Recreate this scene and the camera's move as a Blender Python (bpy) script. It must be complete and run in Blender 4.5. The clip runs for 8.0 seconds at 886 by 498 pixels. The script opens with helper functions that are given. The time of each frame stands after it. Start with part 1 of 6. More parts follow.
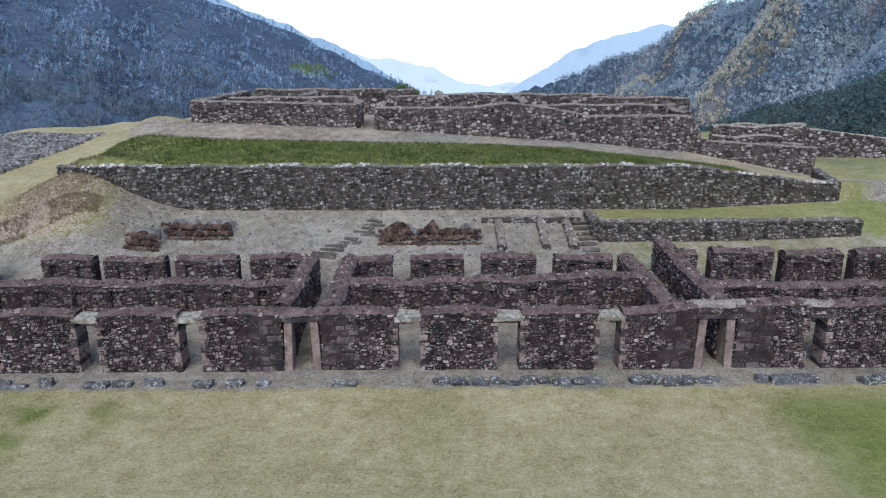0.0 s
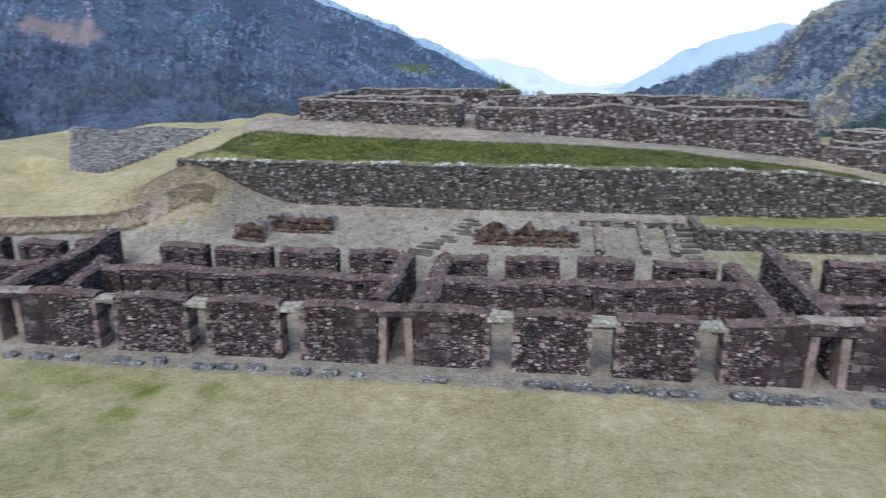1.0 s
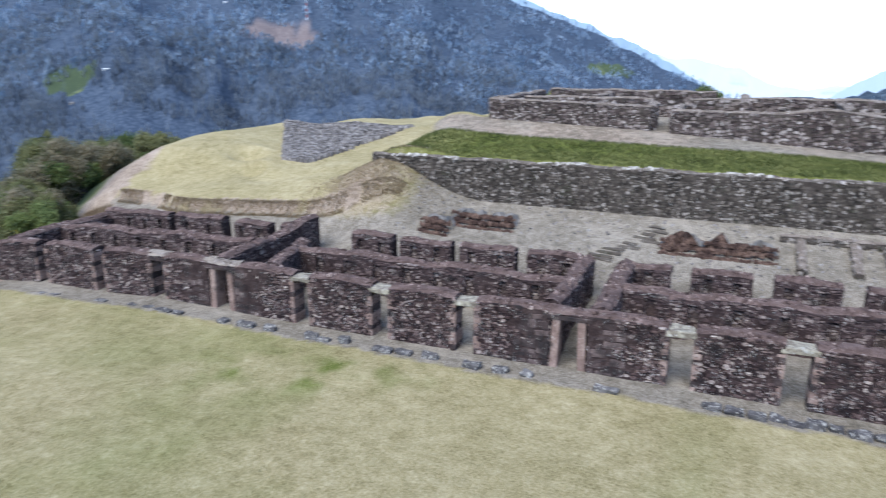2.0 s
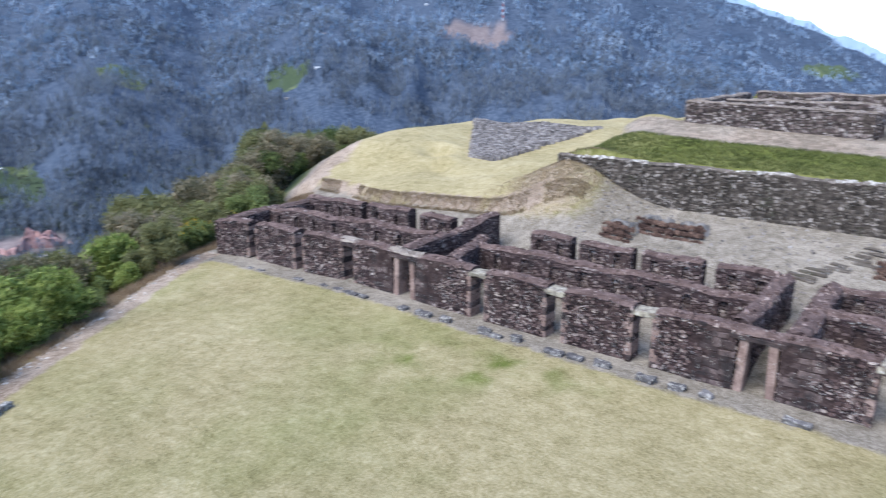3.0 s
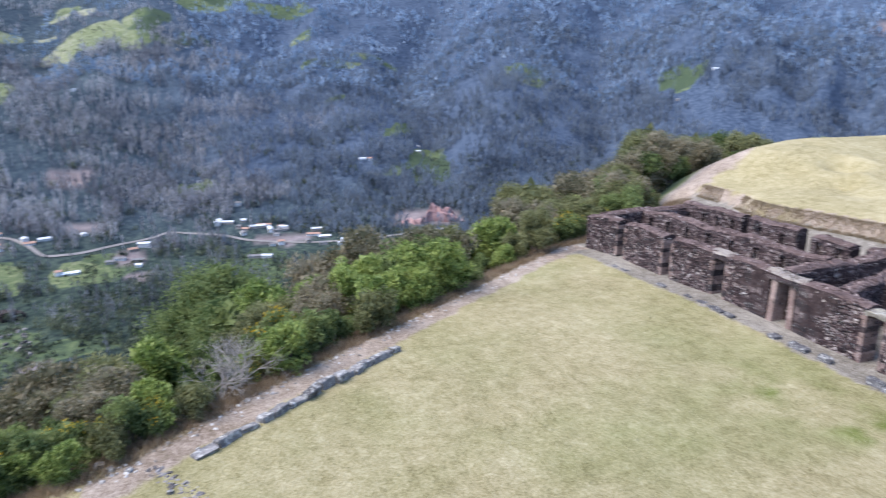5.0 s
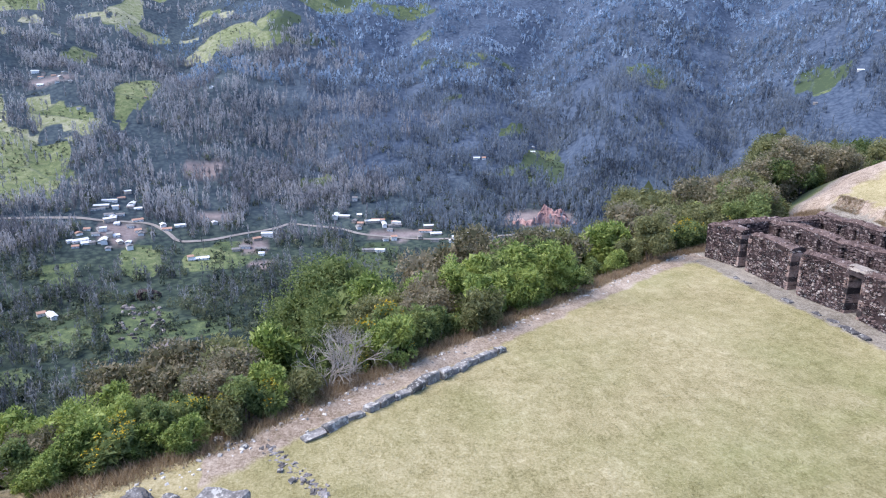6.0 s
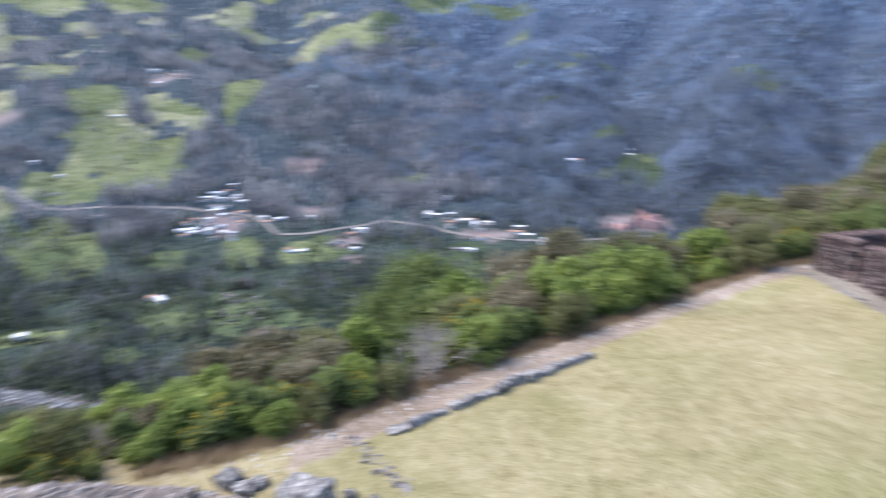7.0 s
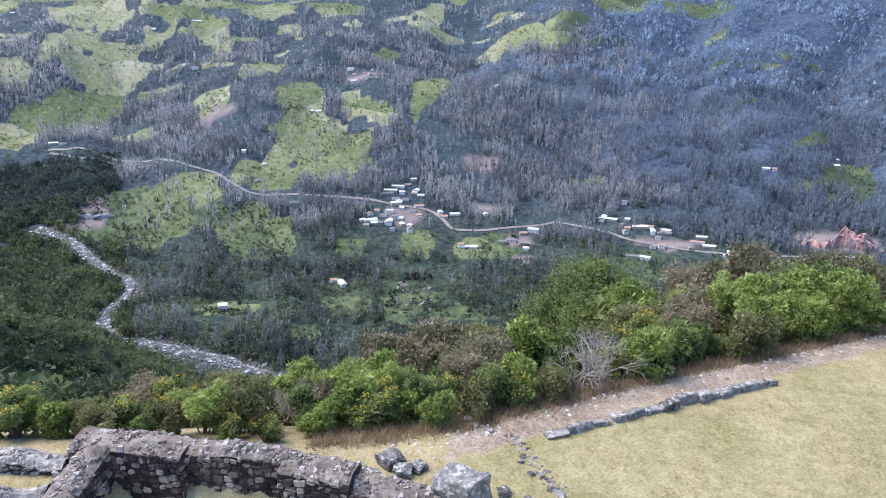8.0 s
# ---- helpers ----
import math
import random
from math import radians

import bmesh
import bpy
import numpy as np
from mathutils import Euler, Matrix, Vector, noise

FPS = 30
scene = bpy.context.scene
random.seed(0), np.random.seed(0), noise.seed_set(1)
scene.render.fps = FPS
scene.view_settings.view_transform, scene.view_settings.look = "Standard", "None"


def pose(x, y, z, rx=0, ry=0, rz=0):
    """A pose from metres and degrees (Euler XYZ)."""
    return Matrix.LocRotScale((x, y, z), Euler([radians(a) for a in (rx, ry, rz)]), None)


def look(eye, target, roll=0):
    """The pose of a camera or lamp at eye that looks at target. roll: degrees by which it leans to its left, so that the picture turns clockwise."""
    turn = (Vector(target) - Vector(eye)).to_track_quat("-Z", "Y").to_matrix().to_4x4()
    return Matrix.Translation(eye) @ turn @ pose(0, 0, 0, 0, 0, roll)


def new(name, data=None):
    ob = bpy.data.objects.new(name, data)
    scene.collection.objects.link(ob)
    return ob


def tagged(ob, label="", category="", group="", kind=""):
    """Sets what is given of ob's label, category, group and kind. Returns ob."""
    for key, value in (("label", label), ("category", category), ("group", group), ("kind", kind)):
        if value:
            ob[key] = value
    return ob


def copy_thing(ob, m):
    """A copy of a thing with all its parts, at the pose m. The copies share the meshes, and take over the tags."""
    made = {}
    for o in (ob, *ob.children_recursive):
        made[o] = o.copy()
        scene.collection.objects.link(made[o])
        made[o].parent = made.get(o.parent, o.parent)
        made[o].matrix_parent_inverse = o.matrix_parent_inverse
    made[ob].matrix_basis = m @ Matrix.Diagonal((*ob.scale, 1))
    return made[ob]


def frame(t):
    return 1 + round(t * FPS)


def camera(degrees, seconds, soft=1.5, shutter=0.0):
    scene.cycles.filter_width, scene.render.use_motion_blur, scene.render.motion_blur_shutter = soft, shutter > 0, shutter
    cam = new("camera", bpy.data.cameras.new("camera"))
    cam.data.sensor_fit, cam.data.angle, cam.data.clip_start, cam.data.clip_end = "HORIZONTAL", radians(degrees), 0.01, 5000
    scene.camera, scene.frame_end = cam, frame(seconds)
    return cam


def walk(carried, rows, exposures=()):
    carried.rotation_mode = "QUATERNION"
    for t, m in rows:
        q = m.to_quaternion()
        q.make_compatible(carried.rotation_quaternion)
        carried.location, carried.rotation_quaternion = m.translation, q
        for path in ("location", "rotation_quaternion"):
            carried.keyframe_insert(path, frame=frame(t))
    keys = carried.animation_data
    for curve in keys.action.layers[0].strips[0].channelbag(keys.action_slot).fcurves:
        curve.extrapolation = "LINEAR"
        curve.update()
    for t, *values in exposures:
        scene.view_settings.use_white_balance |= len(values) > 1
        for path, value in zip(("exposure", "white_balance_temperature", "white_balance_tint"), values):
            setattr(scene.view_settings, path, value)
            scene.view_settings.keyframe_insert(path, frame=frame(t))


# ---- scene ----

# A drone hovers over the plaza of a ruined hilltop palace and turns on the spot.
cam = camera(65.4, 8.0, soft=1.1, shutter=0.5)
EYE_Z, TILT, TURN = 13.8, -15.95, -0.86
YAWS = [(0.0, 0.0), (0.25, 0.75), (0.5, 2.33), (1.0, 8.23), (1.5, 15.58), (2.15, 25.65), (2.8, 35.73), (3.0, 38.87), (3.5, 46.63), (4.0, 54.42),
        (4.5, 62.11), (5.0, 69.79), (5.2, 72.79), (5.6, 77.44), (6.0, 79.25), (6.3, 79.4), (6.5, 79.4), (6.8, 79.5), (6.9, 81.5), (7.0, 87.0), (7.1, 91.8), (7.2, 96.0),
        (7.3, 99.0), (7.4, 100.8),
        (7.5, 101.68), (8.0, 101.69)]
walk(cam, [(t, pose(0, 0, EYE_Z, 90 + TILT, 0, yaw + TURN)) for t, yaw in YAWS],
     [(0.0, 1.0, 5950, 8), (1.0, 1.12, 5950, 8), (1.7, 1.36, 5950, 9), (3.0, 1.66, 6000, 12), (5.0, 1.8, 6080, 15), (6.5, 1.88, 6250, 17), (7.3, 1.94, 6350, 16), (8.0, 1.93, 6350, 15)])

# ---- light: the site lies in the shade of the mountains under a bright hazy sky ----
SUN_EL, SUN_AZ = radians(54), radians(168)   # azimuth from +y, positive to the left
world = bpy.data.worlds.new("sky")
scene.world = world
world.use_nodes = True
wn = world.node_tree.nodes
sky = wn.new("ShaderNodeTexSky")
sky.sky_type, sky.sun_disc = "NISHITA", False
sky.sun_elevation, sky.sun_rotation = SUN_EL, -SUN_AZ
sky.dust_density, sky.air_density, sky.altitude = 3.0, 1.0, 2800
world.node_tree.links.new(sky.outputs[0], wn["Background"].inputs[0])
wn["Background"].inputs[1].default_value = 0.14
sun = new("sun", bpy.data.lights.new("sun", "SUN"))
sun.data.energy, sun.data.angle, sun.data.color = 1.7, radians(50), (1.0, 0.93, 0.84)
sun_way = Vector((-math.sin(SUN_AZ) * math.cos(SUN_EL), math.cos(SUN_AZ) * math.cos(SUN_EL), math.sin(SUN_EL)))
sun.matrix_world = look(sun_way * 50, (0, 0, 0))


# ---- small tools ----
def smooth(a, b, x):
    s = np.clip((np.asarray(x, float) - a) / (b - a), 0, 1)
    return s * s * (3 - 2 * s)


def lattice(ix, iy, seed):
    n = (ix.astype(np.int64) * 374761393 + iy.astype(np.int64) * 668265263 + seed * 1442695041) & 0x7FFFFFFF
    n = ((n ^ (n >> 13)) * 1274126177) & 0x7FFFFFFF
    n = ((n ^ (n >> 16)) * 1911520717) & 0x7FFFFFFF
    return (n & 0xFFFF) / 65535.0


def vnoise(x, y, seed=0):
    """Value noise, 0 to 1."""
    x, y = np.asarray(x, float), np.asarray(y, float)
    ix, iy = np.floor(x), np.floor(y)
    u, v = x - ix, y - iy
    u, v = u * u * (3 - 2 * u), v * v * (3 - 2 * v)
    a, b = lattice(ix, iy, seed), lattice(ix + 1, iy, seed)
    c, d = lattice(ix, iy + 1, seed), lattice(ix + 1, iy + 1, seed)
    return (a * (1 - u) + b * u) * (1 - v) + (c * (1 - u) + d * u) * v


def fbm(x, y, octaves=4, seed=0):
    """Fractal noise, about -1 to 1."""
    s, amp, tot = 0, 1.0, 0
    for i in range(octaves):
        s = s + amp * (vnoise(x * 2 ** i, y * 2 ** i, seed + i) * 2 - 1)
        tot += amp
        amp *= 0.5
    return s / tot * 1.4


def mesh(name, verts, faces, mats, smooth_faces=False, index=None):
    """A mesh from arrays; faces all of one corner count."""
    verts, faces = np.asarray(verts, np.float32), np.asarray(faces, np.int32)
    me = bpy.data.meshes.new(name)
    n, k = faces.shape
    me.vertices.add(len(verts))
    me.vertices.foreach_set("co", verts.ravel())
    me.loops.add(n * k)
    me.loops.foreach_set("vertex_index", faces.ravel())
    me.polygons.add(n)
    me.polygons.foreach_set("loop_start", np.arange(0, n * k, k, dtype=np.int32))
    me.polygons.foreach_set("loop_total", np.full(n, k, dtype=np.int32))
    for m in mats if isinstance(mats, (list, tuple)) else [mats]:
        me.materials.append(m)
    if index is not None:
        me.polygons.foreach_set("material_index", np.asarray(index, np.int32))
    me.polygons.foreach_set("use_smooth", np.full(n, smooth_faces))
    me.update(calc_edges=True)
    return me


def part(name, me, parent, label="", kind=""):
    """Links a mesh (or a bmesh with its material set) as one object under a thing."""
    ob = new(name, me)
    ob.parent = parent
    return tagged(ob, label, "", "", kind)


def empty(name, place, label, category, group="", kind="", turn=0.0):
    ob = new(name)
    ob.empty_display_size = 0.3
    ob.matrix_world = pose(*place, 0, 0, turn)
    return tagged(ob, label, category, group, kind)


def from_bm(name, bm, mat, smooth_faces=False):
    me = bpy.data.meshes.new(name)
    bm.to_mesh(me)
    bm.free()
    me.materials.append(mat)
    if smooth_faces:
        me.polygons.foreach_set("use_smooth", np.full(len(me.polygons), True))
    return me


# ---- materials ----
def material(name, ramp, scale=3.0, fine=18.0, rough=0.9, single=False, bump=0.3, reach=0.03, island=0.25, lichen=0.0, lichen_scale=11.0, lichen_col=(0.46, 0.45, 0.40), spec=0.2, stain=0.0, stain_col=(0.02, 0.018, 0.018), coords="Object"):
    """A weathered surface: two scales of noise through a colour ramp, optional pale lichen and dark stains, bump."""
    m = bpy.data.materials.new(name)
    m.use_nodes = True
    nt = m.node_tree
    N, L = nt.nodes, nt.links
    bsdf = N["Principled BSDF"]
    geo, tc = N.new("ShaderNodeNewGeometry"), N.new("ShaderNodeTexCoord")
    src = geo.outputs["Position"]

    def noise_tex(s, detail=4.0, rgh=0.6):
        t = N.new("ShaderNodeTexNoise")
        t.inputs["Scale"].default_value, t.inputs["Detail"].default_value, t.inputs["Roughness"].default_value = s, detail, rgh
        L.new(src, t.inputs["Vector"])
        return t

    def math_node(op, a, b):
        t = N.new("ShaderNodeMath")
        t.operation = op
        for k, v in ((0, a), (1, b)):
            if isinstance(v, (int, float)):
                t.inputs[k].default_value = v
            else:
                L.new(v, t.inputs[k])
        return t.outputs[0]

    big, small = noise_tex(scale, 5.0), noise_tex(fine, 6.0, 0.7)
    f = math_node("ADD", math_node("MULTIPLY", big.outputs[0], 0.6), math_node("MULTIPLY", small.outputs[0], 0.5))
    if island:
        rnd = N.new("ShaderNodeObjectInfo").outputs["Random"] if single else geo.outputs["Random Per Island"]
        f = math_node("ADD", f, math_node("MULTIPLY", math_node("SUBTRACT", rnd, 0.5), island))
    cr = N.new("ShaderNodeValToRGB")
    el = cr.color_ramp.elements
    while len(el) < len(ramp):
        el.new(0.5)
    for e, (p, c) in zip(el, ramp):
        e.position, e.color = p, (*c, 1)
    L.new(f, cr.inputs[0])
    col = cr.outputs[0]

    def mix(fac, a, b):
        t = N.new("ShaderNodeMix")
        t.data_type = "RGBA"
        L.new(fac, t.inputs[0])
        L.new(a, t.inputs[6])
        if isinstance(b, tuple):
            t.inputs[7].default_value = (*b, 1)
        else:
            L.new(b, t.inputs[7])
        return t.outputs[2]

    def step(v, lo, hi, top=1.0):
        t = N.new("ShaderNodeMapRange")
        t.inputs[1].default_value, t.inputs[2].default_value, t.inputs[4].default_value = lo, hi, top
        L.new(v, t.inputs[0])
        return t.outputs[0]

    if stain:
        col = mix(step(noise_tex(0.9, 3.0).outputs[0], 0.62 - 0.25 * stain, 0.72 - 0.15 * stain, 0.8), col, stain_col)
    if lichen:
        v = math_node("MULTIPLY", noise_tex(lichen_scale, 3.0, 0.7).outputs[0], math_node("ADD", math_node("MULTIPLY", noise_tex(2.3, 2.0).outputs[0], 0.6), 0.7))
        col = mix(step(v, 0.70 - 0.2 * lichen, 0.76 - 0.2 * lichen, 0.7), col, lichen_col)
    L.new(col, bsdf.inputs["Base Color"])
    bsdf.inputs["Roughness"].default_value = rough
    bsdf.inputs["Specular IOR Level"].default_value = spec
    if bump:
        b = N.new("ShaderNodeBump")
        b.inputs["Strength"].default_value, b.inputs["Distance"].default_value = bump, reach
        L.new(small.outputs[0], b.inputs["Height"])
        L.new(b.outputs[0], bsdf.inputs["Normal"])
    return m


STONE = [(0.30, (0.016, 0.010, 0.010)), (0.46, (0.046, 0.029, 0.028)), (0.60, (0.088, 0.058, 0.053)), (0.76, (0.16, 0.115, 0.102)), (0.91, (0.46, 0.40, 0.345))]
M_STONE = material("fieldstone", STONE, 2.2, 13, island=0.6, lichen=0.54, lichen_scale=14.0, lichen_col=(0.52, 0.50, 0.46), stain=0.4)
M_STONE_ONE = material("fieldstone_single", STONE, 2.2, 13, island=0.6, single=True, lichen=0.54, lichen_scale=14.0, lichen_col=(0.52, 0.50, 0.46), stain=0.4)
M_STONE_IN = material("fieldstone_inner", [(0.25, (0.028, 0.019, 0.019)), (0.5, (0.075, 0.051, 0.048)), (0.72, (0.135, 0.098, 0.089)), (0.90, (0.36, 0.30, 0.26))], 2.2, 16, island=0.55, lichen=0.42, lichen_scale=9.0, stain=0.35)
M_NICHE = material("niche_fill_stone", [(0.25, (0.05, 0.038, 0.034)), (0.5, (0.13, 0.10, 0.088)), (0.72, (0.24, 0.19, 0.165)), (0.90, (0.45, 0.39, 0.34))], 2.2, 16, island=0.5, lichen=0.4, lichen_scale=9.0, stain=0.2)
M_ASHLAR = material("cut_stone", [(0.3, (0.028, 0.020, 0.019)), (0.55, (0.072, 0.052, 0.048)), (0.8, (0.19, 0.145, 0.13))], 1.2, 14, island=0.35, lichen=0.35, stain=0.8, bump=0.2)
M_JAMB = material("pink_jamb_stone", [(0.34, (0.10, 0.065, 0.055)), (0.55, (0.235, 0.165, 0.135)), (0.75, (0.40, 0.31, 0.26))], 1.6, 9, island=0.2, lichen=0.25, stain=0.25, bump=0.2)
M_LINTEL = material("lichen_lintel_stone", [(0.3, (0.065, 0.050, 0.040)), (0.5, (0.18, 0.155, 0.120)), (0.68, (0.41, 0.385, 0.29))], 3.0, 9, island=0.2, lichen=0.5, lichen_scale=5.0, stain=0.35)
M_MORTAR = material("mud_mortar", [(0.36, (0.014, 0.009, 0.009)), (0.55, (0.038, 0.025, 0.023)), (0.68, (0.085, 0.06, 0.053))], 2.0, 9, island=0.0)
M_MORTAR_DRY = material("dry_earth_mortar", [(0.36, (0.026, 0.021, 0.017)), (0.55, (0.066, 0.054, 0.043)), (0.68, (0.12, 0.10, 0.082))], 2.0, 9, island=0.0)
M_CAP = material("wall_cap_earth", [(0.32, (0.030, 0.019, 0.016)), (0.5, (0.086, 0.058, 0.049)), (0.68, (0.18, 0.13, 0.112))], 1.5, 11, island=0.0, lichen=0.18, bump=0.9, reach=0.06)
M_CAP_GREY = material("wall_cap_gravel", [(0.32, (0.095, 0.08, 0.064)), (0.5, (0.22, 0.187, 0.15)), (0.68, (0.36, 0.315, 0.258))], 1.5, 11, island=0.0, lichen=0.25, bump=0.9, reach=0.06)
M_TERRACE = material("terrace_fieldstone", [(0.25, (0.026, 0.022, 0.017)), (0.48, (0.074, 0.062, 0.049)), (0.68, (0.140, 0.120, 0.097)), (0.92, (0.38, 0.34, 0.29))], 1.6, 16, island=0.6, lichen=0.32, lichen_scale=6.0, stain=0.15, stain_col=(0.05, 0.05, 0.03))
M_UPPER = material("summit_fieldstone", [(0.25, (0.034, 0.025, 0.023)), (0.5, (0.10, 0.075, 0.067)), (0.7, (0.195, 0.158, 0.138)), (0.92, (0.46, 0.41, 0.365))], 1.6, 14, island=0.62, lichen=0.42, lichen_scale=6.0, stain=0.15)
M_CAP_SUMMIT = material("summit_cap_earth", [(0.32, (0.065, 0.052, 0.041)), (0.5, (0.155, 0.127, 0.102)), (0.68, (0.27, 0.23, 0.185))], 1.5, 11, island=0.0, lichen=0.2, bump=0.9, reach=0.06)
M_RUIN = material("ruin_fieldstone", [(0.25, (0.022, 0.018, 0.018)), (0.5, (0.078, 0.058, 0.049)), (0.68, (0.165, 0.126, 0.102)), (0.86, (0.40, 0.34, 0.28))], 1.8, 14, island=0.7, lichen=0.3, stain=0.5)
M_CAP_RUIN = material("ruin_crown_gravel", [(0.34, (0.055, 0.042, 0.034)), (0.5, (0.150, 0.122, 0.098)), (0.66, (0.29, 0.25, 0.205))], 1.5, 13, island=0.0, lichen=0.2, bump=0.9, reach=0.06)
M_RUBBLE = material("rubble_stone", [(0.25, (0.06, 0.055, 0.052)), (0.5, (0.15, 0.135, 0.125)), (0.75, (0.28, 0.26, 0.24)), (0.92, (0.42, 0.40, 0.37))], 2.5, 14, island=0.5, lichen=0.25)
M_GRAVEL = material("slope_gravel", [(0.3, (0.09, 0.085, 0.075)), (0.5, (0.165, 0.155, 0.14)), (0.75, (0.26, 0.245, 0.22))], 1.5, 18, island=0.0, bump=0.6, reach=0.05)
M_GREY = material("grey_block_stone", [(0.30, (0.045, 0.042, 0.040)), (0.48, (0.125, 0.118, 0.110)), (0.68, (0.30, 0.285, 0.262))], 2.5, 14, island=0.3, lichen=0.75, lichen_scale=5.0)
M_KERB = material("kerb_block_stone", [(0.30, (0.022, 0.021, 0.023)), (0.5, (0.062, 0.059, 0.060)), (0.74, (0.17, 0.163, 0.158))], 2.5, 14, island=0.3, lichen=0.72, lichen_scale=7.0)
M_CROWN = material("crown_stone", [(0.25, (0.036, 0.023, 0.020)), (0.5, (0.098, 0.066, 0.056)), (0.72, (0.185, 0.13, 0.112)), (0.92, (0.44, 0.36, 0.31))], 2.0, 12, island=0.6, bump=0)
M_CROWN_GREY = material("crown_stone_grey", [(0.25, (0.09, 0.075, 0.062)), (0.5, (0.19, 0.16, 0.135)), (0.72, (0.30, 0.26, 0.225)), (0.92, (0.48, 0.44, 0.40))], 2.0, 12, island=0.6, bump=0)
M_EARTH = material("bare_earth", [(0.38, (0.018, 0.010, 0.008)), (0.52, (0.06, 0.036, 0.027)), (0.66, (0.17, 0.11, 0.08))], 1.8, 7, island=0.0, bump=1.0, reach=0.1)
M_TRUNK = material("pale_trunk", [(0.3, (0.12, 0.115, 0.11)), (0.7, (0.25, 0.24, 0.23))], 0.5, 3, island=0.3, bump=0)
M_BARK = material("bark", [(0.3, (0.06, 0.045, 0.035)), (0.7, (0.2, 0.16, 0.13))], 4, 30, island=0.2)


# ---- the lie of the land ----
FACE_Y = 29.0                       # front of the palace
EDGE_Y = [-60, -25, -9.3, -5, -2.5, 1, 8.3, 27, 37, 45, 55, 70, 90, 130]
EDGE_X = [-13, -17.2, -20.3, -22.0, -23.5, -26.1, -31, -44.8, -47.8, -50.5, -54, -59.5, -60, -52]
FLOOR_Z = -220.0


def floor_z(x):
    """Ground along the palace: it falls a little towards the western corner."""
    return np.interp(x, [-46, -44.3, -40, -35, -30], [-1.0, -0.95, -0.58, -0.47, -0.28])


def site(x, y):
    """Height of the hilltop, before it drops off on all sides."""
    base = floor_z(x) + 0.28 * smooth(-44, -31, x) * smooth(25, 8, y)
    # middle: gravel slope, terrace wall, grass bank, path, summit
    t1_base = 3.0 + 1.9 * smooth(-16, -26, x) + 0.45 * smooth(16, 30, x)
    t1_top = 6.1 - 1.35 * smooth(16, 29, x)
    path = np.interp(x, [-30, -24, -16, -7, 2, 11, 20, 33, 60], [7.6, 7.45, 7.05, 6.9, 6.72, 6.25, 5.2, 3.6, 2.0])
    upper = np.interp(x, [-30, -20.5, -6.5, 6.5, 14, 22.5, 34, 45, 60], [8.3, 8.0, 7.45, 6.62, 6.1, 5.35, 3.15, 2.8, 2.0])
    mid = base + 0.5 * smooth(30, 33, y)
    mid = mid + (t1_base - 0.22) * np.clip((y - 38.8) / 9.2, 0, 1) ** 1.15
    # lower terrace on the eastern side
    low = 3.05 + (t1_base - 3.05) * smooth(44.4, 48, y)
    mid = np.where((y > 44.72) & (x > 10.9) & (x < 28.6), np.maximum(mid, low), mid)
    bank = t1_top + (path - t1_top) * np.clip((y - 48.4) / 7.6, 0, 1)
    bank = np.where(y > 56, path + (upper - path) * smooth(56, 60, y), bank)
    bank = np.where(y > 60.5, upper + (7.4 - upper) * smooth(61, 66, y) * smooth(30, 20, x), bank)
    mid = np.where((y > 48.72) & (x > -26.5), bank, mid)
    # western hill of dry grass
    lip = 44.3 + 1.1 * np.sin(x * 0.21) + 0.5 * np.sin(x * 0.53 + 1)
    hill = base + 0.1 + 1.75 * np.clip((y - 38.8) / (lip - 38.8), 0, 1) + 0.95 * smooth(lip, lip + 0.8, y)
    hill = hill + np.interp(y - lip, [0.7, 10, 26, 40, 60], [0, 1.75, 3.35, 3.2, 1.0]) * smooth(-65, -47, x)
    hill = hill + 1.7 * smooth(-41, -50, x) * smooth(-66, -56, x) * smooth(lip + 1, lip + 9, y) * smooth(76, 60, y)
    hill = hill + (0.35 * fbm(x / 7, y / 7, 3, 5) + 0.10 * fbm(x / 1.8, y / 1.8, 3, 6)) * smooth(45, 50, y)
    for px_, py_, rad, dep in ((-43.4, 54.3, 1.6, 0.95), (-40.2, 50.8, 1.3, 0.75), (-38.0, 49.2, 1.8, 0.3), (-46.0, 51.0, 1.5, 0.3)):
        hill = hill - dep * np.exp(-((x - px_) / rad) ** 2 - ((y - py_) / (0.6 * rad)) ** 2) + 0.5 * dep * np.exp(-((x - px_) / rad) ** 2 - ((y - py_ - 1.1 * rad) / (0.6 * rad)) ** 2)
    w = smooth(-21.5, -29.5, x + 0.10 * (y - 48) + 0.8 * np.sin(y * 0.4))
    w = np.where(y < 44, smooth(-20, -28, x), w)
    h = mid * (1 - w) + hill * w
    # spoil mound at the end of the terrace wall
    h = h + (1.75 + 0.12 * fbm(x / 1.5, y / 1.5, 3, 7)) * np.exp(-((x + 25.9) / 3.7) ** 2 - ((y - 47.3) / 2.6) ** 2)
    h = h + 0.9 * np.exp(-((x + 25.5) / 2.5) ** 2 - ((y - 60.5) / 4.0) ** 2)
    # sunken floor inside the south-western ruin
    h = h - 0.95 * smooth(-18.2, -17.6, x) * smooth(-10, -12, x) * smooth(-14.8, -13.8, y) * smooth(-5.0, -7.0, y)
    return h + 0.05 * fbm(x / 5, y / 5, 3, 9) + 0.02 * fbm(x * 1.5, y * 1.5, 2, 4)


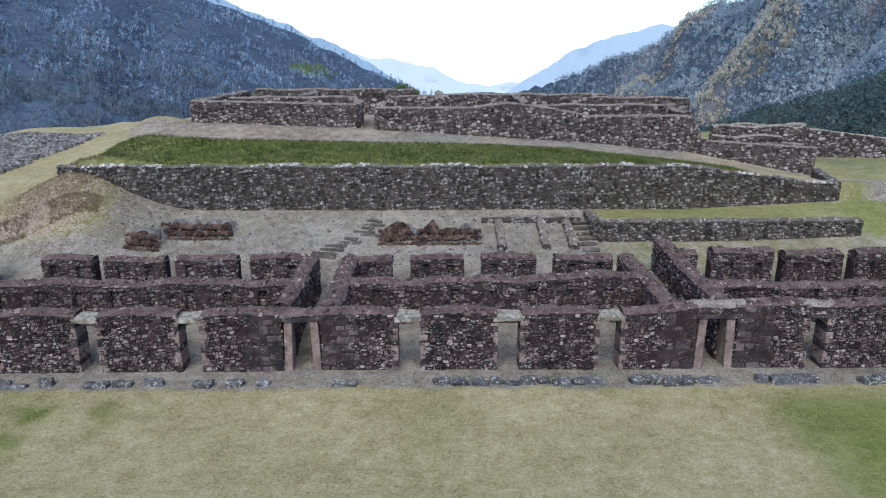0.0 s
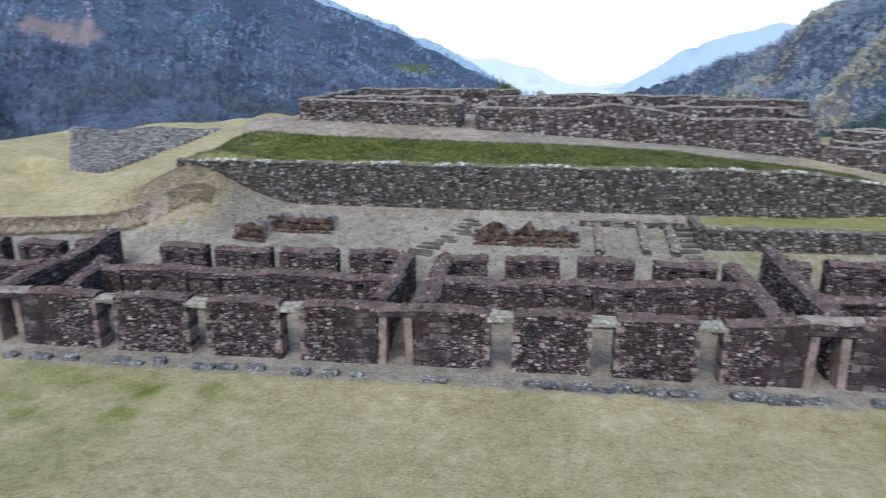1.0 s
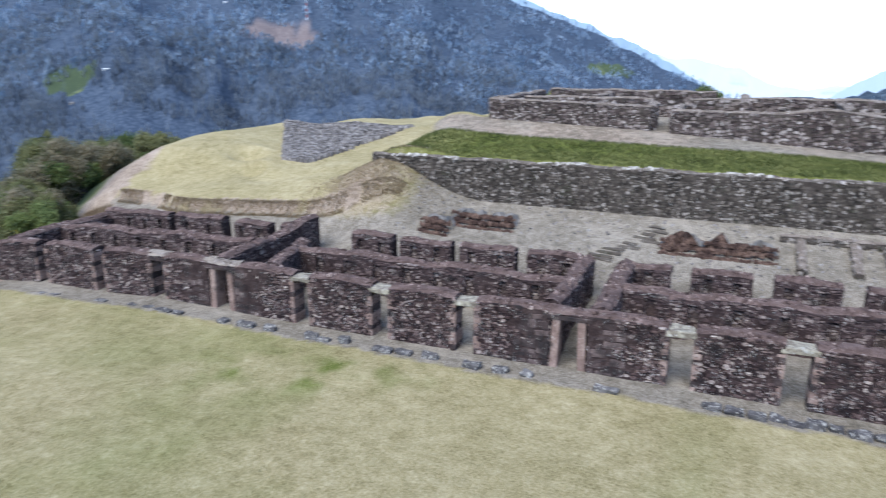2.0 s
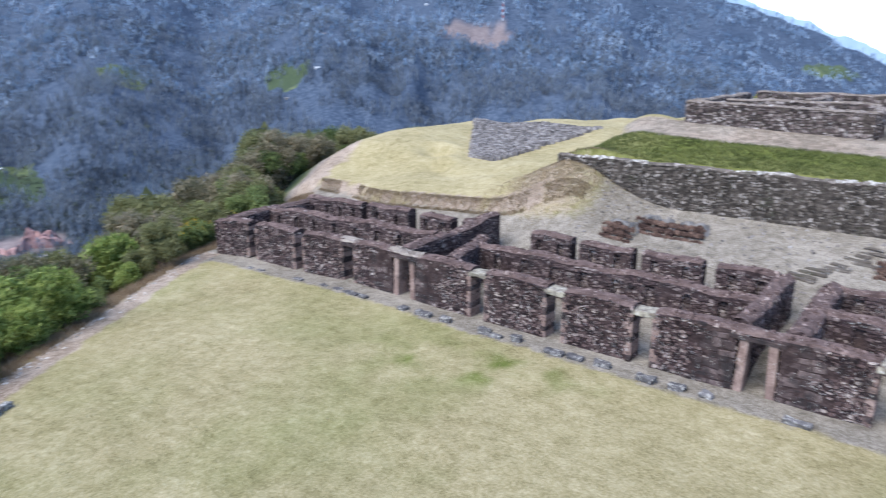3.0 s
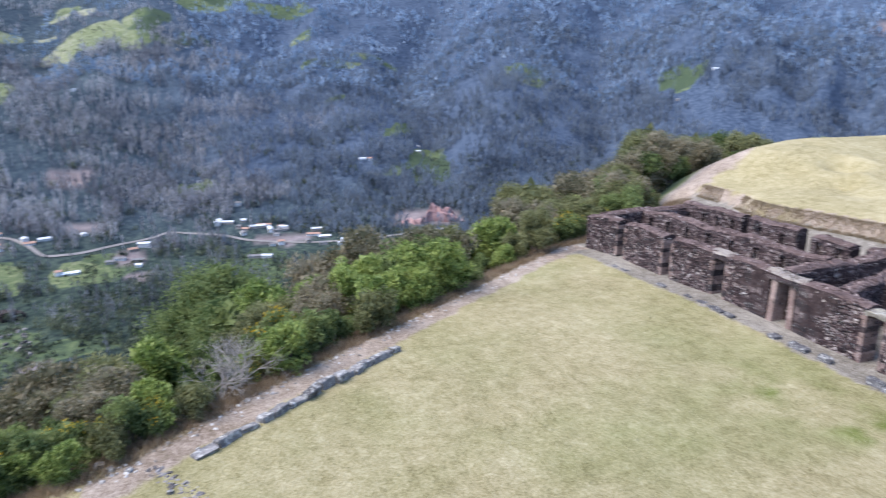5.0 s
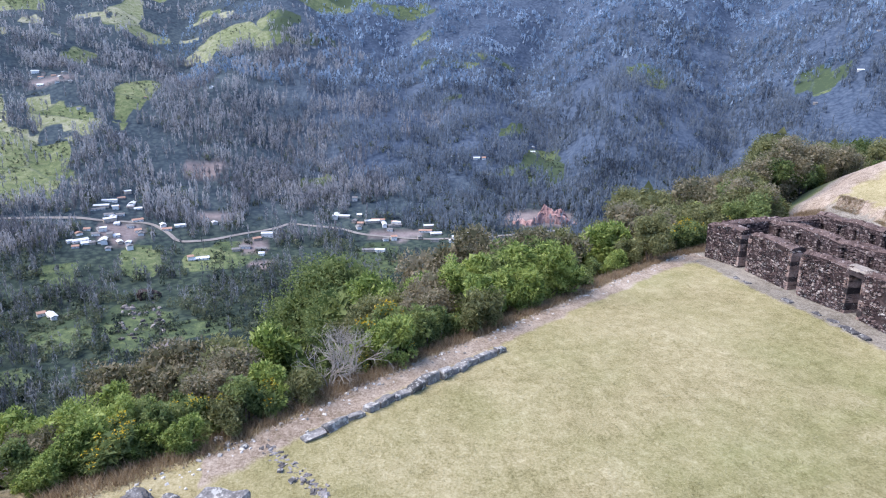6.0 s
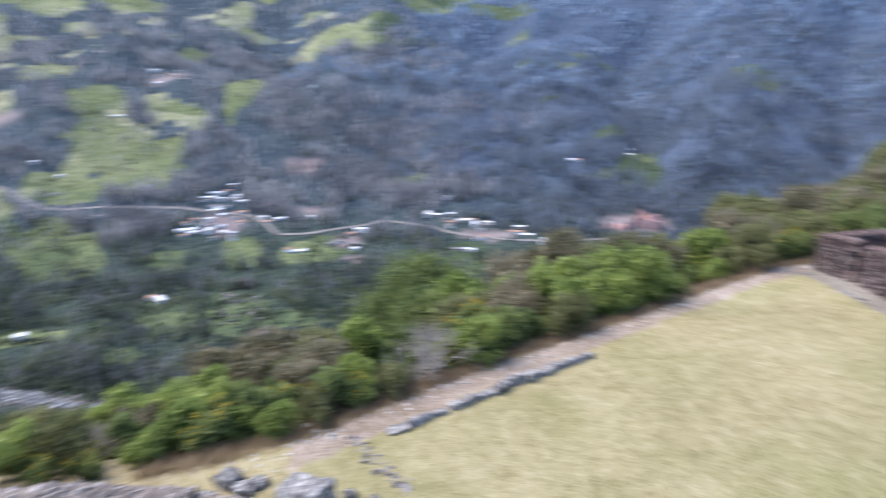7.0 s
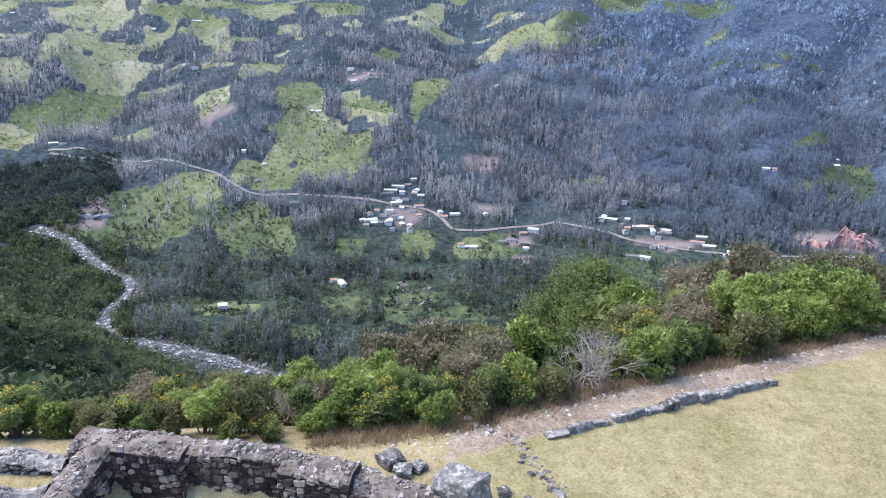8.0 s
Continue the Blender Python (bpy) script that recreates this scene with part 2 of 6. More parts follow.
RIDGE_AZ = [-180, -120, -60, -40, -33, -23, -15.9, -9.95, -6, -2, 1.2, 6.5, 12.5, 17, 25, 40, 60, 90, 110, 140, 180]
RIDGE_EL = [7, 7, 9, 8, 7, 3.44, -0.1, -2.1, -3.4, -3.6, -3.3, -0.6, 2.2, 3.75, 6.5, 8.5, 9.5, 10, 10, 8, 7]
FOOT_R = [700, 700, 600, 520, 600, 900, 1300, 1700, 2000, 2100, 2000, 1600, 1200, 1000, 850, 800, 860, 850, 760, 820, 700]
TOP_R = [2300, 2300, 1800, 1500, 1500, 1700, 2000, 2300, 2500, 2600, 2500, 2400, 2300, 2200, 2100, 2200, 2500, 2700, 2700, 2500, 2300]


# crests of two spurs on the eastern mountain: azimuth, distance
SPUR_1 = [(-29.0, 1560), (-26.8, 1400), (-24.6, 1290), (-22.0, 1230), (-19.5, 1190)]
SPUR_2 = [(-20.5, 1800), (-17.5, 1700), (-14.5, 1600), (-11.5, 1560)]


def land(x, y):
    """Height of the ground anywhere."""
    r, az = np.hypot(x, y), np.degrees(np.arctan2(-x, y))
    xe = np.interp(y, EDGE_Y, EDGE_X)
    out_w = (xe - x) * 0.84
    out_e = np.maximum(x - 75, 0)
    out_s = np.maximum(-38 - y, 0)
    out_n = np.maximum(y - 98, 0)
    out = np.maximum(np.maximum(out_w, out_e), np.maximum(out_s, out_n))
    out = np.maximum(out, 0)
    yc, xc = np.clip(y, -60, 110), np.clip(x, -70, 80)
    rough_bit = smooth(3, 30, out)
    drop = 0.15 * out + 0.55 * (np.sqrt(out * out + 9) - 3)
    near = site(np.maximum(xc, xe - 3), yc) - drop + rough_bit * (2.0 * fbm(x / 18, y / 18, 3, 21) + 5 * smooth(40, 200, out) * fbm(x / 70, y / 70, 3, 22))
    # a spur on the near side of the valley
    spur = -29 - 0.88 * np.hypot(x + 184.5, y + 273.6) + 7 * fbm(x / 60, y / 60, 4, 31)
    # mountains all round
    foot, top = np.interp(az, RIDGE_AZ, FOOT_R), np.interp(az, RIDGE_AZ, TOP_R)
    crest = EYE_Z + top * np.tan(np.radians(np.interp(az, RIDGE_AZ, RIDGE_EL)))
    s = np.clip((r - foot) / (top - foot), 0, 1)
    px, py = x / 260, y / 260
    gully = fbm(az / 7.0, r / 900, 4, 41)
    far = FLOOR_Z + (crest - FLOOR_Z) * (0.25 * s + 0.75 * s ** 1.35) + ((24 + 40 * smooth(-5, -14, az)) * (1 - 2.2 * np.abs(gully)) * smooth(62, 45, az) + 30 * gully * smooth(45, 62, az) + 34 * fbm(px, py, 4, 42)) * smooth(0, 0.35, s) * smooth(1.02, 0.8, s)
    rib = 55 * np.exp(-((az - 62.5 - 2.0 * np.sin(r / 170)) / 4.2) ** 2) - 38 * np.exp(-((az - 70.5 + 1.5 * np.sin(r / 140)) / 2.4) ** 2) - 40 * np.exp(-((az - 55.0 - 1.5 * np.sin(r / 190)) / 2.6) ** 2)
    rib = rib + 30 * np.exp(-((az - 47.0 + 1.5 * np.sin(r / 150)) / 3.0) ** 2) - 26 * np.exp(-((az - 80.0 - 2.0 * np.sin(r / 210)) / 1.8) ** 2) * smooth(1100, 1300, r)
    far = far + rib * smooth(1000, 1250, r) * smooth(2050, 1700, r)
    east = (az < -6) & (r > 700)
    if np.any(east):
        spurs = 60 * np.exp(-(line_gap(x, y, SPUR_1) / 75) ** 2) + 34 * np.exp(-(line_gap(x, y, SPUR_2) / 80) ** 2)
        far = far + np.where(east, spurs, 0)
    far = far - np.maximum(r - top, 0) * 0.35
    far = far + 9 * fbm(az / 0.9, r / 60, 2, 47) * smooth(0.8, 1.0, s) * 0.6
    far = np.where(r > 60, far, -400)
    knoll = 47 - 0.44 * np.hypot(x - 380, y - 380) + 8 * fbm(x / 70, y / 70, 4, 51)
    h = np.maximum(np.maximum(near, far), np.maximum(spur, knoll))
    return np.maximum(h, FLOOR_Z + 2 * fbm(px * 2, py * 2, 3, 43))


def polar(az, r):
    a = np.radians(az)
    return -np.sin(a) * r, np.cos(a) * r


def on_land(x, y):
    return float(land(np.array([x]), np.array([y]))[0])


ROAD = [(130.6, 1228), (127.2, 1182), (123.9, 1130), (120.7, 1060), (119.1, 1036), (118.1, 1002), (116.8, 972), (114.6, 970), (111.9, 966), (108.6, 956), (105.3, 934), (102.0, 924), (100.8, 896),
        (100.1, 868), (97.6, 870), (95.2, 886), (92.4, 902), (91.2, 918), (89.1, 908), (87.0, 896), (85.4, 878), (83.1, 868), (80.4, 860), (77.1, 862), (73.1, 874), (68.0, 898)]
TRACK = [(130.5, 1214), (128.3, 1154), (126.5, 1152), (124.4, 1104)]
RIVER = [(132.2, 950), (130.2, 906), (128.9, 844), (127.7, 806), (126.5, 772), (126.4, 734), (127.0, 706), (128.1, 684), (128.6, 662), (128.8, 632), (128.0, 602), (126.6, 590), (124.1, 564),
         (122.2, 546), (119.8, 526), (118.4, 506), (116.1, 488), (112.3, 468), (100, 440), (88, 445)]


def line_gap(x, y, line):
    """Distance to a line of (azimuth, distance) points."""
    pts = np.array([polar(a, r) for a, r in line])
    best = np.full(np.shape(x), 1e9)
    for (ax, ay), (bx, by) in zip(pts[:-1], pts[1:]):
        dx, dy = bx - ax, by - ay
        t = np.clip(((x - ax) * dx + (y - ay) * dy) / (dx * dx + dy * dy), 0, 1)
        best = np.minimum(best, np.hypot(x - ax - t * dx, y - ay - t * dy))
    return best


# ground cover, written as two colour attributes: (gravel, lush, earth, 1) and (forest, meadow, sparse, paleness of the
# meadow)
def cover(x, y, z):
    r, az = np.hypot(x, y), np.degrees(np.arctan2(-x, y))
    n1, n2, n3 = fbm(x / 6, y / 6, 4, 61), fbm(x / 1.6, y / 1.6, 3, 62), fbm(x / 22, y / 22, 3, 63)
    xe = np.interp(y, EDGE_Y, EDGE_X)
    lip = 44.3 + 1.1 * np.sin(x * 0.21) + 0.5 * np.sin(x * 0.53 + 1)
    # gravel strip before and inside the palace, slope behind it
    gravel = smooth(26.9, 27.5, y + 0.25 * n2) * (y < 60.0)
    gravel = gravel * np.where(x < -24, smooth(lip + 0.6, lip - 0.2, y - 0.3 * n2), 1)
    gravel = np.where((x > 10.6) & (y > 44.4) & (y < 48), 0.25 + 0.25 * n1, gravel)
    bank = (y > 48.3) & (y < 56 + 0.4 * n2) & (x > -27)
    gravel = np.where(bank, 0, gravel)
    gravel = np.where((y >= 55.7) & (x > -27), np.where(y < 90, 0.95 * smooth(-26.5, -24, x + n2) * smooth(26, 18, x + 2 * n1), 0), gravel)
    gravel = np.where((y > 60) & (x < -21), 0, gravel)
    # path along the plaza's western edge
    side = (x - xe) * 0.84
    path = smooth(1.8, 1.3, side + 0.35 * n2) * smooth(-0.6, 0.2, side) * (y > -4) * (y < 29)
    gravel = np.maximum(gravel, path * (0.25 + 0.5 * smooth(-0.3, 0.4, n1)) * 0.6)
    gravel = np.where((y < 29) & (x < -38), np.maximum(gravel, smooth(-41.5, -43, x + 0.06 * (29 - y) + 0.5 * n2) * (y > 24)), gravel)
    lush = np.where(bank, 0.85 + 0.25 * n1 + 0.2 * smooth(0.1, 0.5, n3), 0) * smooth(24, 12, x + 2 * n1)
    plaza = (y < 27.2) & (x > xe)
    worn = np.exp(-((x - 13.2 + 0.22 * (26.5 - y) + 0.3 * n2) / 0.75) ** 2) * (y < 27.4) * (y > 8)
    lush = np.where(plaza, np.clip(0.08 + 0.44 * n3 + 0.26 * n1 + 0.12 * n2, 0, 0.6) + 0.85 * smooth(10.8, 15.5, x + 0.8 * n1) * smooth(28.0, 25, y) * (1 - 0.9 * worn), lush)
    lush = lush + 1.25 * np.exp(-((x + 17.0) / 4.2) ** 2 - ((y - 24.0 - 0.25 * (x + 17)) / 1.7) ** 2) * smooth(-0.2, 0.5, n1 + n2)
    lush = np.where((y > 46.2) & (y < 48.2) & (x > -6) & (x < 30), 0.5 + 0.4 * n1, lush)
    lush = np.where((x > 10.6) & (y > 44.4) & (y < 48.2), 0.45 + 0.3 * n1, lush)
    lush = np.where((x > 29.5) & (y > 27) & (r < 140), 0.45 + 0.5 * n1, lush)
    gravel = np.where((x > 29.5) & (y > 44) & (r < 140), 0.18 + 0.4 * n1 + 0.7 * np.exp(-((x - 31.5 - 0.12 * (60 - y)) / 1.0) ** 2), gravel)
    ledge = np.exp(-((x + 23.6) / 3.2) ** 4 - ((y - 63.2) / 2.0) ** 4)
    lush, gravel = np.maximum(lush, 0.7 * ledge), gravel * (1 - ledge)
    earth = 0.8 * smooth(0.6, -0.8, side - 0.5 * smooth(45, 50, y) + 0.9 * n2) * (r < 130) * smooth(-7, -3, side) * (0.45 + 0.55 * smooth(-4, 2, y))
    gravel = np.where((y > 39) & (y < 48.3) & (x > -24), gravel * (1 - 0.75 * smooth(0.0, 0.5, n3 + 0.5 * n1) * smooth(39, 42, y)), gravel)
    lush = np.where((y > 39) & (y < 48.3) & (x > -24) & (x < 10.6), np.maximum(lush, 0.3), lush)
    gravel = np.where((y > 38.5) & (y < 48.3) & (x > 0), gravel * (1 - 0.45 * smooth(8, 13, x)), gravel)
    lush = np.where((y > 38.5) & (y < 48.3) & (x > 9), np.maximum(lush, 0.6 + 0.3 * n1), lush)
    mound = np.exp(-((x + 25.4) / 3.9) ** 4 - ((y - 46.6) / 2.7) ** 4)
    gravel = gravel * (1 - 0.95 * mound)
    earth = np.maximum(earth, mound * (0.62 + 0.2 * n1))
    earth = np.maximum(earth, (0.72 + 0.4 * n2) * (y > lip - 0.1) * (y < lip + 1.0) * (x < -24) * (x > xe))
    earth = np.maximum(earth, (y > 55.4) * (y < 59) * smooth(12, 24, x) * 0.6)
    earth = np.maximum(earth, path * 0.78)
    earth = np.maximum(earth, (0.42 + 0.3 * n1) * (y > 55.9) * (y < 60.6) * smooth(-27, -24, x) * (x < 34))
    wild = smooth(2, 7, -side) + (y > 100) + (x > 78) + (y < -40)
    forest = np.clip(wild, 0, 1)
    # nearer woods take scrub green; farther off the haze blue of the wood shows
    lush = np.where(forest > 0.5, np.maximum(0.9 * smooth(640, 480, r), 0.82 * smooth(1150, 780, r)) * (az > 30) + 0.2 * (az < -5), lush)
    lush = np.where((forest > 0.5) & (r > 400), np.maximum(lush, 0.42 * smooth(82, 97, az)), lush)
    f1, f2 = fbm(x / 90, y / 90, 4, 71), fbm(x / 170, y / 170, 3, 72)
    pu, pv = r / 62 + 0.5 * fbm(x / 120, y / 120, 2, 73), np.radians(az) * r / 105 + 0.7 * fbm(x / 110, y / 110, 2, 74)
    chance = lattice(np.floor(pu), np.floor(pv + 0.5 * (np.floor(pu) % 2)), 75)
    vv = pv + 0.5 * (np.floor(pu) % 2)
    rim = np.minimum(np.minimum(pu % 1, 1 - pu % 1), np.minimum(vv % 1, 1 - vv % 1))
    hedge = smooth(0.13, 0.05, rim + 0.05 * f1)
    share = 0.5 * smooth(104, 114, az) * smooth(1380, 1480, r) + 0.03 + 0.22 * smooth(86, 100, az) * smooth(1500, 1700, r)
    open_l = (chance < share) * smooth(450, 560, r) * smooth(58, 75, az) * smooth(150, 130, az) * smooth(-0.75, -0.3, f1)
    meadow = np.clip(open_l * (1 - 0.9 * hedge), 0, 1) * (0.8 + 0.2 * lattice(np.floor(pv * 1.0) + 7, np.floor(pu), 78))
    hedge = hedge * 0.8
    ragged = 0.75 * fbm(x / 42, y / 42, 5, 76) + 0.25 * fbm(x / 12, y / 12, 2, 85)
    for fa, fr, wa, wr, sk in FIELDS_WEST + FIELDS_MID + FIELDS_EAST:
        u, v = np.abs((az - fa) / wa), np.abs((r - fr - sk * (az - fa)) / wr)
        near_ = (u < 1.6) & (v < 1.6)
        meadow[near_] = np.maximum(meadow[near_], smooth(1.2, 0.8, u[near_] ** 2.6 + v[near_] ** 2.6 + ragged[near_]))
    crag = fbm(x / 150, y / 150, 4, 79)
    meadow = np.where(az < -8, 0, meadow)
    bare = 0.45 * smooth(14, 6, line_gap(x, y, RIVER) + 6 * f1)
    # tan patches on the eastern mountain imitate its sunlit slopes
    bare = np.maximum(bare, 0.35 * smooth(0.1, 0.45, crag) * smooth(900, 1100, r) * smooth(-11, -15, az))
    for fa, fr, wa, wr in BARE:
        bare = np.maximum(bare, smooth(1.15, 0.8, ((az - fa) / wa) ** 2 + ((r - fr) / wr) ** 2 + 0.5 * fbm(x / 25, y / 25, 3, 77)))
    # meadows grow paler with distance: dryness and painted-in haze together
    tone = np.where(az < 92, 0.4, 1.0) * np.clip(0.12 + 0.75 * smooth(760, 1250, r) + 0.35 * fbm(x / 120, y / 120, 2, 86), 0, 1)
    return (np.clip(gravel, 0, 1), np.clip(lush, 0, 1), np.clip(earth, 0, 1), np.ones(np.shape(x))), (forest, meadow, bare, tone)


# meadows on the far slope: azimuth, distance, half width in degrees, half depth, skew in metres a degree
FIELDS_WEST = [(124.0, 944, 5.3, 86, -4), (116.4, 864, 3.0, 68, 2), (114.9, 1036, 2.9, 48, -1), (125.5, 1540, 2.9, 46, -1), (130.2, 1364, 4.8, 70, -15), (131.9, 1516, 0.9, 40, 7), (126.3, 1812, 2.0, 44, -3), (128.3, 1620, 1.9, 40, -33),
               (124.0, 1616, 2.3, 22, -9), (118.7, 1676, 1.3, 48, 5), (118.8, 1316, 1.5, 60, -2), (119.4, 648, 6.2, 22, 4), (113.0, 576, 1.3, 20, 3), (114.5, 1788, 1.9, 70, 4), (124.7, 1264, 1.7, 30, 10), (115.2, 1448, 1.7, 32, -14), (121.0, 1752, 1.6, 30, 0)]
FIELDS_MID = [(112.1, 1304, 2.4, 74, 8), (111.0, 1112, 4.0, 112, 4), (106.9, 1264, 1.9, 50, 23), (101.7, 1352, 1.7, 90, -40), (101.9, 1792, 1.2, 88, -35), (95.4, 1644, 2.4, 54, -12), (91.3, 1664, 1.8, 80, -36), (104.0, 640, 2.7, 58, 1),
              (98.0, 604, 2.7, 20, 0), (109.2, 648, 2.5, 48, 1), (96.6, 824, 2.9, 46, -2), (103.0, 820, 1.5, 40, -2), (108.8, 808, 1.4, 28, 0), (109.4, 1756, 1.7, 54, -4), (105.1, 1532, 1.4, 26, -20), (106.8, 1244, 2.2, 24, 9)]
FIELDS_EAST = [(81.4, 1892, 2.9, 38, 3), (86.7, 1924, 3.3, 58, -21), (70.1, 1100, 1.7, 90, -10), (88.8, 1060, 1.6, 30, -6), (77.7, 1360, 1.2, 18, 14), (84.3, 772, 2.5, 66, -4), (72.7, 1232, 1.4, 20, -31), (62.1, 1420, 2.0, 44, 2),
               (50.9, 1388, 1.4, 30, 19), (50.0, 1400, 1.3, 20, 21), (9.2, 2068, 1.9, 30, -39)]
# bare soil, scree and trodden ground: azimuth, distance, half width, half depth
BARE = [(70.3, 925, 3.0, 26), (35.3, 1610, 2.8, 56), (94.3, 848, 1.3, 14), (102.2, 580, 1.3, 12), (131.2, 924, 1.4, 26), (128.3, 968, 1.5, 40), (82.3, 872, 3.0, 14), (97.2, 935, 1.3, 14), (97.7, 1084, 1.7, 22), (118.9, 1244, 1.6, 28),
        (93.7, 785, 1.2, 16), (104.2, 905, 1.6, 30), (107.2, 1385, 1.3, 24), (125.5, 1130, 1.0, 20)]

ga = np.concatenate([np.arange(-36, 142, 0.42), np.arange(142, 324, 2.6)])
ga = ga[ga < 324 - 1]
gr = np.concatenate([[0.002, 3, 6, 9], np.arange(12, 40, 0.5), np.arange(40, 75, 0.4), 75 * 1.022 ** np.arange(0, 192)])
gr = gr[gr < 4700]
AZ, RR = np.meshgrid(ga, gr, indexing="ij")
GX, GY = polar(AZ, RR)
GX, GY = GX + 0.4 * smooth(8, 0, np.hypot(GX, GY)), GY - 0.7 * smooth(8, 0, np.hypot(GX, GY))
GZ = land(GX, GY)
na, nr = AZ.shape
idx = np.arange(na * nr).reshape(na, nr)
nxt = np.roll(idx, -1, axis=0)
ground_faces = np.stack([idx[:, :-1], idx[:, 1:], nxt[:, 1:], nxt[:, :-1]], -1).reshape(-1, 4)[:, ::-1]


def ground_material():
    m = bpy.data.materials.new("ground_cover")
    m.use_nodes = True
    N, L = m.node_tree.nodes, m.node_tree.links
    bsdf = N["Principled BSDF"]
    geo = N.new("ShaderNodeNewGeometry")

    def tex(s, d=5.0, rgh=0.6):
        t = N.new("ShaderNodeTexNoise")
        t.inputs["Scale"].default_value, t.inputs["Detail"].default_value, t.inputs["Roughness"].default_value = s, d, rgh
        L.new(geo.outputs["Position"], t.inputs["Vector"])
        return t.outputs[0]

    def ramp(v, stops):
        t = N.new("ShaderNodeValToRGB")
        e = t.color_ramp.elements
        while len(e) < len(stops):
            e.new(0.5)
        for q, (p, c) in zip(e, stops):
            q.position, q.color = p, (*c, 1)
        L.new(v, t.inputs[0])
        return t.outputs[0]

    def mix(f, a, b):
        t = N.new("ShaderNodeMix")
        t.data_type = "RGBA"
        L.new(f, t.inputs[0])
        L.new(a, t.inputs[6])
        L.new(b, t.inputs[7])
        return t.outputs[2]

    def add(a, b, op="ADD"):
        t = N.new("ShaderNodeMath")
        t.operation = op
        for k, v in ((0, a), (1, b)):
            if isinstance(v, (int, float)):
                t.inputs[k].default_value = v
            else:
                L.new(v, t.inputs[k])
        return t.outputs[0]

    fine, mid, wide = tex(9.0, 8, 0.9), tex(1.6, 6, 0.7), tex(0.22, 4)
    grain = add(add(add(fine, 0.66, "MULTIPLY"), add(mid, 0.24, "MULTIPLY")), add(wide, 0.15, "MULTIPLY"))
    dry = ramp(grain, [(0.42, (0.145, 0.122, 0.050)), (0.50, (0.290, 0.246, 0.122)), (0.57, (0.398, 0.342, 0.192)), (0.65, (0.54, 0.470, 0.305))])
    green = ramp(grain, [(0.40, (0.052, 0.066, 0.013)), (0.53, (0.138, 0.160, 0.036)), (0.66, (0.24, 0.258, 0.082))])
    stone = ramp(grain, [(0.43, (0.084, 0.072, 0.053)), (0.51, (0.190, 0.167, 0.129)), (0.59, (0.345, 0.309, 0.25))])
    soil = ramp(grain, [(0.43, (0.11, 0.080, 0.055)), (0.51, (0.265, 0.205, 0.150)), (0.60, (0.46, 0.385, 0.30))])
    f_fine, f_mid = tex(0.16, 6, 0.7), tex(0.012, 5, 0.6)

    def cells(scale, feature="F1", flat_=False):
        v = N.new("ShaderNodeTexVoronoi")
        v.feature = feature
        v.voronoi_dimensions = "2D" if flat_ else "3D"
        v.inputs["Scale"].default_value = scale
        w = N.new("ShaderNodeVectorMath")
        w.operation = "ADD"
        d = N.new("ShaderNodeTexNoise")
        d.inputs["Scale"].default_value = scale * 1.7
        L.new(geo.outputs["Position"], d.inputs["Vector"])
        sc = N.new("ShaderNodeVectorMath")
        sc.operation = "SCALE"
        sc.inputs[3].default_value = 0.28 / scale
        L.new(d.outputs[1], sc.inputs[0])
        L.new(geo.outputs["Position"], w.inputs[0])
        L.new(sc.outputs[0], w.inputs[1])
        L.new(w.outputs[0], v.inputs["Vector"])
        return v

    crown = cells(0.15)
    split = N.new("ShaderNodeSeparateColor")
    L.new(crown.outputs["Color"], split.inputs[0])
    canopy = add(add(1.0, crown.outputs["Distance"], "SUBTRACT"), 0.34, "MULTIPLY")
    far_g = add(add(f_fine, 0.42, "MULTIPLY"), add(f_mid, 0.36, "MULTIPLY"))
    tree_g = add(add(far_g, canopy), add(split.outputs[0], 0.16, "MULTIPLY"))
    # forest floor: haze blue and the dark between crowns are put into the colour
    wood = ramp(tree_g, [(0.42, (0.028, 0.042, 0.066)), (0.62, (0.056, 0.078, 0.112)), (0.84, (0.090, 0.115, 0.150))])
    parcel, border = cells(0.011, "F1", True), cells(0.011, "DISTANCE_TO_EDGE", True)
    plot = N.new("ShaderNodeSeparateColor")
    L.new(parcel.outputs["Color"], plot.inputs[0])
    far_p = add(add(add(far_g, 0.45, "MULTIPLY"), add(plot.outputs[1], 0.32, "MULTIPLY")), add(add(tex(0.5, 4, 0.8), 0.5, "SUBTRACT"), 0.5, "MULTIPLY"))
    c1, c2 = N.new("ShaderNodeVertexColor"), N.new("ShaderNodeVertexColor")
    c1.layer_name, c2.layer_name = "cover", "cover_far"
    tuss = tex(0.11, 7, 0.78)
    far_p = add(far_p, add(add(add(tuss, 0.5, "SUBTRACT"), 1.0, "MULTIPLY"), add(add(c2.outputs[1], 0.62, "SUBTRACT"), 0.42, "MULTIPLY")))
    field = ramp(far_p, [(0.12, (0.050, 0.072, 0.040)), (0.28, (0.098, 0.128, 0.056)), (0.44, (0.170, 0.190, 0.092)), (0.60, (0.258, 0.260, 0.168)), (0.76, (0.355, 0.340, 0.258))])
    s1, s2 = N.new("ShaderNodeSeparateColor"), N.new("ShaderNodeSeparateColor")
    L.new(c1.outputs[0], s1.inputs[0])
    L.new(c2.outputs[0], s2.inputs[0])
    edge = add(add(mid, 0.5, "SUBTRACT"), 0.9, "MULTIPLY")

    def rag(v):
        t = N.new("ShaderNodeMapRange")
        t.inputs[1].default_value, t.inputs[2].default_value = 0.25, 0.75
        L.new(add(v, add(edge, add(add(v, add(1.0, v, "SUBTRACT"), "MULTIPLY"), 4.0, "MULTIPLY"), "MULTIPLY")), t.inputs[0])
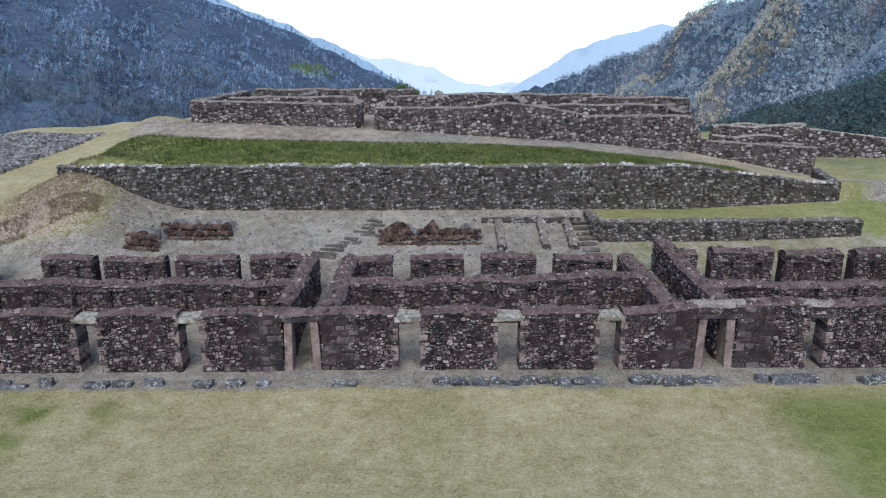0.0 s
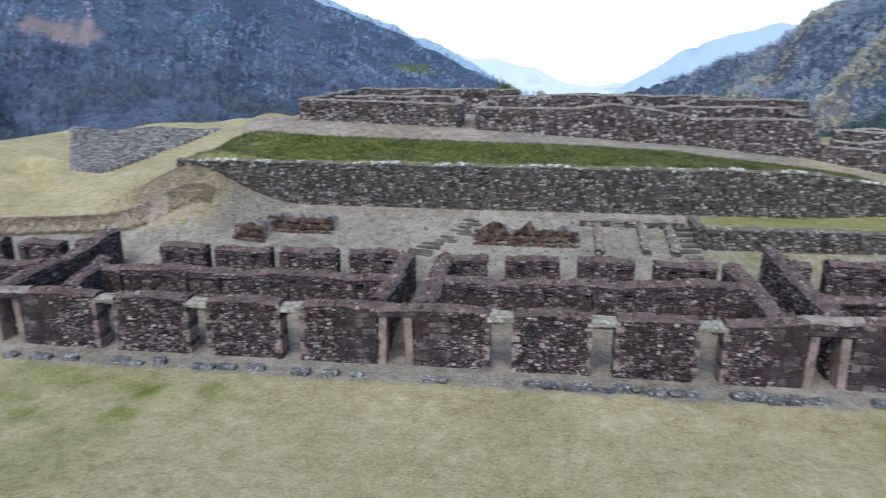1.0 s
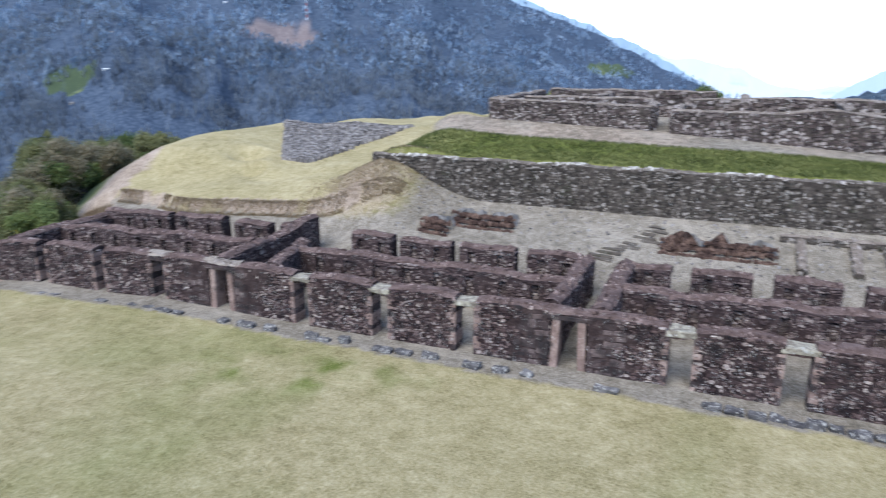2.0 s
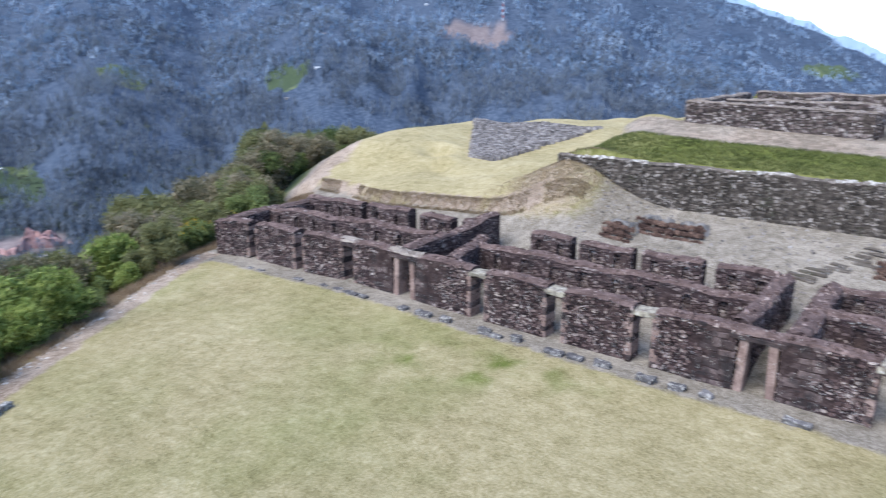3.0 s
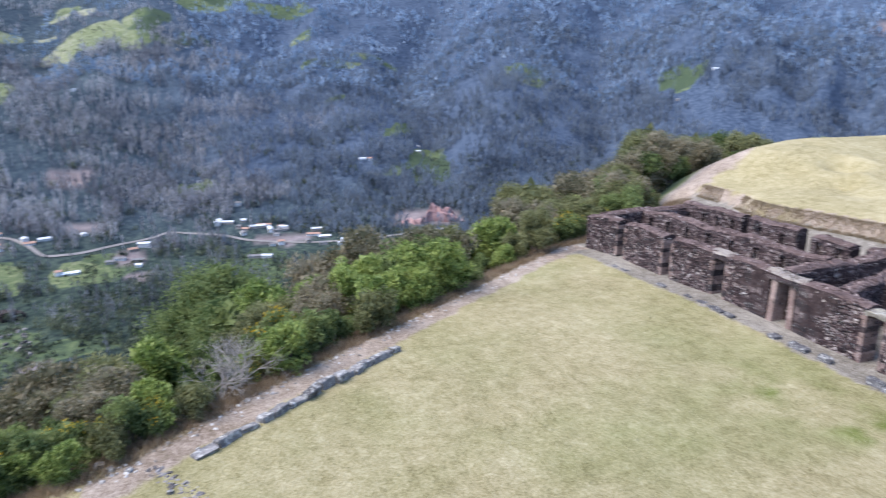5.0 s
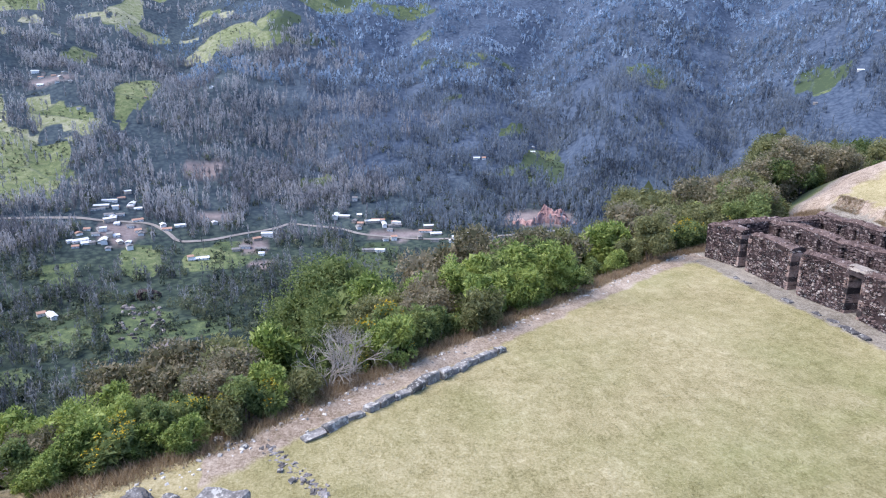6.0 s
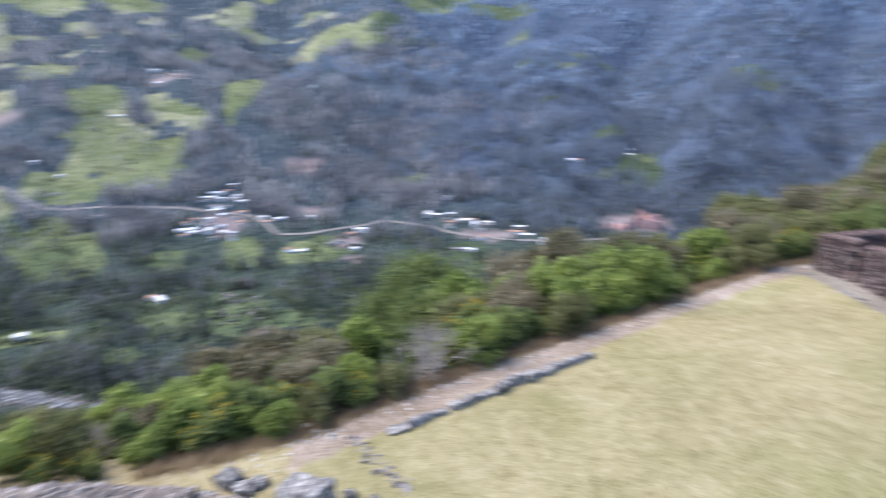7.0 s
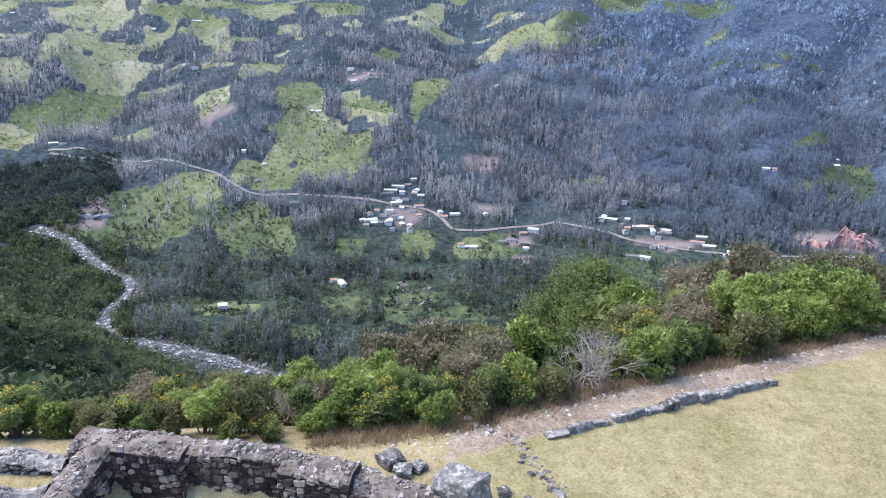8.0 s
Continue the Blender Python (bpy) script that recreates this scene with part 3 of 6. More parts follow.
        return t.outputs[0]

    col = mix(s1.outputs[1], dry, green)
    col = mix(rag(s1.outputs[0]), col, stone)
    col = mix(rag(s1.outputs[2]), col, soil)
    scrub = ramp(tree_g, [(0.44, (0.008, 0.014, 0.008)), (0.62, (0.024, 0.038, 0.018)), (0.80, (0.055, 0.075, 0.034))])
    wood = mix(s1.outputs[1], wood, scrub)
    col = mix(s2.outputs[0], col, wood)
    mead = s2.outputs[1]
    jump = add(add(add(plot.outputs[0], 0.5, "SUBTRACT"), 2.6, "MULTIPLY"), add(mead, add(1.0, mead, "SUBTRACT"), "MULTIPLY"), "MULTIPLY")
    sharp = N.new("ShaderNodeMapRange")
    sharp.inputs[1].default_value, sharp.inputs[2].default_value = 0.40, 0.56
    L.new(add(add(mead, jump), add(add(f_fine, 0.5, "SUBTRACT"), 0.3, "MULTIPLY")), sharp.inputs[0])
    rim = N.new("ShaderNodeMapRange")
    rim.inputs[1].default_value, rim.inputs[2].default_value = 0.008, 0.035
    L.new(border.outputs["Distance"], rim.inputs[0])
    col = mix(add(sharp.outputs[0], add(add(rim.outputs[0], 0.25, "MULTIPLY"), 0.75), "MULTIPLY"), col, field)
    scar = ramp(far_g, [(0.30, (0.145, 0.118, 0.112)), (0.48, (0.265, 0.225, 0.215))])
    col = mix(s2.outputs[2], col, scar)
    L.new(col, bsdf.inputs["Base Color"])
    bsdf.inputs["Roughness"].default_value, bsdf.inputs["Specular IOR Level"].default_value = 0.95, 0.1
    b = N.new("ShaderNodeBump")
    b.inputs["Strength"].default_value, b.inputs["Distance"].default_value = 0.8, 0.06
    L.new(fine, b.inputs["Height"])
    L.new(b.outputs[0], bsdf.inputs["Normal"])
    return m


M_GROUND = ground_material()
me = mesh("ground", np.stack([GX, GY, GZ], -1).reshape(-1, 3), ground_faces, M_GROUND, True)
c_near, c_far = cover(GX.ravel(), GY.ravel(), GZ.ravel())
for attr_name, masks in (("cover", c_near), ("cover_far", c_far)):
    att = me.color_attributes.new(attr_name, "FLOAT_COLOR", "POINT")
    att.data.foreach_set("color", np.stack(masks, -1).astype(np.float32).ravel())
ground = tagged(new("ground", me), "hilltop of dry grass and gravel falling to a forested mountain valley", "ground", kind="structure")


# ---- rough stone walls ----


def stones_on(origin, along, normal, length, low, high, size=0.28, proud=0.05, skip=None, seed=0, tall=0.68, cut=(0.08, 0.38), loose=1.0):
    """Irregular stones laid in wavering courses on one face of a wall. low, high: functions of the distance along it."""
    g = np.random.default_rng(seed)
    pick = random.Random(seed)
    origin, along, normal = (np.asarray(v, float) for v in (origin, along, normal))
    grid = np.linspace(0, length, max(8, int(length / 0.4)))
    highs, lows = [high(t) for t in grid], [low(t) for t in grid]
    zmax, z = max(highs), min(lows)
    k = (len(grid) - 1) / max(length, 1e-6)
    rows = []
    while z < zmax - 0.04:
        hgt = size * tall * pick.uniform(0.65, 1.5)
        s = -pick.uniform(0, size)
        while s < length:
            wid = size * pick.uniform(0.55, 1.75)
            a, b = max(s, 0.0), min(s + wid, length)
            s += wid
            c = (a + b) / 2
            i = int(c * k)
            if b - a < 0.06 or z + hgt * 0.4 > highs[i] or z + hgt * 0.7 < lows[i] or (skip and skip(c, z + hgt / 2)):
                continue
            zz = z + 0.4 * size * math.sin(c * 1.7 + seed + 2 * z) * loose + 0.22 * size * math.sin(c * 5.1 + 3 * z) * loose
            zz = max(zz, lows[i] - 0.05)
            hh = min(hgt * pick.uniform(0.8, 1.15), highs[i] - zz + 0.03)
            if hh < 0.03:
                continue
            if loose > 0.5 and pick.random() < (0.3 if tall < 0.7 else 0.08) and hh > 0.11:   # two flat stones in place of one
                k2 = pick.uniform(0.35, 0.65)
                rows.append((a, b, zz, hh * k2, hgt))
                rows.append((a, b, zz + hh * k2, hh * (1 - k2), hgt))
            else:
                rows.append((a, b, zz, hh, hgt))
        z += hgt
    n = len(rows)
    if n == 0:
        return np.zeros((0, 3)), np.zeros((0, 4), int)
    a, b, z, hh, hgt = np.array(rows).T
    gap = 0.004 + 0.005 * (loose > 0.5)
    x0, x1, z0, z1 = a + gap, b - gap, z + gap, z + hh - gap
    c = g.uniform(cut[0], cut[1], (n, 8))
    w, h = x1 - x0, z1 - z0
    q = np.stack([np.stack([x0 + w * c[:, 0], z0], -1), np.stack([x1 - w * c[:, 1], z0], -1), np.stack([x1, z0 + h * c[:, 2]], -1), np.stack([x1, z1 - h * c[:, 3]], -1),
                  np.stack([x1 - w * c[:, 4], z1], -1), np.stack([x0 + w * c[:, 5], z1], -1), np.stack([x0, z1 - h * c[:, 6]], -1), np.stack([x0, z0 + h * c[:, 7]], -1)], 1)
    small = np.minimum(w, h)[:, None, None]
    q = q + g.uniform(-0.06, 0.06, (n, 8, 2)) * small * loose + g.uniform(-0.08, 0.08, (n, 1, 2)) * small * loose
    m = q.mean(1, keepdims=True)
    turn = g.uniform(-0.22, 0.22, (n, 1)) * loose
    d = q - m
    q = m + np.stack([d[..., 0] * np.cos(turn) - d[..., 1] * np.sin(turn), d[..., 0] * np.sin(turn) + d[..., 1] * np.cos(turn)], -1)
    q[..., 0] = np.clip(q[..., 0], 0.0, length)
    inner = m + (q - m) * g.uniform(0.76, 0.94, (n, 8, 1))
    dep = proud * g.uniform(0.2, 1.6, (n, 1)) + g.uniform(-0.012, 0.012, (n, 8))
    up = np.array([0, 0, 1.0])
    back = origin + q[..., :1] * along + q[..., 1:] * up - normal * 0.03
    face = origin + inner[..., :1] * along + inner[..., 1:] * up + dep[..., None] * normal
    f = np.array([[8, 9, 10, 11], [8, 11, 12, 15], [12, 13, 14, 15]] + [[i, (i + 1) % 8, 8 + (i + 1) % 8, 8 + i] for i in range(8)])
    faces = (np.arange(n)[:, None, None] * 16 + f[None]).reshape(-1, 4)
    return np.concatenate([back, face], 1).reshape(-1, 3), faces


def joined(chunks):
    vs, fs, k = [], [], 0
    for v, f in chunks:
        vs.append(v)
        fs.append(f + k)
        k += len(v)
    return np.concatenate(vs), np.concatenate(fs)


def core(p0, p1, thick, low, high, crown=0.16, seed=0, step=0.35, wobble=0.05, sink=0.3):
    """The body of a wall: a swept section with an uneven rounded crown. Returns vertices, faces, material indices (0 body, 1 crown)."""
    p0, p1 = np.array(p0, float), np.array(p1, float)
    length = np.linalg.norm(p1 - p0)
    u = (p1 - p0) / length
    nrm = np.array([u[1], -u[0]])
    k = max(2, int(length / step))
    ss = np.linspace(0, length, k + 1)
    sec = [(-0.5, None), (-0.5, 0.0), (-0.36, 0.55), (-0.14, 0.95), (0.14, 1.0), (0.36, 0.6), (0.5, 0.0), (0.5, None)]
    vs = np.zeros((k + 1, 8, 3))
    for j, (o, c) in enumerate(sec):
        off = o * thick + (wobble * fbm(ss * 1.3 + 9 * j, ss * 0 + seed, 2, seed) if c is not None else 0)
        base = p0[None] + ss[:, None] * u[None] - nrm[None] * np.asarray(off).reshape(-1, 1)
        vs[:, j, :2] = base
        if c is None:
            vs[:, j, 2] = [low(s) - sink for s in ss]
        else:
            vs[:, j, 2] = np.array([high(s) for s in ss]) + crown * c + wobble * 1.2 * fbm(ss * 1.6 + 5 * j, ss * 0 + seed + 3, 3, seed + 11) * (0.5 + c)
    ids = np.arange((k + 1) * 8).reshape(k + 1, 8)
    f = np.stack([ids[:-1, :-1], ids[1:, :-1], ids[1:, 1:], ids[:-1, 1:]], -1)
    mi = np.zeros((k, 7), int)
    mi[:, 1:6] = 1
    faces, mi = f.reshape(-1, 4), mi.ravel()
    ends = []
    for e, rev in ((0, False), (k, True)):
        for j in range(3):
            q = [ids[e, j], ids[e, j + 1], ids[e, 6 - j], ids[e, 7 - j]]
            ends.append(q[::-1] if rev else q)
    return vs.reshape(-1, 3), np.concatenate([faces, np.array(ends)]), np.concatenate([mi, np.zeros(len(ends), int)])


def wall_piece(parent, name, p0, p1, thick, low, high, mat, cap, size=0.28, proud=0.05, sides="fbae", crown=0.16, seed=0, skip=None, label="", sink=0.3, singles=None, tall=0.68, cut=(0.08, 0.38)):
    """One stretch of wall as parts of parent: its body with the crown, and its stonework. sides: f front, b back, a start, e end."""
    v, f, mi = core(p0, p1, thick, low, high, crown, seed, sink=sink)
    part(name, mesh(name, v, f, [M_MORTAR_DRY if mat in (M_TERRACE, M_UPPER) else M_MORTAR, cap], False, mi), parent, label)
    p0, p1 = np.array(p0, float), np.array(p1, float)
    length = np.linalg.norm(p1 - p0)
    u = (p1 - p0) / length
    nrm = np.array([u[1], -u[0]])
    u3, n3 = np.array([*u, 0]), np.array([*nrm, 0])
    o = np.array([*p0, 0])
    chunks = []
    if "f" in sides:
        fv, ff = stones_on(o + n3 * thick / 2, u3, n3, length, low, high, size, proud, skip, seed + 1, tall, cut)
        if singles:   # the stretch that is passed nearest, stone by stone
            for q in fv.reshape(-1, 16, 3):
                c = q.mean(0)
                st = part("fieldstone", mesh("fieldstone", q - c, ff[:11], singles), parent)
                st.location = c
        else:
            chunks.append((fv, ff))
    if "b" in sides:
        chunks.append(stones_on(o - n3 * thick / 2 + u3 * length, -u3, -n3, length, lambda s: low(length - s), lambda s: high(length - s), size, proud, None, seed + 2, tall, cut))
    if "a" in sides:
        chunks.append(stones_on(o - n3 * thick / 2, n3, -u3, thick, lambda s: low(0), lambda s: high(0) - 0.02, size, proud, None, seed + 3))
    if "e" in sides:
        chunks.append(stones_on(o + u3 * length + n3 * thick / 2, -n3, u3, thick, lambda s: low(length), lambda s: high(length) - 0.02, size, proud, None, seed + 4))
    if crown > 0.05:
        n = int(length * thick * (130 if cap is M_CAP_RUIN else 52))
        g = np.random.default_rng(seed + 9)
        ss, oo = g.uniform(0.03, length - 0.03, n), g.uniform(-0.47, 0.47, n)
        zz = np.array([high(t) for t in ss]) + crown * np.clip(1.05 - (2.1 * oo) ** 2, 0, 1) - 0.03
        at_ = o[None] + ss[:, None] * u3 - n3 * (oo * thick)[:, None] + np.array([0, 0, 1.0]) * zz[:, None]
        sz = g.uniform(0.022, 0.060, (n, 1, 1)) * (1 + 1.2 * (g.random((n, 1, 1)) < 0.09))
        cube = np.array([[-1, -1, -0.6], [1, -1, -0.6], [1, 1, -0.6], [-1, 1, -0.6], [-0.6, -0.6, 0.7], [0.6, -0.6, 0.7], [0.6, 0.6, 0.7], [-0.6, 0.6, 0.7]])
        pv = at_[:, None, :] + (cube[None] + g.uniform(-0.4, 0.4, (n, 8, 3))) * sz
        pf = (np.arange(n)[:, None, None] * 8 + np.array([[4, 5, 6, 7], [0, 1, 5, 4], [1, 2, 6, 5], [2, 3, 7, 6], [3, 0, 4, 7]])[None]).reshape(-1, 4)
        part("crown_rubble", mesh("crown_rubble", pv.reshape(-1, 3), pf, M_CROWN if cap in (M_CAP,) else M_CROWN_GREY), parent, kind="stuff")
    chunks = [c for c in chunks if len(c[0])]
    if chunks:
        sv, sf = joined(chunks)
        part("stonework", mesh("stonework", sv, sf, mat), parent, kind="stuff")


def block(name, size, mat, seed=0, bevel=0.04, rough=0.03, lean=0.0):
    """A hewn stone block, its base centre at the origin."""
    g = random.Random(seed)
    bm = bmesh.new()
    bmesh.ops.create_cube(bm, size=1)
    for v in bm.verts:
        v.co.z += 0.5
        v.co = Vector((v.co.x * size[0], v.co.y * size[1], v.co.z * size[2]))
        v.co += Vector((g.uniform(-1, 1), g.uniform(-1, 1), g.uniform(-1, 0.4) if v.co.z > 0 else 0)) * rough
        v.co.x += lean * v.co.z
    bmesh.ops.bevel(bm, geom=bm.edges[:], offset=bevel, segments=2, affect="EDGES", profile=0.6)
    bmesh.ops.subdivide_edges(bm, edges=[e for e in bm.edges if e.calc_length() > 0.3], cuts=2, use_grid_fill=True)
    for v in bm.verts:
        v.co += v.normal * noise.noise(v.co * 3.1 + Vector((seed, 0, 0))) * rough * 1.2
    return from_bm(name, bm, mat)


# ---- the palace: a long front of piers, a spine wall with niches, a rear row of piers, cross walls along the passages ----
def flat(z):
    return lambda s: z


DOORS = [(-39.9, 0.45, "gap"), (-34.9, 0.45, "gap"), (-30.2, 0.5, "capped"), (-25.6, 0.9, "door"), (-20.3, 0.5, "lintel"), (-15.6, 0.5, "lintel"), (-11.0, 0.52, "lintel"),
         (-5.97, 0.9, "door"), (-1.1, 0.56, "lintel"), (3.43, 0.57, "lintel"), (8.05, 0.54, "lintel"), (12.9, 0.95, "door"), (17.55, 0.45, "capped"), (22.2, 0.5, "lintel")]
FRONT_W, FRONT_E = -44.3, 27.5
THICK = 0.95
front_y = FACE_Y + THICK / 2


def front_top(x):
    return 2.72 + float(floor_z(x)) + 0.3 * float(smooth(10.5, 12.5, x)) + 0.12 * math.sin(x * 1.3) * 0.5 - 0.1 * float(smooth(-42, -44, x))


wall_front = empty("wall_front", (0, 0, 0), "long dark fieldstone palace front with doorways and lichen", "ruin wall", kind="structure")
edges = [FRONT_W] + [e for c, w, _ in DOORS for e in (c - w, c + w)] + [FRONT_E]
for i in range(0, len(edges), 2):
    a, b = edges[i], edges[i + 1]
    near_door = [c for c, w, k in DOORS if k == "door" and (abs(c - a) < 1.2 or abs(c - b) < 1.2)]
    wall_piece(wall_front, "pier", (a, front_y), (b, front_y), THICK, lambda s, a=a: float(floor_z(a + s)) - 0.05, lambda s, a=a: front_top(a + s), M_STONE, M_CAP,
               0.19, 0.045, "fae", 0.13, seed=100 + i,
               singles=M_STONE_ONE if a in (-0.54, 4.0) or abs(a - 2.2) < 2.0 else None,
               skip=(lambda s, z, a=a, nd=near_door: any(abs(a + s - c) < 2.5 + 0.5 * math.sin(z * 5) for c in nd)) if near_door else None)
    for c in near_door:   # large cut blocks beside the great doors
        lo, hi = max(a, c - 2.6), min(b, c + 2.6)
        v, f = stones_on((lo, FACE_Y, 0), (1, 0, 0), (0, -1, 0), hi - lo, flat(float(floor_z(c)) - 0.05), lambda s, lo=lo: front_top(lo + s), 0.56, 0.02, None, seed=300 + i, tall=0.6, cut=(0.03, 0.12), loose=0.4)
        part("cut_stonework", mesh("cut_stonework", v, f, M_ASHLAR), wall_front, kind="stuff")
for k, (c, w, kind) in enumerate(DOORS):
    zf = float(floor_z(c))
    top = 2.42 + zf + (0.06 if c > 10 else 0)
    if kind == "lintel":
        ob = part("lintel", block("lintel", (2 * w + 0.2, THICK + 0.0, 0.28), M_LINTEL, 40 + k, 0.05, 0.05), wall_front, "pale lichen-covered stone lintel")
        ob.location = (c, front_y - 0.03, top - 0.05)
    elif kind != "gap":
        ob = part("lintel", block("lintel", (2 * w + 0.3, THICK + 0.06, 0.2), M_ASHLAR, 40 + k, 0.03, 0.02), wall_front, "dark stone lintel")
        ob.location = (c, front_y - 0.02, top - 0.02)
        wall_piece(wall_front, "overdoor", (c - w - 0.35, front_y), (c + w + 0.35, front_y), THICK - 0.06, flat(top + 0.16), lambda s, c=c, w=w: front_top(c - w - 0.35 + s), M_STONE, M_CAP_GREY if c > 10 or c < -20 else M_CAP,
                   0.26, 0.04, "fb", 0.17, seed=500 + k, sink=0.0)
    if kind == "door":
        for sgn in (-1, 1):
            jm = part("jamb", block("jamb", (0.36, 0.42, 2.44), M_JAMB, 60 + k * 2 + sgn, 0.03, 0.015, lean=-sgn * 0.03), wall_front, "pinkish cut-stone door jamb")
            jm.location = (c + sgn * (w - 0.24), FACE_Y + 0.23, zf - 0.03)
            jm = part("jamb", block("jamb", (0.30, 0.45, 2.42), M_JAMB, 90 + k * 2 + sgn, 0.03, 0.015, lean=-sgn * 0.03), wall_front, "pinkish cut-stone door jamb")
            jm.location = (c + sgn * (w - 0.26), FACE_Y + 0.70, zf - 0.03)
    else:
        for sgn in (-1, 1):
            z = zf - 0.04
            j = 0
            while z < top - 0.05:
                hh = 0.24 + 0.16 * ((k * 7 + j * 5) % 4) / 3
                hh = min(hh, top - z)
                q = part("quoin", block("quoin", (0.22 + 0.12 * (j % 2), THICK + 0.05, hh - 0.012), M_JAMB if (k + j) % 3 else M_ASHLAR, 700 + k * 20 + j + 7 * sgn, 0.025, 0.015), wall_front)
                q.location = (c + sgn * (w + 0.05 + 0.06 * (j % 2)), front_y - 0.01, z)
                z += hh
                j += 1


def niche_wall(name, x0, x1, y, top, niches, label, depth=0.24, thick=0.92, half=0.26, zn=2.36, mat=None, cap=None, seed=0):
    """A wall along x whose front has blind niches: an upper band, a backing, and short piers between the niches."""
    mat, cap = mat or M_STONE_IN, cap or M_CAP
    ob = empty(name, (0, 0, 0), label, "ruin wall", kind="structure")
    zl = lambda x: float(floor_z(x))
    wall_piece(ob, "band", (x0, y + thick / 2), (x1, y + thick / 2), thick, lambda s: zn + zl(x0 + s), lambda s: top(x0 + s), mat, cap, 0.22, 0.04, "fae", 0.16, seed=seed, sink=0.0)
    wall_piece(ob, "backing", (x0, y + (thick + depth) / 2), (x1, y + (thick + depth) / 2), thick - depth, lambda s: zl(x0 + s), lambda s: zn + zl(x0 + s), M_NICHE, cap, 0.24, 0.035, "f", 0.0, seed=seed + 5)
    xs = [x0] + [e for n in sorted(niches) for e in (n - half, n + half)] + [x1]
    for i in range(0, len(xs), 2):
        if xs[i + 1] - xs[i] > 0.15:
            wall_piece(ob, "pilaster", (xs[i], y + depth / 2), (xs[i + 1], y + depth / 2), depth, lambda s: zl(xs[0]), lambda s, a=xs[i]: zn + zl(a + s), mat, cap, 0.22, 0.04, "fae", 0.0, seed=seed + 11 + i)
    return ob


SPINE_Y, REAR_Y = 33.35, 37.65
spine_top = lambda x: 2.68 + float(floor_z(x)) + 0.08 * math.sin(x * 0.9) + 0.05 * math.sin(x * 2.3 + 1)
niche_wall("wall_spine_1", -44.0, -26.9, SPINE_Y, spine_top, [-42.2, -40.2, -38.1, -36.0, -33.9, -31.8, -29.7, -27.9], "dark reddish fieldstone spine wall with niches", seed=1000)
niche_wall("wall_spine_2", -24.0, -7.2, SPINE_Y, spine_top, [-21.9, -20.0, -18.1, -16.2, -14.3, -12.4, -10.5, -8.7], "dark reddish fieldstone spine wall with niches", seed=1100)
niche_wall("wall_spine_3", -4.3, 10.8, SPINE_Y + 0.1, lambda x: spine_top(x) + 0.25 * float(smooth(1, 9, x)), [-2.9, -0.9, 1.1, 3.1, 5.1, 7.0, 9.0], "dark reddish fieldstone spine wall with niches", seed=1200)
niche_wall("wall_spine_4", 14.3, 27.5, SPINE_Y - 0.1, lambda x: spine_top(x) - 0.25, [15.6, 17.6, 19.6, 21.6, 23.6, 25.6], "dark fieldstone spine wall with niches", seed=1300)

REAR = [(-43.9, -37.6), (-36.9, -32.7), (-31.6, -28.8), (-27.7, -26.4), (-22.2, -19.35), (-18.7, -15.3), (-14.65, -11.2), (-10.4, -7.3), (-4.5, -2.35), (-1.28, 1.75), (2.8, 5.9), (7.0, 10.3),
        (13.6, 15.15), (16.05, 19.55), (20.25, 23.6), (24.4, 27.4)]
for i, (a, b) in enumerate(REAR):
    n = max(1, round((b - a) / 1.7))
    nn = [a + (b - a) * (j + 0.5) / n + 0.1 * math.sin(i * 3 + j) for j in range(n)] if b - a > 1.8 else [(a + b) / 2]
    niche_wall("wall_rear_%d" % (i + 1), a, b, REAR_Y, lambda x, i=i: 2.58 + float(floor_z(x)) * 0.6 + 0.08 * math.sin(i * 2.1) + 0.05 * math.sin(x * 2) + 0.25 * float(smooth(11, 14, x)), nn,
               "dark reddish rear wall pier with niches", seed=1400 + 40 * i, half=0.24, zn=2.42)


def cross_wall(name, x, y0, y1, thick, top, label, seed, mat=None, cap=None, x1=None):
    ob = empty(name, (0, 0, 0), label, "ruin wall", kind="structure")
    x1 = x if x1 is None else x1
    zf = float(floor_z(x))
    wall_piece(ob, "wall_body", (x, y0), (x1, y1), thick, flat(zf - 0.05), lambda s: top(y0 + s) + zf, mat or M_STONE_IN, cap or M_CAP, 0.23, 0.045, "fbae", 0.17, seed=seed)
    return ob


for i, (x, x1, y1, th) in enumerate([(-43.8, -43.8, 37.7, 0.9), (-26.3, -26.7, 40.2, 0.85), (-22.8, -24.2, 35.2, 0.85), (-7.0, -7.0, 38.4, 0.8), (-4.75, -4.75, 38.4, 0.9), (11.2, 11.2, 38.4, 0.9), (13.75, 13.75, 40.0, 0.9), (27.1, 27.1, 38.4, 0.9)]):
    cross_wall("wall_cross_%d" % (i + 1), x, FACE_Y + THICK, y1, th, lambda y, i=i: 2.72 + 0.06 * math.sin(y + i) + (0.35 * float(smooth(33, 39, y)) if i == 6 else 0) + (0.25 * float(smooth(37, 39, y)) if i == 1 else 0),
               "dark reddish cross wall beside a passage", 2200 + 20 * i, M_STONE if i == 6 else None, x1=x1)

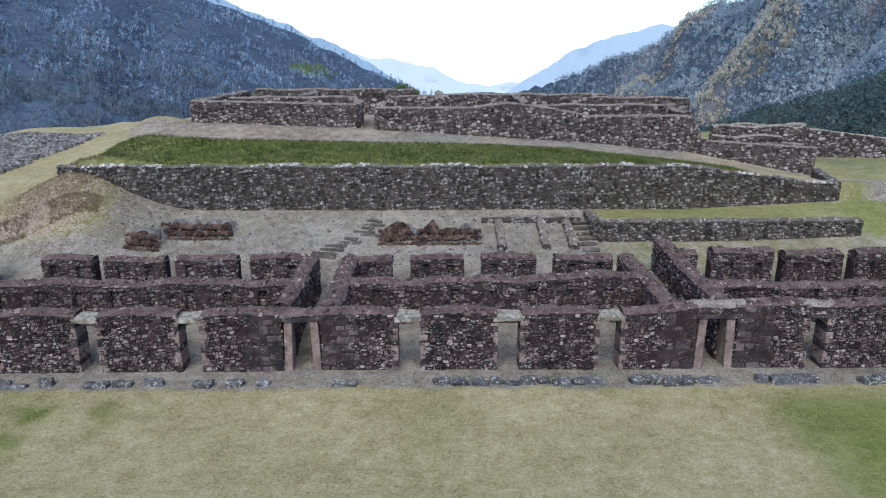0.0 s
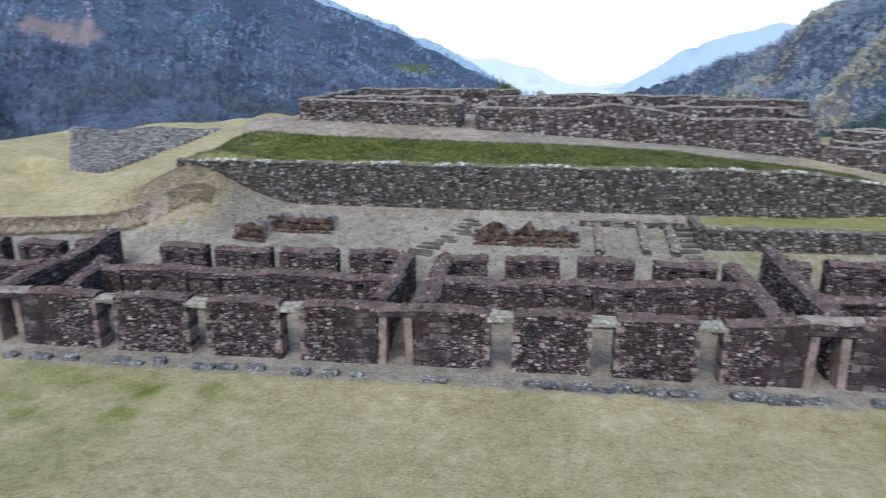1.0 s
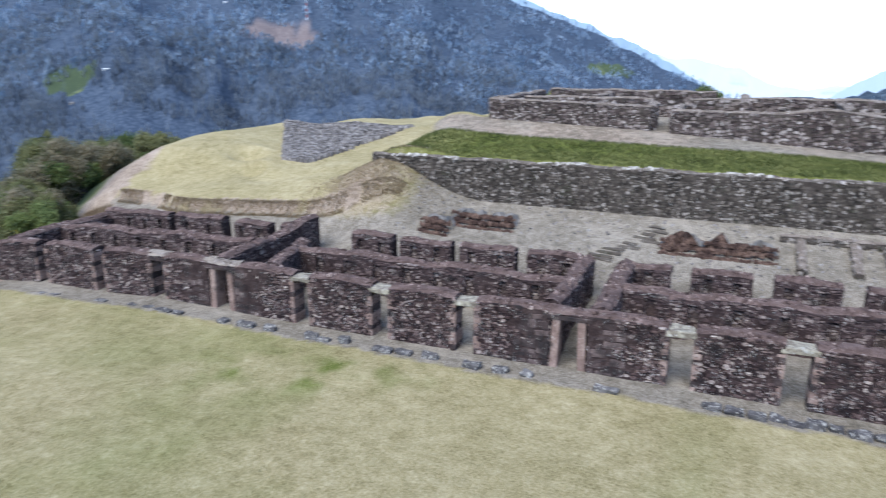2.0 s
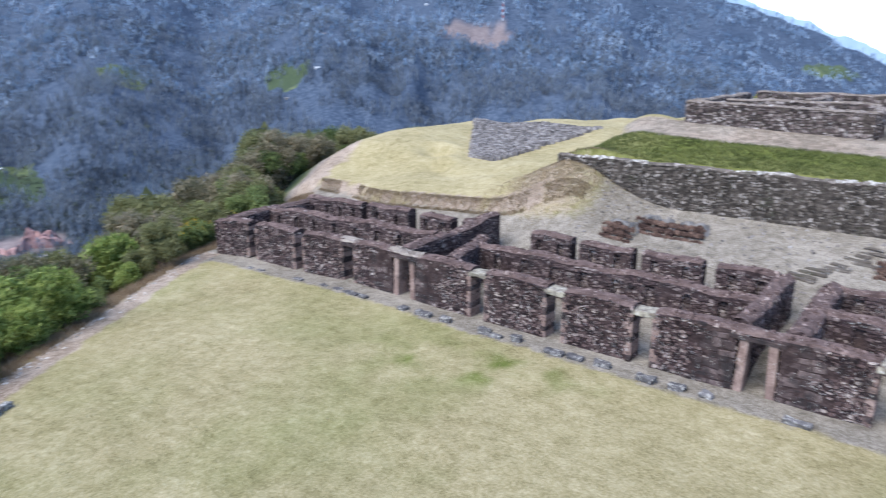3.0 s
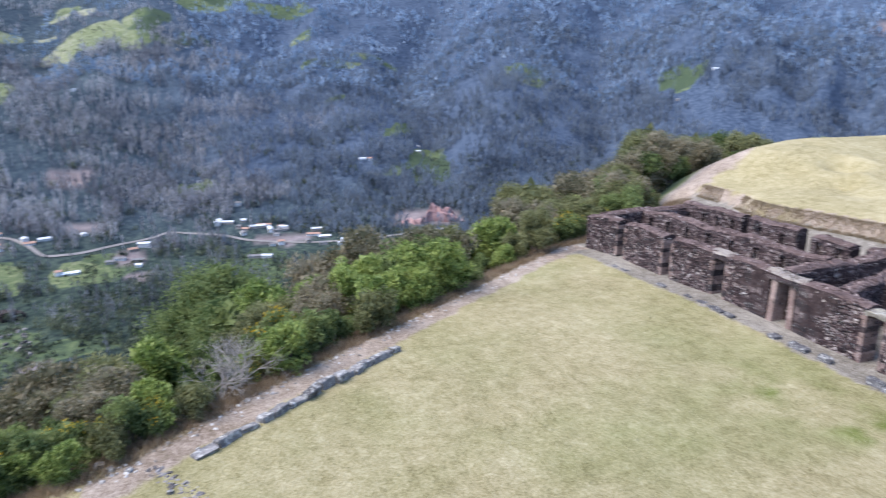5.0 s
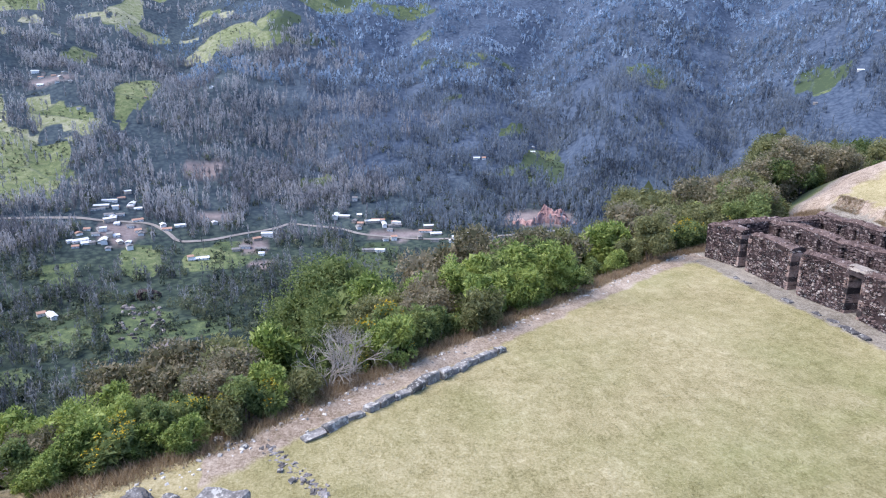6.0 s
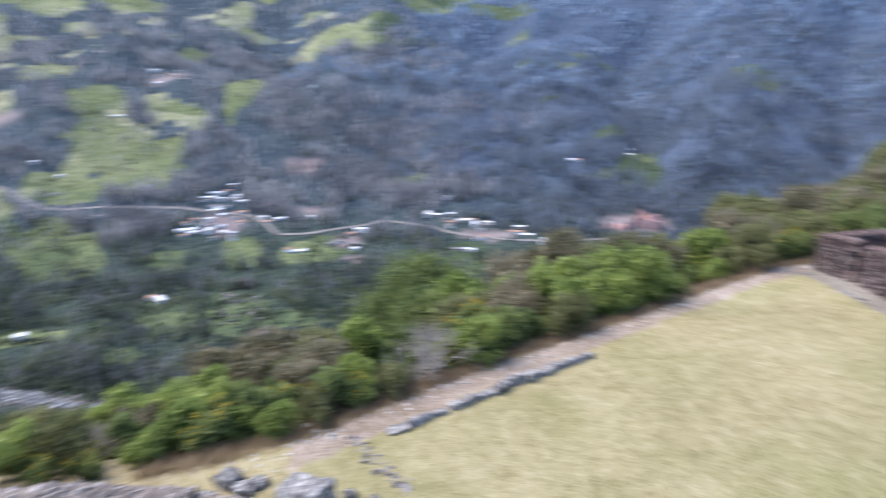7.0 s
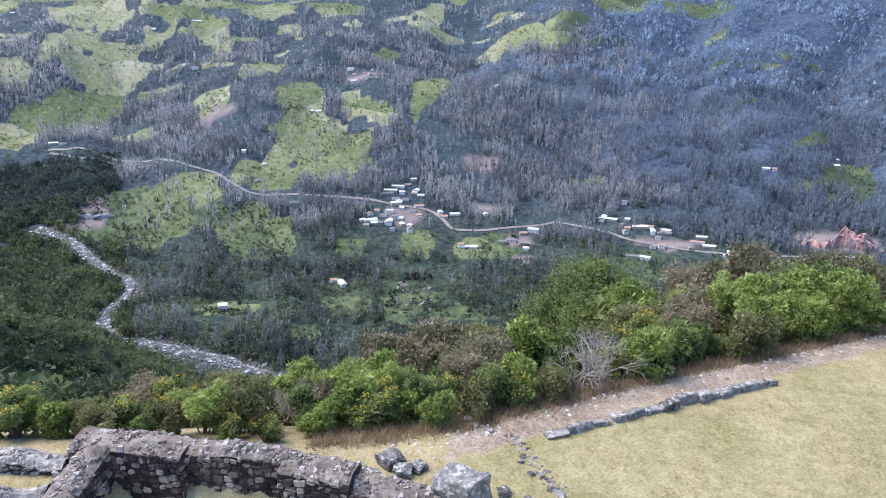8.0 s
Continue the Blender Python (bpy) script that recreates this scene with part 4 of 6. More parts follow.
# ---- terrace walls ----
def stretch(name, pts, thick, low, high, mat, cap, size, label, seed, sides="fae", crown=0.12, tall=0.78, cut=(0.14, 0.42)):
    """A wall along a line of plan points; low and high are functions of x and y."""
    ob = empty(name, (0, 0, 0), label, "stone wall", kind="structure")
    for i, (p, q) in enumerate(zip(pts[:-1], pts[1:])):
        p, q = np.array(p, float), np.array(q, float)
        ln = np.linalg.norm(q - p)
        at_s = lambda s, p=p, q=q, ln=ln: p + (q - p) * min(max(s / ln, 0), 1)
        wall_piece(ob, "wall_body", tuple(p), tuple(q), thick, lambda s, g=at_s: low(*g(s)), lambda s, g=at_s: high(*g(s)), mat, cap, size, size * 0.2, sides, crown, seed=seed + 17 * i, tall=tall, cut=cut)
    return ob


t1_low = lambda x, y: 2.9 + 1.9 * float(smooth(-16, -26, x)) + 0.45 * float(smooth(16, 30, x))
t1_high = lambda x, y: 6.05 - 1.3 * float(smooth(16, 29, x)) + 0.05 * math.sin(x * 1.1)
stretch("wall_terrace_1", [(-26.2, 48.5), (-14, 48.4), (2, 48.35), (16, 48.4), (29.0, 48.6)], 0.7, t1_low, t1_high, M_TERRACE, M_TERRACE, 0.21, "tall grey-brown fieldstone terrace wall below a grass bank", 2600, "fae", 0.1)
stretch("wall_terrace_2", [(29.0, 48.6), (30.5, 54)], 0.7, t1_low, t1_high, M_TERRACE, M_TERRACE, 0.21, "end of the fieldstone terrace wall turning uphill", 2700)
stretch("wall_terrace_3", [(11.0, 44.4), (20, 44.4), (28.6, 44.5)], 0.7, lambda x, y: 1.45, lambda x, y: 3.0, M_TERRACE, M_TERRACE, 0.21, "low fieldstone terrace wall edged with grass", 2750)
stretch("wall_terrace_4", [(11.0, 47.6), (11.0, 44.4)], 0.7, lambda x, y: 1.45 + (y - 44) * 0.35, lambda x, y: 3.0, M_TERRACE, M_TERRACE, 0.21, "return of the low terrace wall", 2780)

# ---- summit ruins ----
u_low = lambda x, y: float(np.interp(x, [-20.6, -6.5, 6.5, 14, 22.5, 34], [7.9, 7.35, 6.5, 6.0, 5.2, 2.9])) if y < 63 else on_land(x, y) - 0.1
u_high = lambda x, y: float(np.interp(x, [-20.6, -6.5, -4.9, 3, 6.5, 10, 13.5, 22.3, 23.6, 33.6], [9.75, 9.4, 9.15, 9.1, 9.55, 9.1, 8.4, 8.4, 6.3, 5.6]))
stretch("wall_summit_1", [(-20.6, 60.5), (-6.5, 60.5)], 0.8, u_low, u_high, M_UPPER, M_CAP_SUMMIT, 0.28, "summit building front of mixed fieldstone", 2800, "fae")
stretch("wall_summit_2", [(-4.9, 60.5), (8, 60.5), (22.6, 60.5), (33.8, 60.7)], 0.8, u_low, u_high, M_UPPER, M_CAP_SUMMIT, 0.28, "summit building front of mixed fieldstone stepping downhill", 2850, "fae")
for i, (pts, top) in enumerate([([(-20.2, 60.9), (-19.6, 75)], 9.75), ([(-6.6, 60.9), (-6.9, 66)], 9.4), ([(-19, 66.3), (-7, 66.5)], 9.65), ([(-18.5, 74.5), (-2, 75)], 9.95), ([(-4.7, 60.9), (-4.6, 67)], 9.2),
                                ([(-4, 67), (0.6, 67.3)], 9.7), ([(0.6, 60.9), (0.6, 72)], 9.85), ([(1, 72), (18, 72)], 9.6), ([(8.3, 60.9), (8.5, 72)], 9.45), ([(9, 66), (23, 66.5)], 8.95),
                                ([(22.4, 60.9), (23, 72)], 8.6), ([(-12.5, 66.5), (-12.2, 74.5)], 9.75), ([(14, 72), (26, 71)], 9.3)]):
    stretch("wall_summit_%d" % (i + 3), pts, 0.75, lambda x, y: 7.0, lambda x, y, top=top, i=i: top + 0.05 * math.sin(x * 1.1 + y + i), M_UPPER, M_CAP_SUMMIT, 0.38, "low ruined room wall on the summit", 2900 + 40 * i, "fae")


# ---- plants ----
def leaf_material(name, dark, mid, light, tips=None, patch=0.9, contrast=1.0, vary=0.55):
    """Leaves that vary one by one, plant by plant and in patches of about 1 / patch metres."""
    m = bpy.data.materials.new(name)
    m.use_nodes = True
    N, L = m.node_tree.nodes, m.node_tree.links
    bsdf = N["Principled BSDF"]
    geo, info, cr = N.new("ShaderNodeNewGeometry"), N.new("ShaderNodeObjectInfo"), N.new("ShaderNodeValToRGB")
    tex = N.new("ShaderNodeTexNoise")
    tex.inputs["Scale"].default_value, tex.inputs["Detail"].default_value = patch, 4.0
    L.new(geo.outputs["Position"], tex.inputs["Vector"])
    swing = N.new("ShaderNodeMath")
    swing.operation = "MULTIPLY_ADD"
    L.new(tex.outputs[0], swing.inputs[0])
    swing.inputs[1].default_value, swing.inputs[2].default_value = contrast, 0.5 - 0.5 * contrast
    add, add2 = N.new("ShaderNodeMath"), N.new("ShaderNodeMath")
    add.operation, add2.operation = "MULTIPLY_ADD", "MULTIPLY_ADD"
    L.new(geo.outputs["Random Per Island"], add.inputs[0])
    add.inputs[1].default_value = vary
    L.new(swing.outputs[0], add.inputs[2])
    L.new(info.outputs["Random"], add2.inputs[0])
    add2.inputs[1].default_value = 0.3
    L.new(add.outputs[0], add2.inputs[2])
    stops = [(0.45, dark), (0.78, mid), (1.05, light)] + ([(1.2, tips)] if tips else [])
    e = cr.color_ramp.elements
    while len(e) < len(stops):
        e.new(0.5)
    for q, (p, c) in zip(e, stops):
        q.position, q.color = p / 1.3, (*c, 1)
    div = N.new("ShaderNodeMath")
    div.operation = "DIVIDE"
    L.new(add2.outputs[0], div.inputs[0])
    div.inputs[1].default_value = 1.3
    L.new(div.outputs[0], cr.inputs[0])
    L.new(cr.outputs[0], bsdf.inputs["Base Color"])
    bsdf.inputs["Roughness"].default_value, bsdf.inputs["Specular IOR Level"].default_value = 0.6, 0.25
    trans, shade = N.new("ShaderNodeBsdfTranslucent"), N.new("ShaderNodeMixShader")
    L.new(cr.outputs[0], trans.inputs[0])
    shade.inputs[0].default_value = 0.45
    L.new(bsdf.outputs[0], shade.inputs[1])
    L.new(trans.outputs[0], shade.inputs[2])
    L.new(shade.outputs[0], N["Material Output"].inputs[0])
    return m


LEAF_BRIGHT = leaf_material("bright_leaves", (0.046, 0.076, 0.016), (0.155, 0.215, 0.045), (0.37, 0.43, 0.125))
LEAF_GREEN = leaf_material("green_leaves", (0.028, 0.048, 0.017), (0.092, 0.132, 0.039), (0.23, 0.275, 0.094))
LEAF_OLIVE = leaf_material("olive_leaves", (0.060, 0.066, 0.024), (0.142, 0.150, 0.054), (0.27, 0.27, 0.12))
LEAF_BROWN = leaf_material("russet_leaves", (0.058, 0.060, 0.028), (0.160, 0.150, 0.078), (0.32, 0.275, 0.175))
LEAF_DRY = leaf_material("dry_stems", (0.11, 0.068, 0.036), (0.22, 0.15, 0.085), (0.34, 0.26, 0.16))
LEAF_YELLOW = leaf_material("yellow_flowers", (0.35, 0.22, 0.01), (0.55, 0.36, 0.02), (0.7, 0.5, 0.05))
# far, eastern and ridge woods: valley haze is put into their leaf colours
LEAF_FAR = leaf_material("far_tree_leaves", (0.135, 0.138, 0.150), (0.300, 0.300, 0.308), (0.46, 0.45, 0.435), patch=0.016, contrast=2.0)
LEAF_BLUE = leaf_material("haze_blue_leaves", (0.042, 0.058, 0.080), (0.112, 0.140, 0.174), (0.228, 0.262, 0.290), patch=0.014, contrast=2.1)
LEAF_RIDGE = leaf_material("hazed_ridge_leaves", (0.160, 0.228, 0.305), (0.275, 0.365, 0.462), (0.415, 0.505, 0.59), patch=0.010, contrast=1.8, vary=0.4)
LEAF_GUM = leaf_material("gum_tree_leaves", (0.065, 0.074, 0.076), (0.165, 0.178, 0.178), (0.31, 0.315, 0.30), patch=0.02, contrast=2.2)
LEAF_DARK = leaf_material("dark_wood_leaves", (0.020, 0.034, 0.030), (0.050, 0.074, 0.060), (0.105, 0.135, 0.105), patch=0.03, contrast=1.6)
LEAF_SLOPE = leaf_material("slope_scrub_leaves", (0.026, 0.044, 0.022), (0.070, 0.100, 0.046), (0.16, 0.185, 0.088), patch=0.04, contrast=1.8)


def tube(p, q, r0, r1, k=6):
    p, q = np.array(p, float), np.array(q, float)
    d = (q - p) / max(np.linalg.norm(q - p), 1e-6)
    a = np.cross(d, [0.31, 0.87, 0.2])
    a /= np.linalg.norm(a)
    b = np.cross(d, a)
    an = np.arange(k) * 2 * math.pi / k
    ring = np.cos(an)[:, None] * a + np.sin(an)[:, None] * b
    v = np.concatenate([p + ring * r0, q + ring * r1])
    i = np.arange(k)
    return v, np.stack([i, (i + 1) % k, (i + 1) % k + k, i + k], -1)


def leaf_quads(g, centres, spread, per, length, width, droop=0.2):
    """Pointed leaves scattered round clump centres."""
    n = len(centres) * per
    c = np.repeat(centres, per, 0)
    d = g.normal(size=(n, 3))
    d /= np.linalg.norm(d, axis=1)[:, None]
    rad = spread * g.uniform(0.35, 1.0, (n, 1)) ** 0.6
    base = c + d * rad
    way = d * 0.8 + g.normal(size=(n, 3)) * 0.6 + np.array([0, 0, 0.25 - droop])
    way /= np.linalg.norm(way, axis=1)[:, None]
    side = np.cross(way, g.normal(size=(n, 3)))
    side /= np.linalg.norm(side, axis=1)[:, None]
    ln = length * g.uniform(0.6, 1.3, (n, 1))
    wd = width * g.uniform(0.6, 1.3, (n, 1))
    v = np.stack([base - side * wd, base + side * wd, base + way * ln], 1).reshape(-1, 3)
    return v, np.arange(n * 3).reshape(-1, 3)


def shrub(seed, height, width, leaf, label, clumps=60, per=60, length=0.22, wid=0.06, flowers=0, category="shrub", bare=0.25, few=0.58):
    """A bush: forking stems and a crown of leafy clumps with gaps."""
    g = np.random.default_rng(seed)
    ob = empty("shrub", (0, 0, -50), label, category, "bushes along the plaza edge")
    cs = []
    lobes = [(g.uniform(-0.37, 0.37) * width, g.uniform(-0.37, 0.37) * width, height * g.uniform(0.4, 0.84), width * g.uniform(0.19, 0.33)) for _ in range(6)]
    for i in range(clumps):
        lx, ly, lz, lr = lobes[i % 6]
        d = g.normal(size=3)
        d /= np.linalg.norm(d)
        d[2] = d[2] * 0.9 + 0.15
        p = np.array([lx, ly, lz]) + d * lr * g.uniform(0.55, 1.05)
        if i % 4 == 0:
            p[2] = height * g.uniform(bare, bare + 0.3)
            p[:2] *= 0.9
        p[2] = np.clip(p[2], height * bare, height)
        cs.append(p)
    cs = np.array(cs)
    chunks = []
    for i in range(7):
        t = cs[g.integers(len(cs))] * np.array([0.8, 0.8, 0.9])
        mid = t * 0.5 + np.array([g.uniform(-0.2, 0.2), g.uniform(-0.2, 0.2), 0.0])
        root = (g.uniform(-0.15, 0.15), g.uniform(-0.15, 0.15), -0.5)
        chunks += [tube(root, mid, 0.06, 0.045, 5), tube(mid, t, 0.045, 0.015, 5)]
    v, f = joined(chunks)
    part("trunk", mesh("trunk", v, f, M_BARK, True), ob)
    v, f = leaf_quads(g, cs, width * 0.11, int(per * few * 1.7), length * 0.85, wid * 0.95)
    shells = [(v, f)]
    for lx, ly, lz, lr in lobes:   # the shaded leafy inside of each lobe
        n = int(150 + 90 * lr * lr)
        d = g.normal(size=(n, 3))
        d /= np.linalg.norm(d, axis=1)[:, None]
        c = np.array([lx, ly, lz]) + d * lr * g.uniform(0.55, 0.78, (n, 1)) * np.array([1, 1, 1.1])
        tri = c[:, None, :] + g.normal(size=(n, 3, 3)) * (0.05 + 0.09 * lr)
        shells.append((tri.reshape(-1, 3), np.arange(n * 3).reshape(-1, 3)))
    v, f = joined(shells)
    part("crown", mesh("crown", v, f, leaf), ob)
    if flowers:
        v, f = leaf_quads(g, cs[np.argsort(-cs[:, 2])[:flowers]] + np.array([0, 0, 0.25]), 0.22, 10, 0.12, 0.05)
        part("blossom", mesh("blossom", v, f, LEAF_YELLOW), ob, "yellow blossom spikes")
    return ob


SHRUBS = [shrub(1, 3.4, 2.7, LEAF_BRIGHT, "bright green leafy bush on the slope edge", 70, 62, 0.24, 0.06, bare=0.12),
          shrub(2, 2.8, 2.6, LEAF_GREEN, "dark green dense bush on the slope edge", 60, 70, 0.2, 0.055, bare=0.1),
          shrub(3, 3.2, 3.0, LEAF_OLIVE, "olive green bush with fine leaves", 70, 66, 0.17, 0.05, bare=0.15),
          shrub(4, 5.2, 4.6, LEAF_OLIVE, "small rounded olive tree on the slope", 95, 62, 0.24, 0.07, category="tree", bare=0.3),
          shrub(5, 5.4, 4.8, LEAF_BROWN, "small tree with russet flowering crown", 95, 62, 0.24, 0.07, category="tree", bare=0.3),
          shrub(6, 4.6, 3.6, LEAF_BRIGHT, "tall bright green bush with upright shoots", 85, 62, 0.28, 0.065, bare=0.15),
          shrub(7, 2.9, 2.5, LEAF_GREEN, "green bush with yellow flower spikes", 60, 66, 0.22, 0.055, flowers=12, bare=0.1),
          shrub(8, 5.0, 4.2, LEAF_GREEN, "small dark green broadleaf tree", 95, 62, 0.26, 0.075, category="tree", bare=0.25),
          shrub(9, 9.0, 8.0, LEAF_OLIVE, "broad olive green tree with a domed crown", 300, 100, 0.19, 0.055, category="tree", bare=0.25),
          shrub(10, 9.0, 8.2, LEAF_GREEN, "broad dark green tree with a domed crown", 300, 100, 0.19, 0.055, category="tree", bare=0.2)]
PLANTS = []
g = np.random.default_rng(77)
yy = -21.0
while yy < 86:
    d = (1.0 if yy < 9 else 1.6) + g.uniform(0, 1.4)
    kind = [0, 1, 2, 6, 5, 0, 1][g.integers(7)]
    big = 0.52 + 0.1 * float(smooth(-12, -5, yy)) + 0.14 * float(smooth(-4, 3, yy)) + 0.34 * float(smooth(2, 14, yy)) + 0.28 * float(smooth(24, 34, yy)) - 0.25 * float(smooth(40, 60, yy))
    if yy > 22:
        kind = [2, 1, 2, 6, 3, 2, 7][g.integers(7)]
    PLANTS.append((yy, d, kind, big * g.uniform(0.75, 1.05)))
    PLANTS.append((yy + g.uniform(0, 1), d + 2.4 + g.uniform(0, 1.6), ([5, 0, 7, 2, 3, 1, 4] if yy < 22 else [3, 4, 7, 2, 3, 1, 4])[g.integers(7)], big * g.uniform(0.8, 1.05)))
    if g.random() < 0.9:
        PLANTS.append((yy + g.uniform(0, 1), d + 5.6 + g.uniform(0, 3), [3, 4, 7, 3, 7, 5][g.integers(6)], big * g.uniform(0.9, 1.15)))
    if g.random() < 0.3:
        PLANTS.append((yy + g.uniform(0, 1), d + 10 + g.uniform(0, 5), [3, 4, 7][g.integers(3)], big * g.uniform(0.9, 1.2)))
    if yy < 9:
        PLANTS.append((yy + g.uniform(0.3, 1.0), 1.4 + g.uniform(0, 1.2), [1, 2, 0, 6][g.integers(4)], g.uniform(0.45, 0.75)))
    yy += g.uniform(1.2, 1.8) if yy < 9 else g.uniform(1.5, 2.4) if yy < 45 else g.uniform(2.3, 3.4)
for yy, d, kind, sc in PLANTS:
    x = float(np.interp(yy, EDGE_Y, EDGE_X)) - d / 0.84
    if 38 < yy and d < 3:
        continue
    if yy > 44:
        x, sc = x - 4.2, sc * 0.95
    sc = sc * (1 - 0.27 * float(smooth(12, 22, yy)) * float(smooth(46, 42, yy)))
    m = pose(x, yy, on_land(x, yy) - 0.15, g.uniform(-6, 6), g.uniform(-6, 6), g.uniform(0, 360)) @ Matrix.Diagonal((sc * g.uniform(0.9, 1.15), sc * g.uniform(0.9, 1.15), sc, 1))
    c = copy_thing(SHRUBS[kind], m)
# the taller bushes and trees that stand out: place, pattern, size
BRIGHT = [(-25.2, -21.2, 0, 0.47), (-27.0, -17.9, 6, 0.88), (-25.4, -14.1, 1, 0.73), (-26.9, -12.5, 0, 0.78), (-27.2, -10.7, 5, 0.7), (-26.5, -8.6, 5, 0.67), (-26.5, -5.7, 1, 0.78), (-29.6, -4.4, 0, 0.92), (-35.0, -1.6, 0, 1.5), (-35.1, 3.7, 6, 1.19),
          (-41.5, 6.2, 5, 1.28), (-40.5, 8.1, 0, 1.35), (-37.9, 9.6, 5, 0.98), (-48.3, 22.0, 0, 1.6), (-47.4, 24.1, 6, 0.8), (-27.5, -9.6, 5, 0.69), (-30.2, -8.5, 5, 0.75)]
SOMBRE = [(-25.6, -24.8, 2, 0.54), (-28.5, -22.3, 4, 0.38), (-39.2, -10.7, 4, 1.31), (-39.4, -3.8, 3, 1.05), (-62.8, 2.5, 9, 1.55), (-52.5, 14.8, 4, 1.46), (-45.9, 15.6, 7, 1.23), (-55.1, 11.9, 4, 1.55), (-48.8, 19.5, 3, 1.07), (-67.1, 37.6, 8, 1.1),
          (-63.3, 40.5, 4, 1.5), (-78.0, 55.5, 8, 0.95), (-85.3, 68.7, 8, 1.45), (-75.1, 67.2, 8, 0.9), (-56.1, 43.7, 2, 0.7), (-37.6, -7.9, 4, 1.12), (-33.2, -4.3, 2, 1.4), (-82.0, 78.0, 9, 1.2)]
for x, y, kind, sc in BRIGHT + SOMBRE:
    c = copy_thing(SHRUBS[kind], pose(x, y, on_land(x, y) - 0.1, g.uniform(-4, 4), g.uniform(-4, 4), g.uniform(0, 360)) @ Matrix.Diagonal((sc * g.uniform(0.9, 1.05), sc * g.uniform(0.9, 1.05), sc, 1)))
for sh in SHRUBS:   # the patterns themselves stand farther down the slope
    i = SHRUBS.index(sh)
    x, y = (-52.0 - 3 * (i % 4), 6 + 5.5 * i) if i < 8 else (-66.0 - 9 * (i - 8), 17 + 9 * (i - 8))
    sh.matrix_basis = pose(x, y, on_land(x, y) - 0.2, 0, 0, 40 * i)



def bare_bush(x, y, seed, height):
    """A leafless grey bush: forking twigs."""
    g = np.random.default_rng(seed)
    ob = empty("bare_bush", (x, y, on_land(x, y) - 0.1), "leafless pale grey branching bush among green ones", "shrub")
    chunks = []

    def grow(p, d, ln, r, level):
        q = p + d * ln
        chunks.append(tube(p, q, r, r * 0.62, 5))
        if level < 5:
            for _ in range(3 if level < 3 else 2):
                n = d + g.normal(size=3) * 0.55 + np.array([0, 0, 0.12])
                grow(q, n / np.linalg.norm(n), ln * g.uniform(0.6, 0.85), r * 0.62, level + 1)

    for _ in range(4):
        d = np.array([g.uniform(-0.6, 0.6), g.uniform(-0.6, 0.6), 1.0])
        grow(np.zeros(3), d / np.linalg.norm(d), height * 0.3, 0.05, 0)
    v, f = joined(chunks)
    part("branch", mesh("branch", v, f, M_TWIG, True), ob)


M_TWIG = material("bare_twig", [(0.3, (0.22, 0.19, 0.155)), (0.7, (0.42, 0.38, 0.32))], 4, 30, island=0.2, bump=0)
bare_bush(-27.6, 0.6, 5, 2.6)
bare_bush(-28.5, 1.6, 6, 2.9)
bare_bush(-24.6, -11.0, 7, 2.2)


def blades(x, y, seed, count, length, width, mat, name, label, lean=0.5):
    """Tufts of grass blades at the given places, as one mesh."""
    g = np.random.default_rng(seed)
    n = len(x)
    z = land(x, y)
    b = np.stack([x, y, z - 0.01], -1)[:, None, :] + g.normal(size=(n, count, 3)) * np.array([0.05, 0.05, 0]) * (length / 0.12)
    tip = g.normal(size=(n, count, 3)) * np.array([lean, lean, 0.15]) + np.array([0, 0, 0.75])
    side = g.normal(size=(n, count, 3)) * np.array([1, 1, 0.0])
    side /= np.linalg.norm(side, axis=2, keepdims=True)
    ln = length * g.uniform(0.5, 1.3, (n, count, 1))
    v = np.stack([b - side * width, b + side * width, b + tip * ln], 2).reshape(-1, 3)
    return tagged(new(name, mesh(name, v, np.arange(len(v)).reshape(-1, 3), mat)), label, "grass", kind="stuff")


g = np.random.default_rng(55)
by = g.uniform(-9, 44, 4600)
bx = np.interp(by, EDGE_Y, EDGE_X) + g.uniform(-3.2, -0.1, 4600)
blades(bx, by, 56, 12, 0.42, 0.018, LEAF_DRY, "edge_grass", "tall dry grass along the brow of the slope", 0.4)
bx, by = g.uniform(-46, 24, 60000), g.uniform(-9, 27.3, 60000)
keep = (bx > np.interp(by, EDGE_Y, EDGE_X) + 2.0) & (np.hypot(bx, by) > 14) & (np.degrees(np.arctan2(-bx, by)) > -36)
WITHERED = leaf_material("withered_grass", (0.17, 0.125, 0.07), (0.27, 0.205, 0.12), (0.39, 0.315, 0.20))
STRAW = leaf_material("straw_blades", (0.18, 0.160, 0.066), (0.315, 0.280, 0.132), (0.46, 0.415, 0.23))
blades(bx[keep], by[keep], 57, 3, 0.07, 0.014, STRAW, "plaza_grass", "short dry yellow-green grass on the plaza", 0.9)
BANK_GRASS = leaf_material("bank_grass_blades", (0.038, 0.052, 0.012), (0.086, 0.108, 0.027), (0.175, 0.188, 0.06), patch=0.5, contrast=1.8)
bx, by = g.uniform(-26, 24, 16000), g.uniform(48.9, 55.9, 16000)
blades(bx, by, 58, 3, 0.22, 0.03, BANK_GRASS, "bank_grass", "rough green grass on the bank", 0.6)


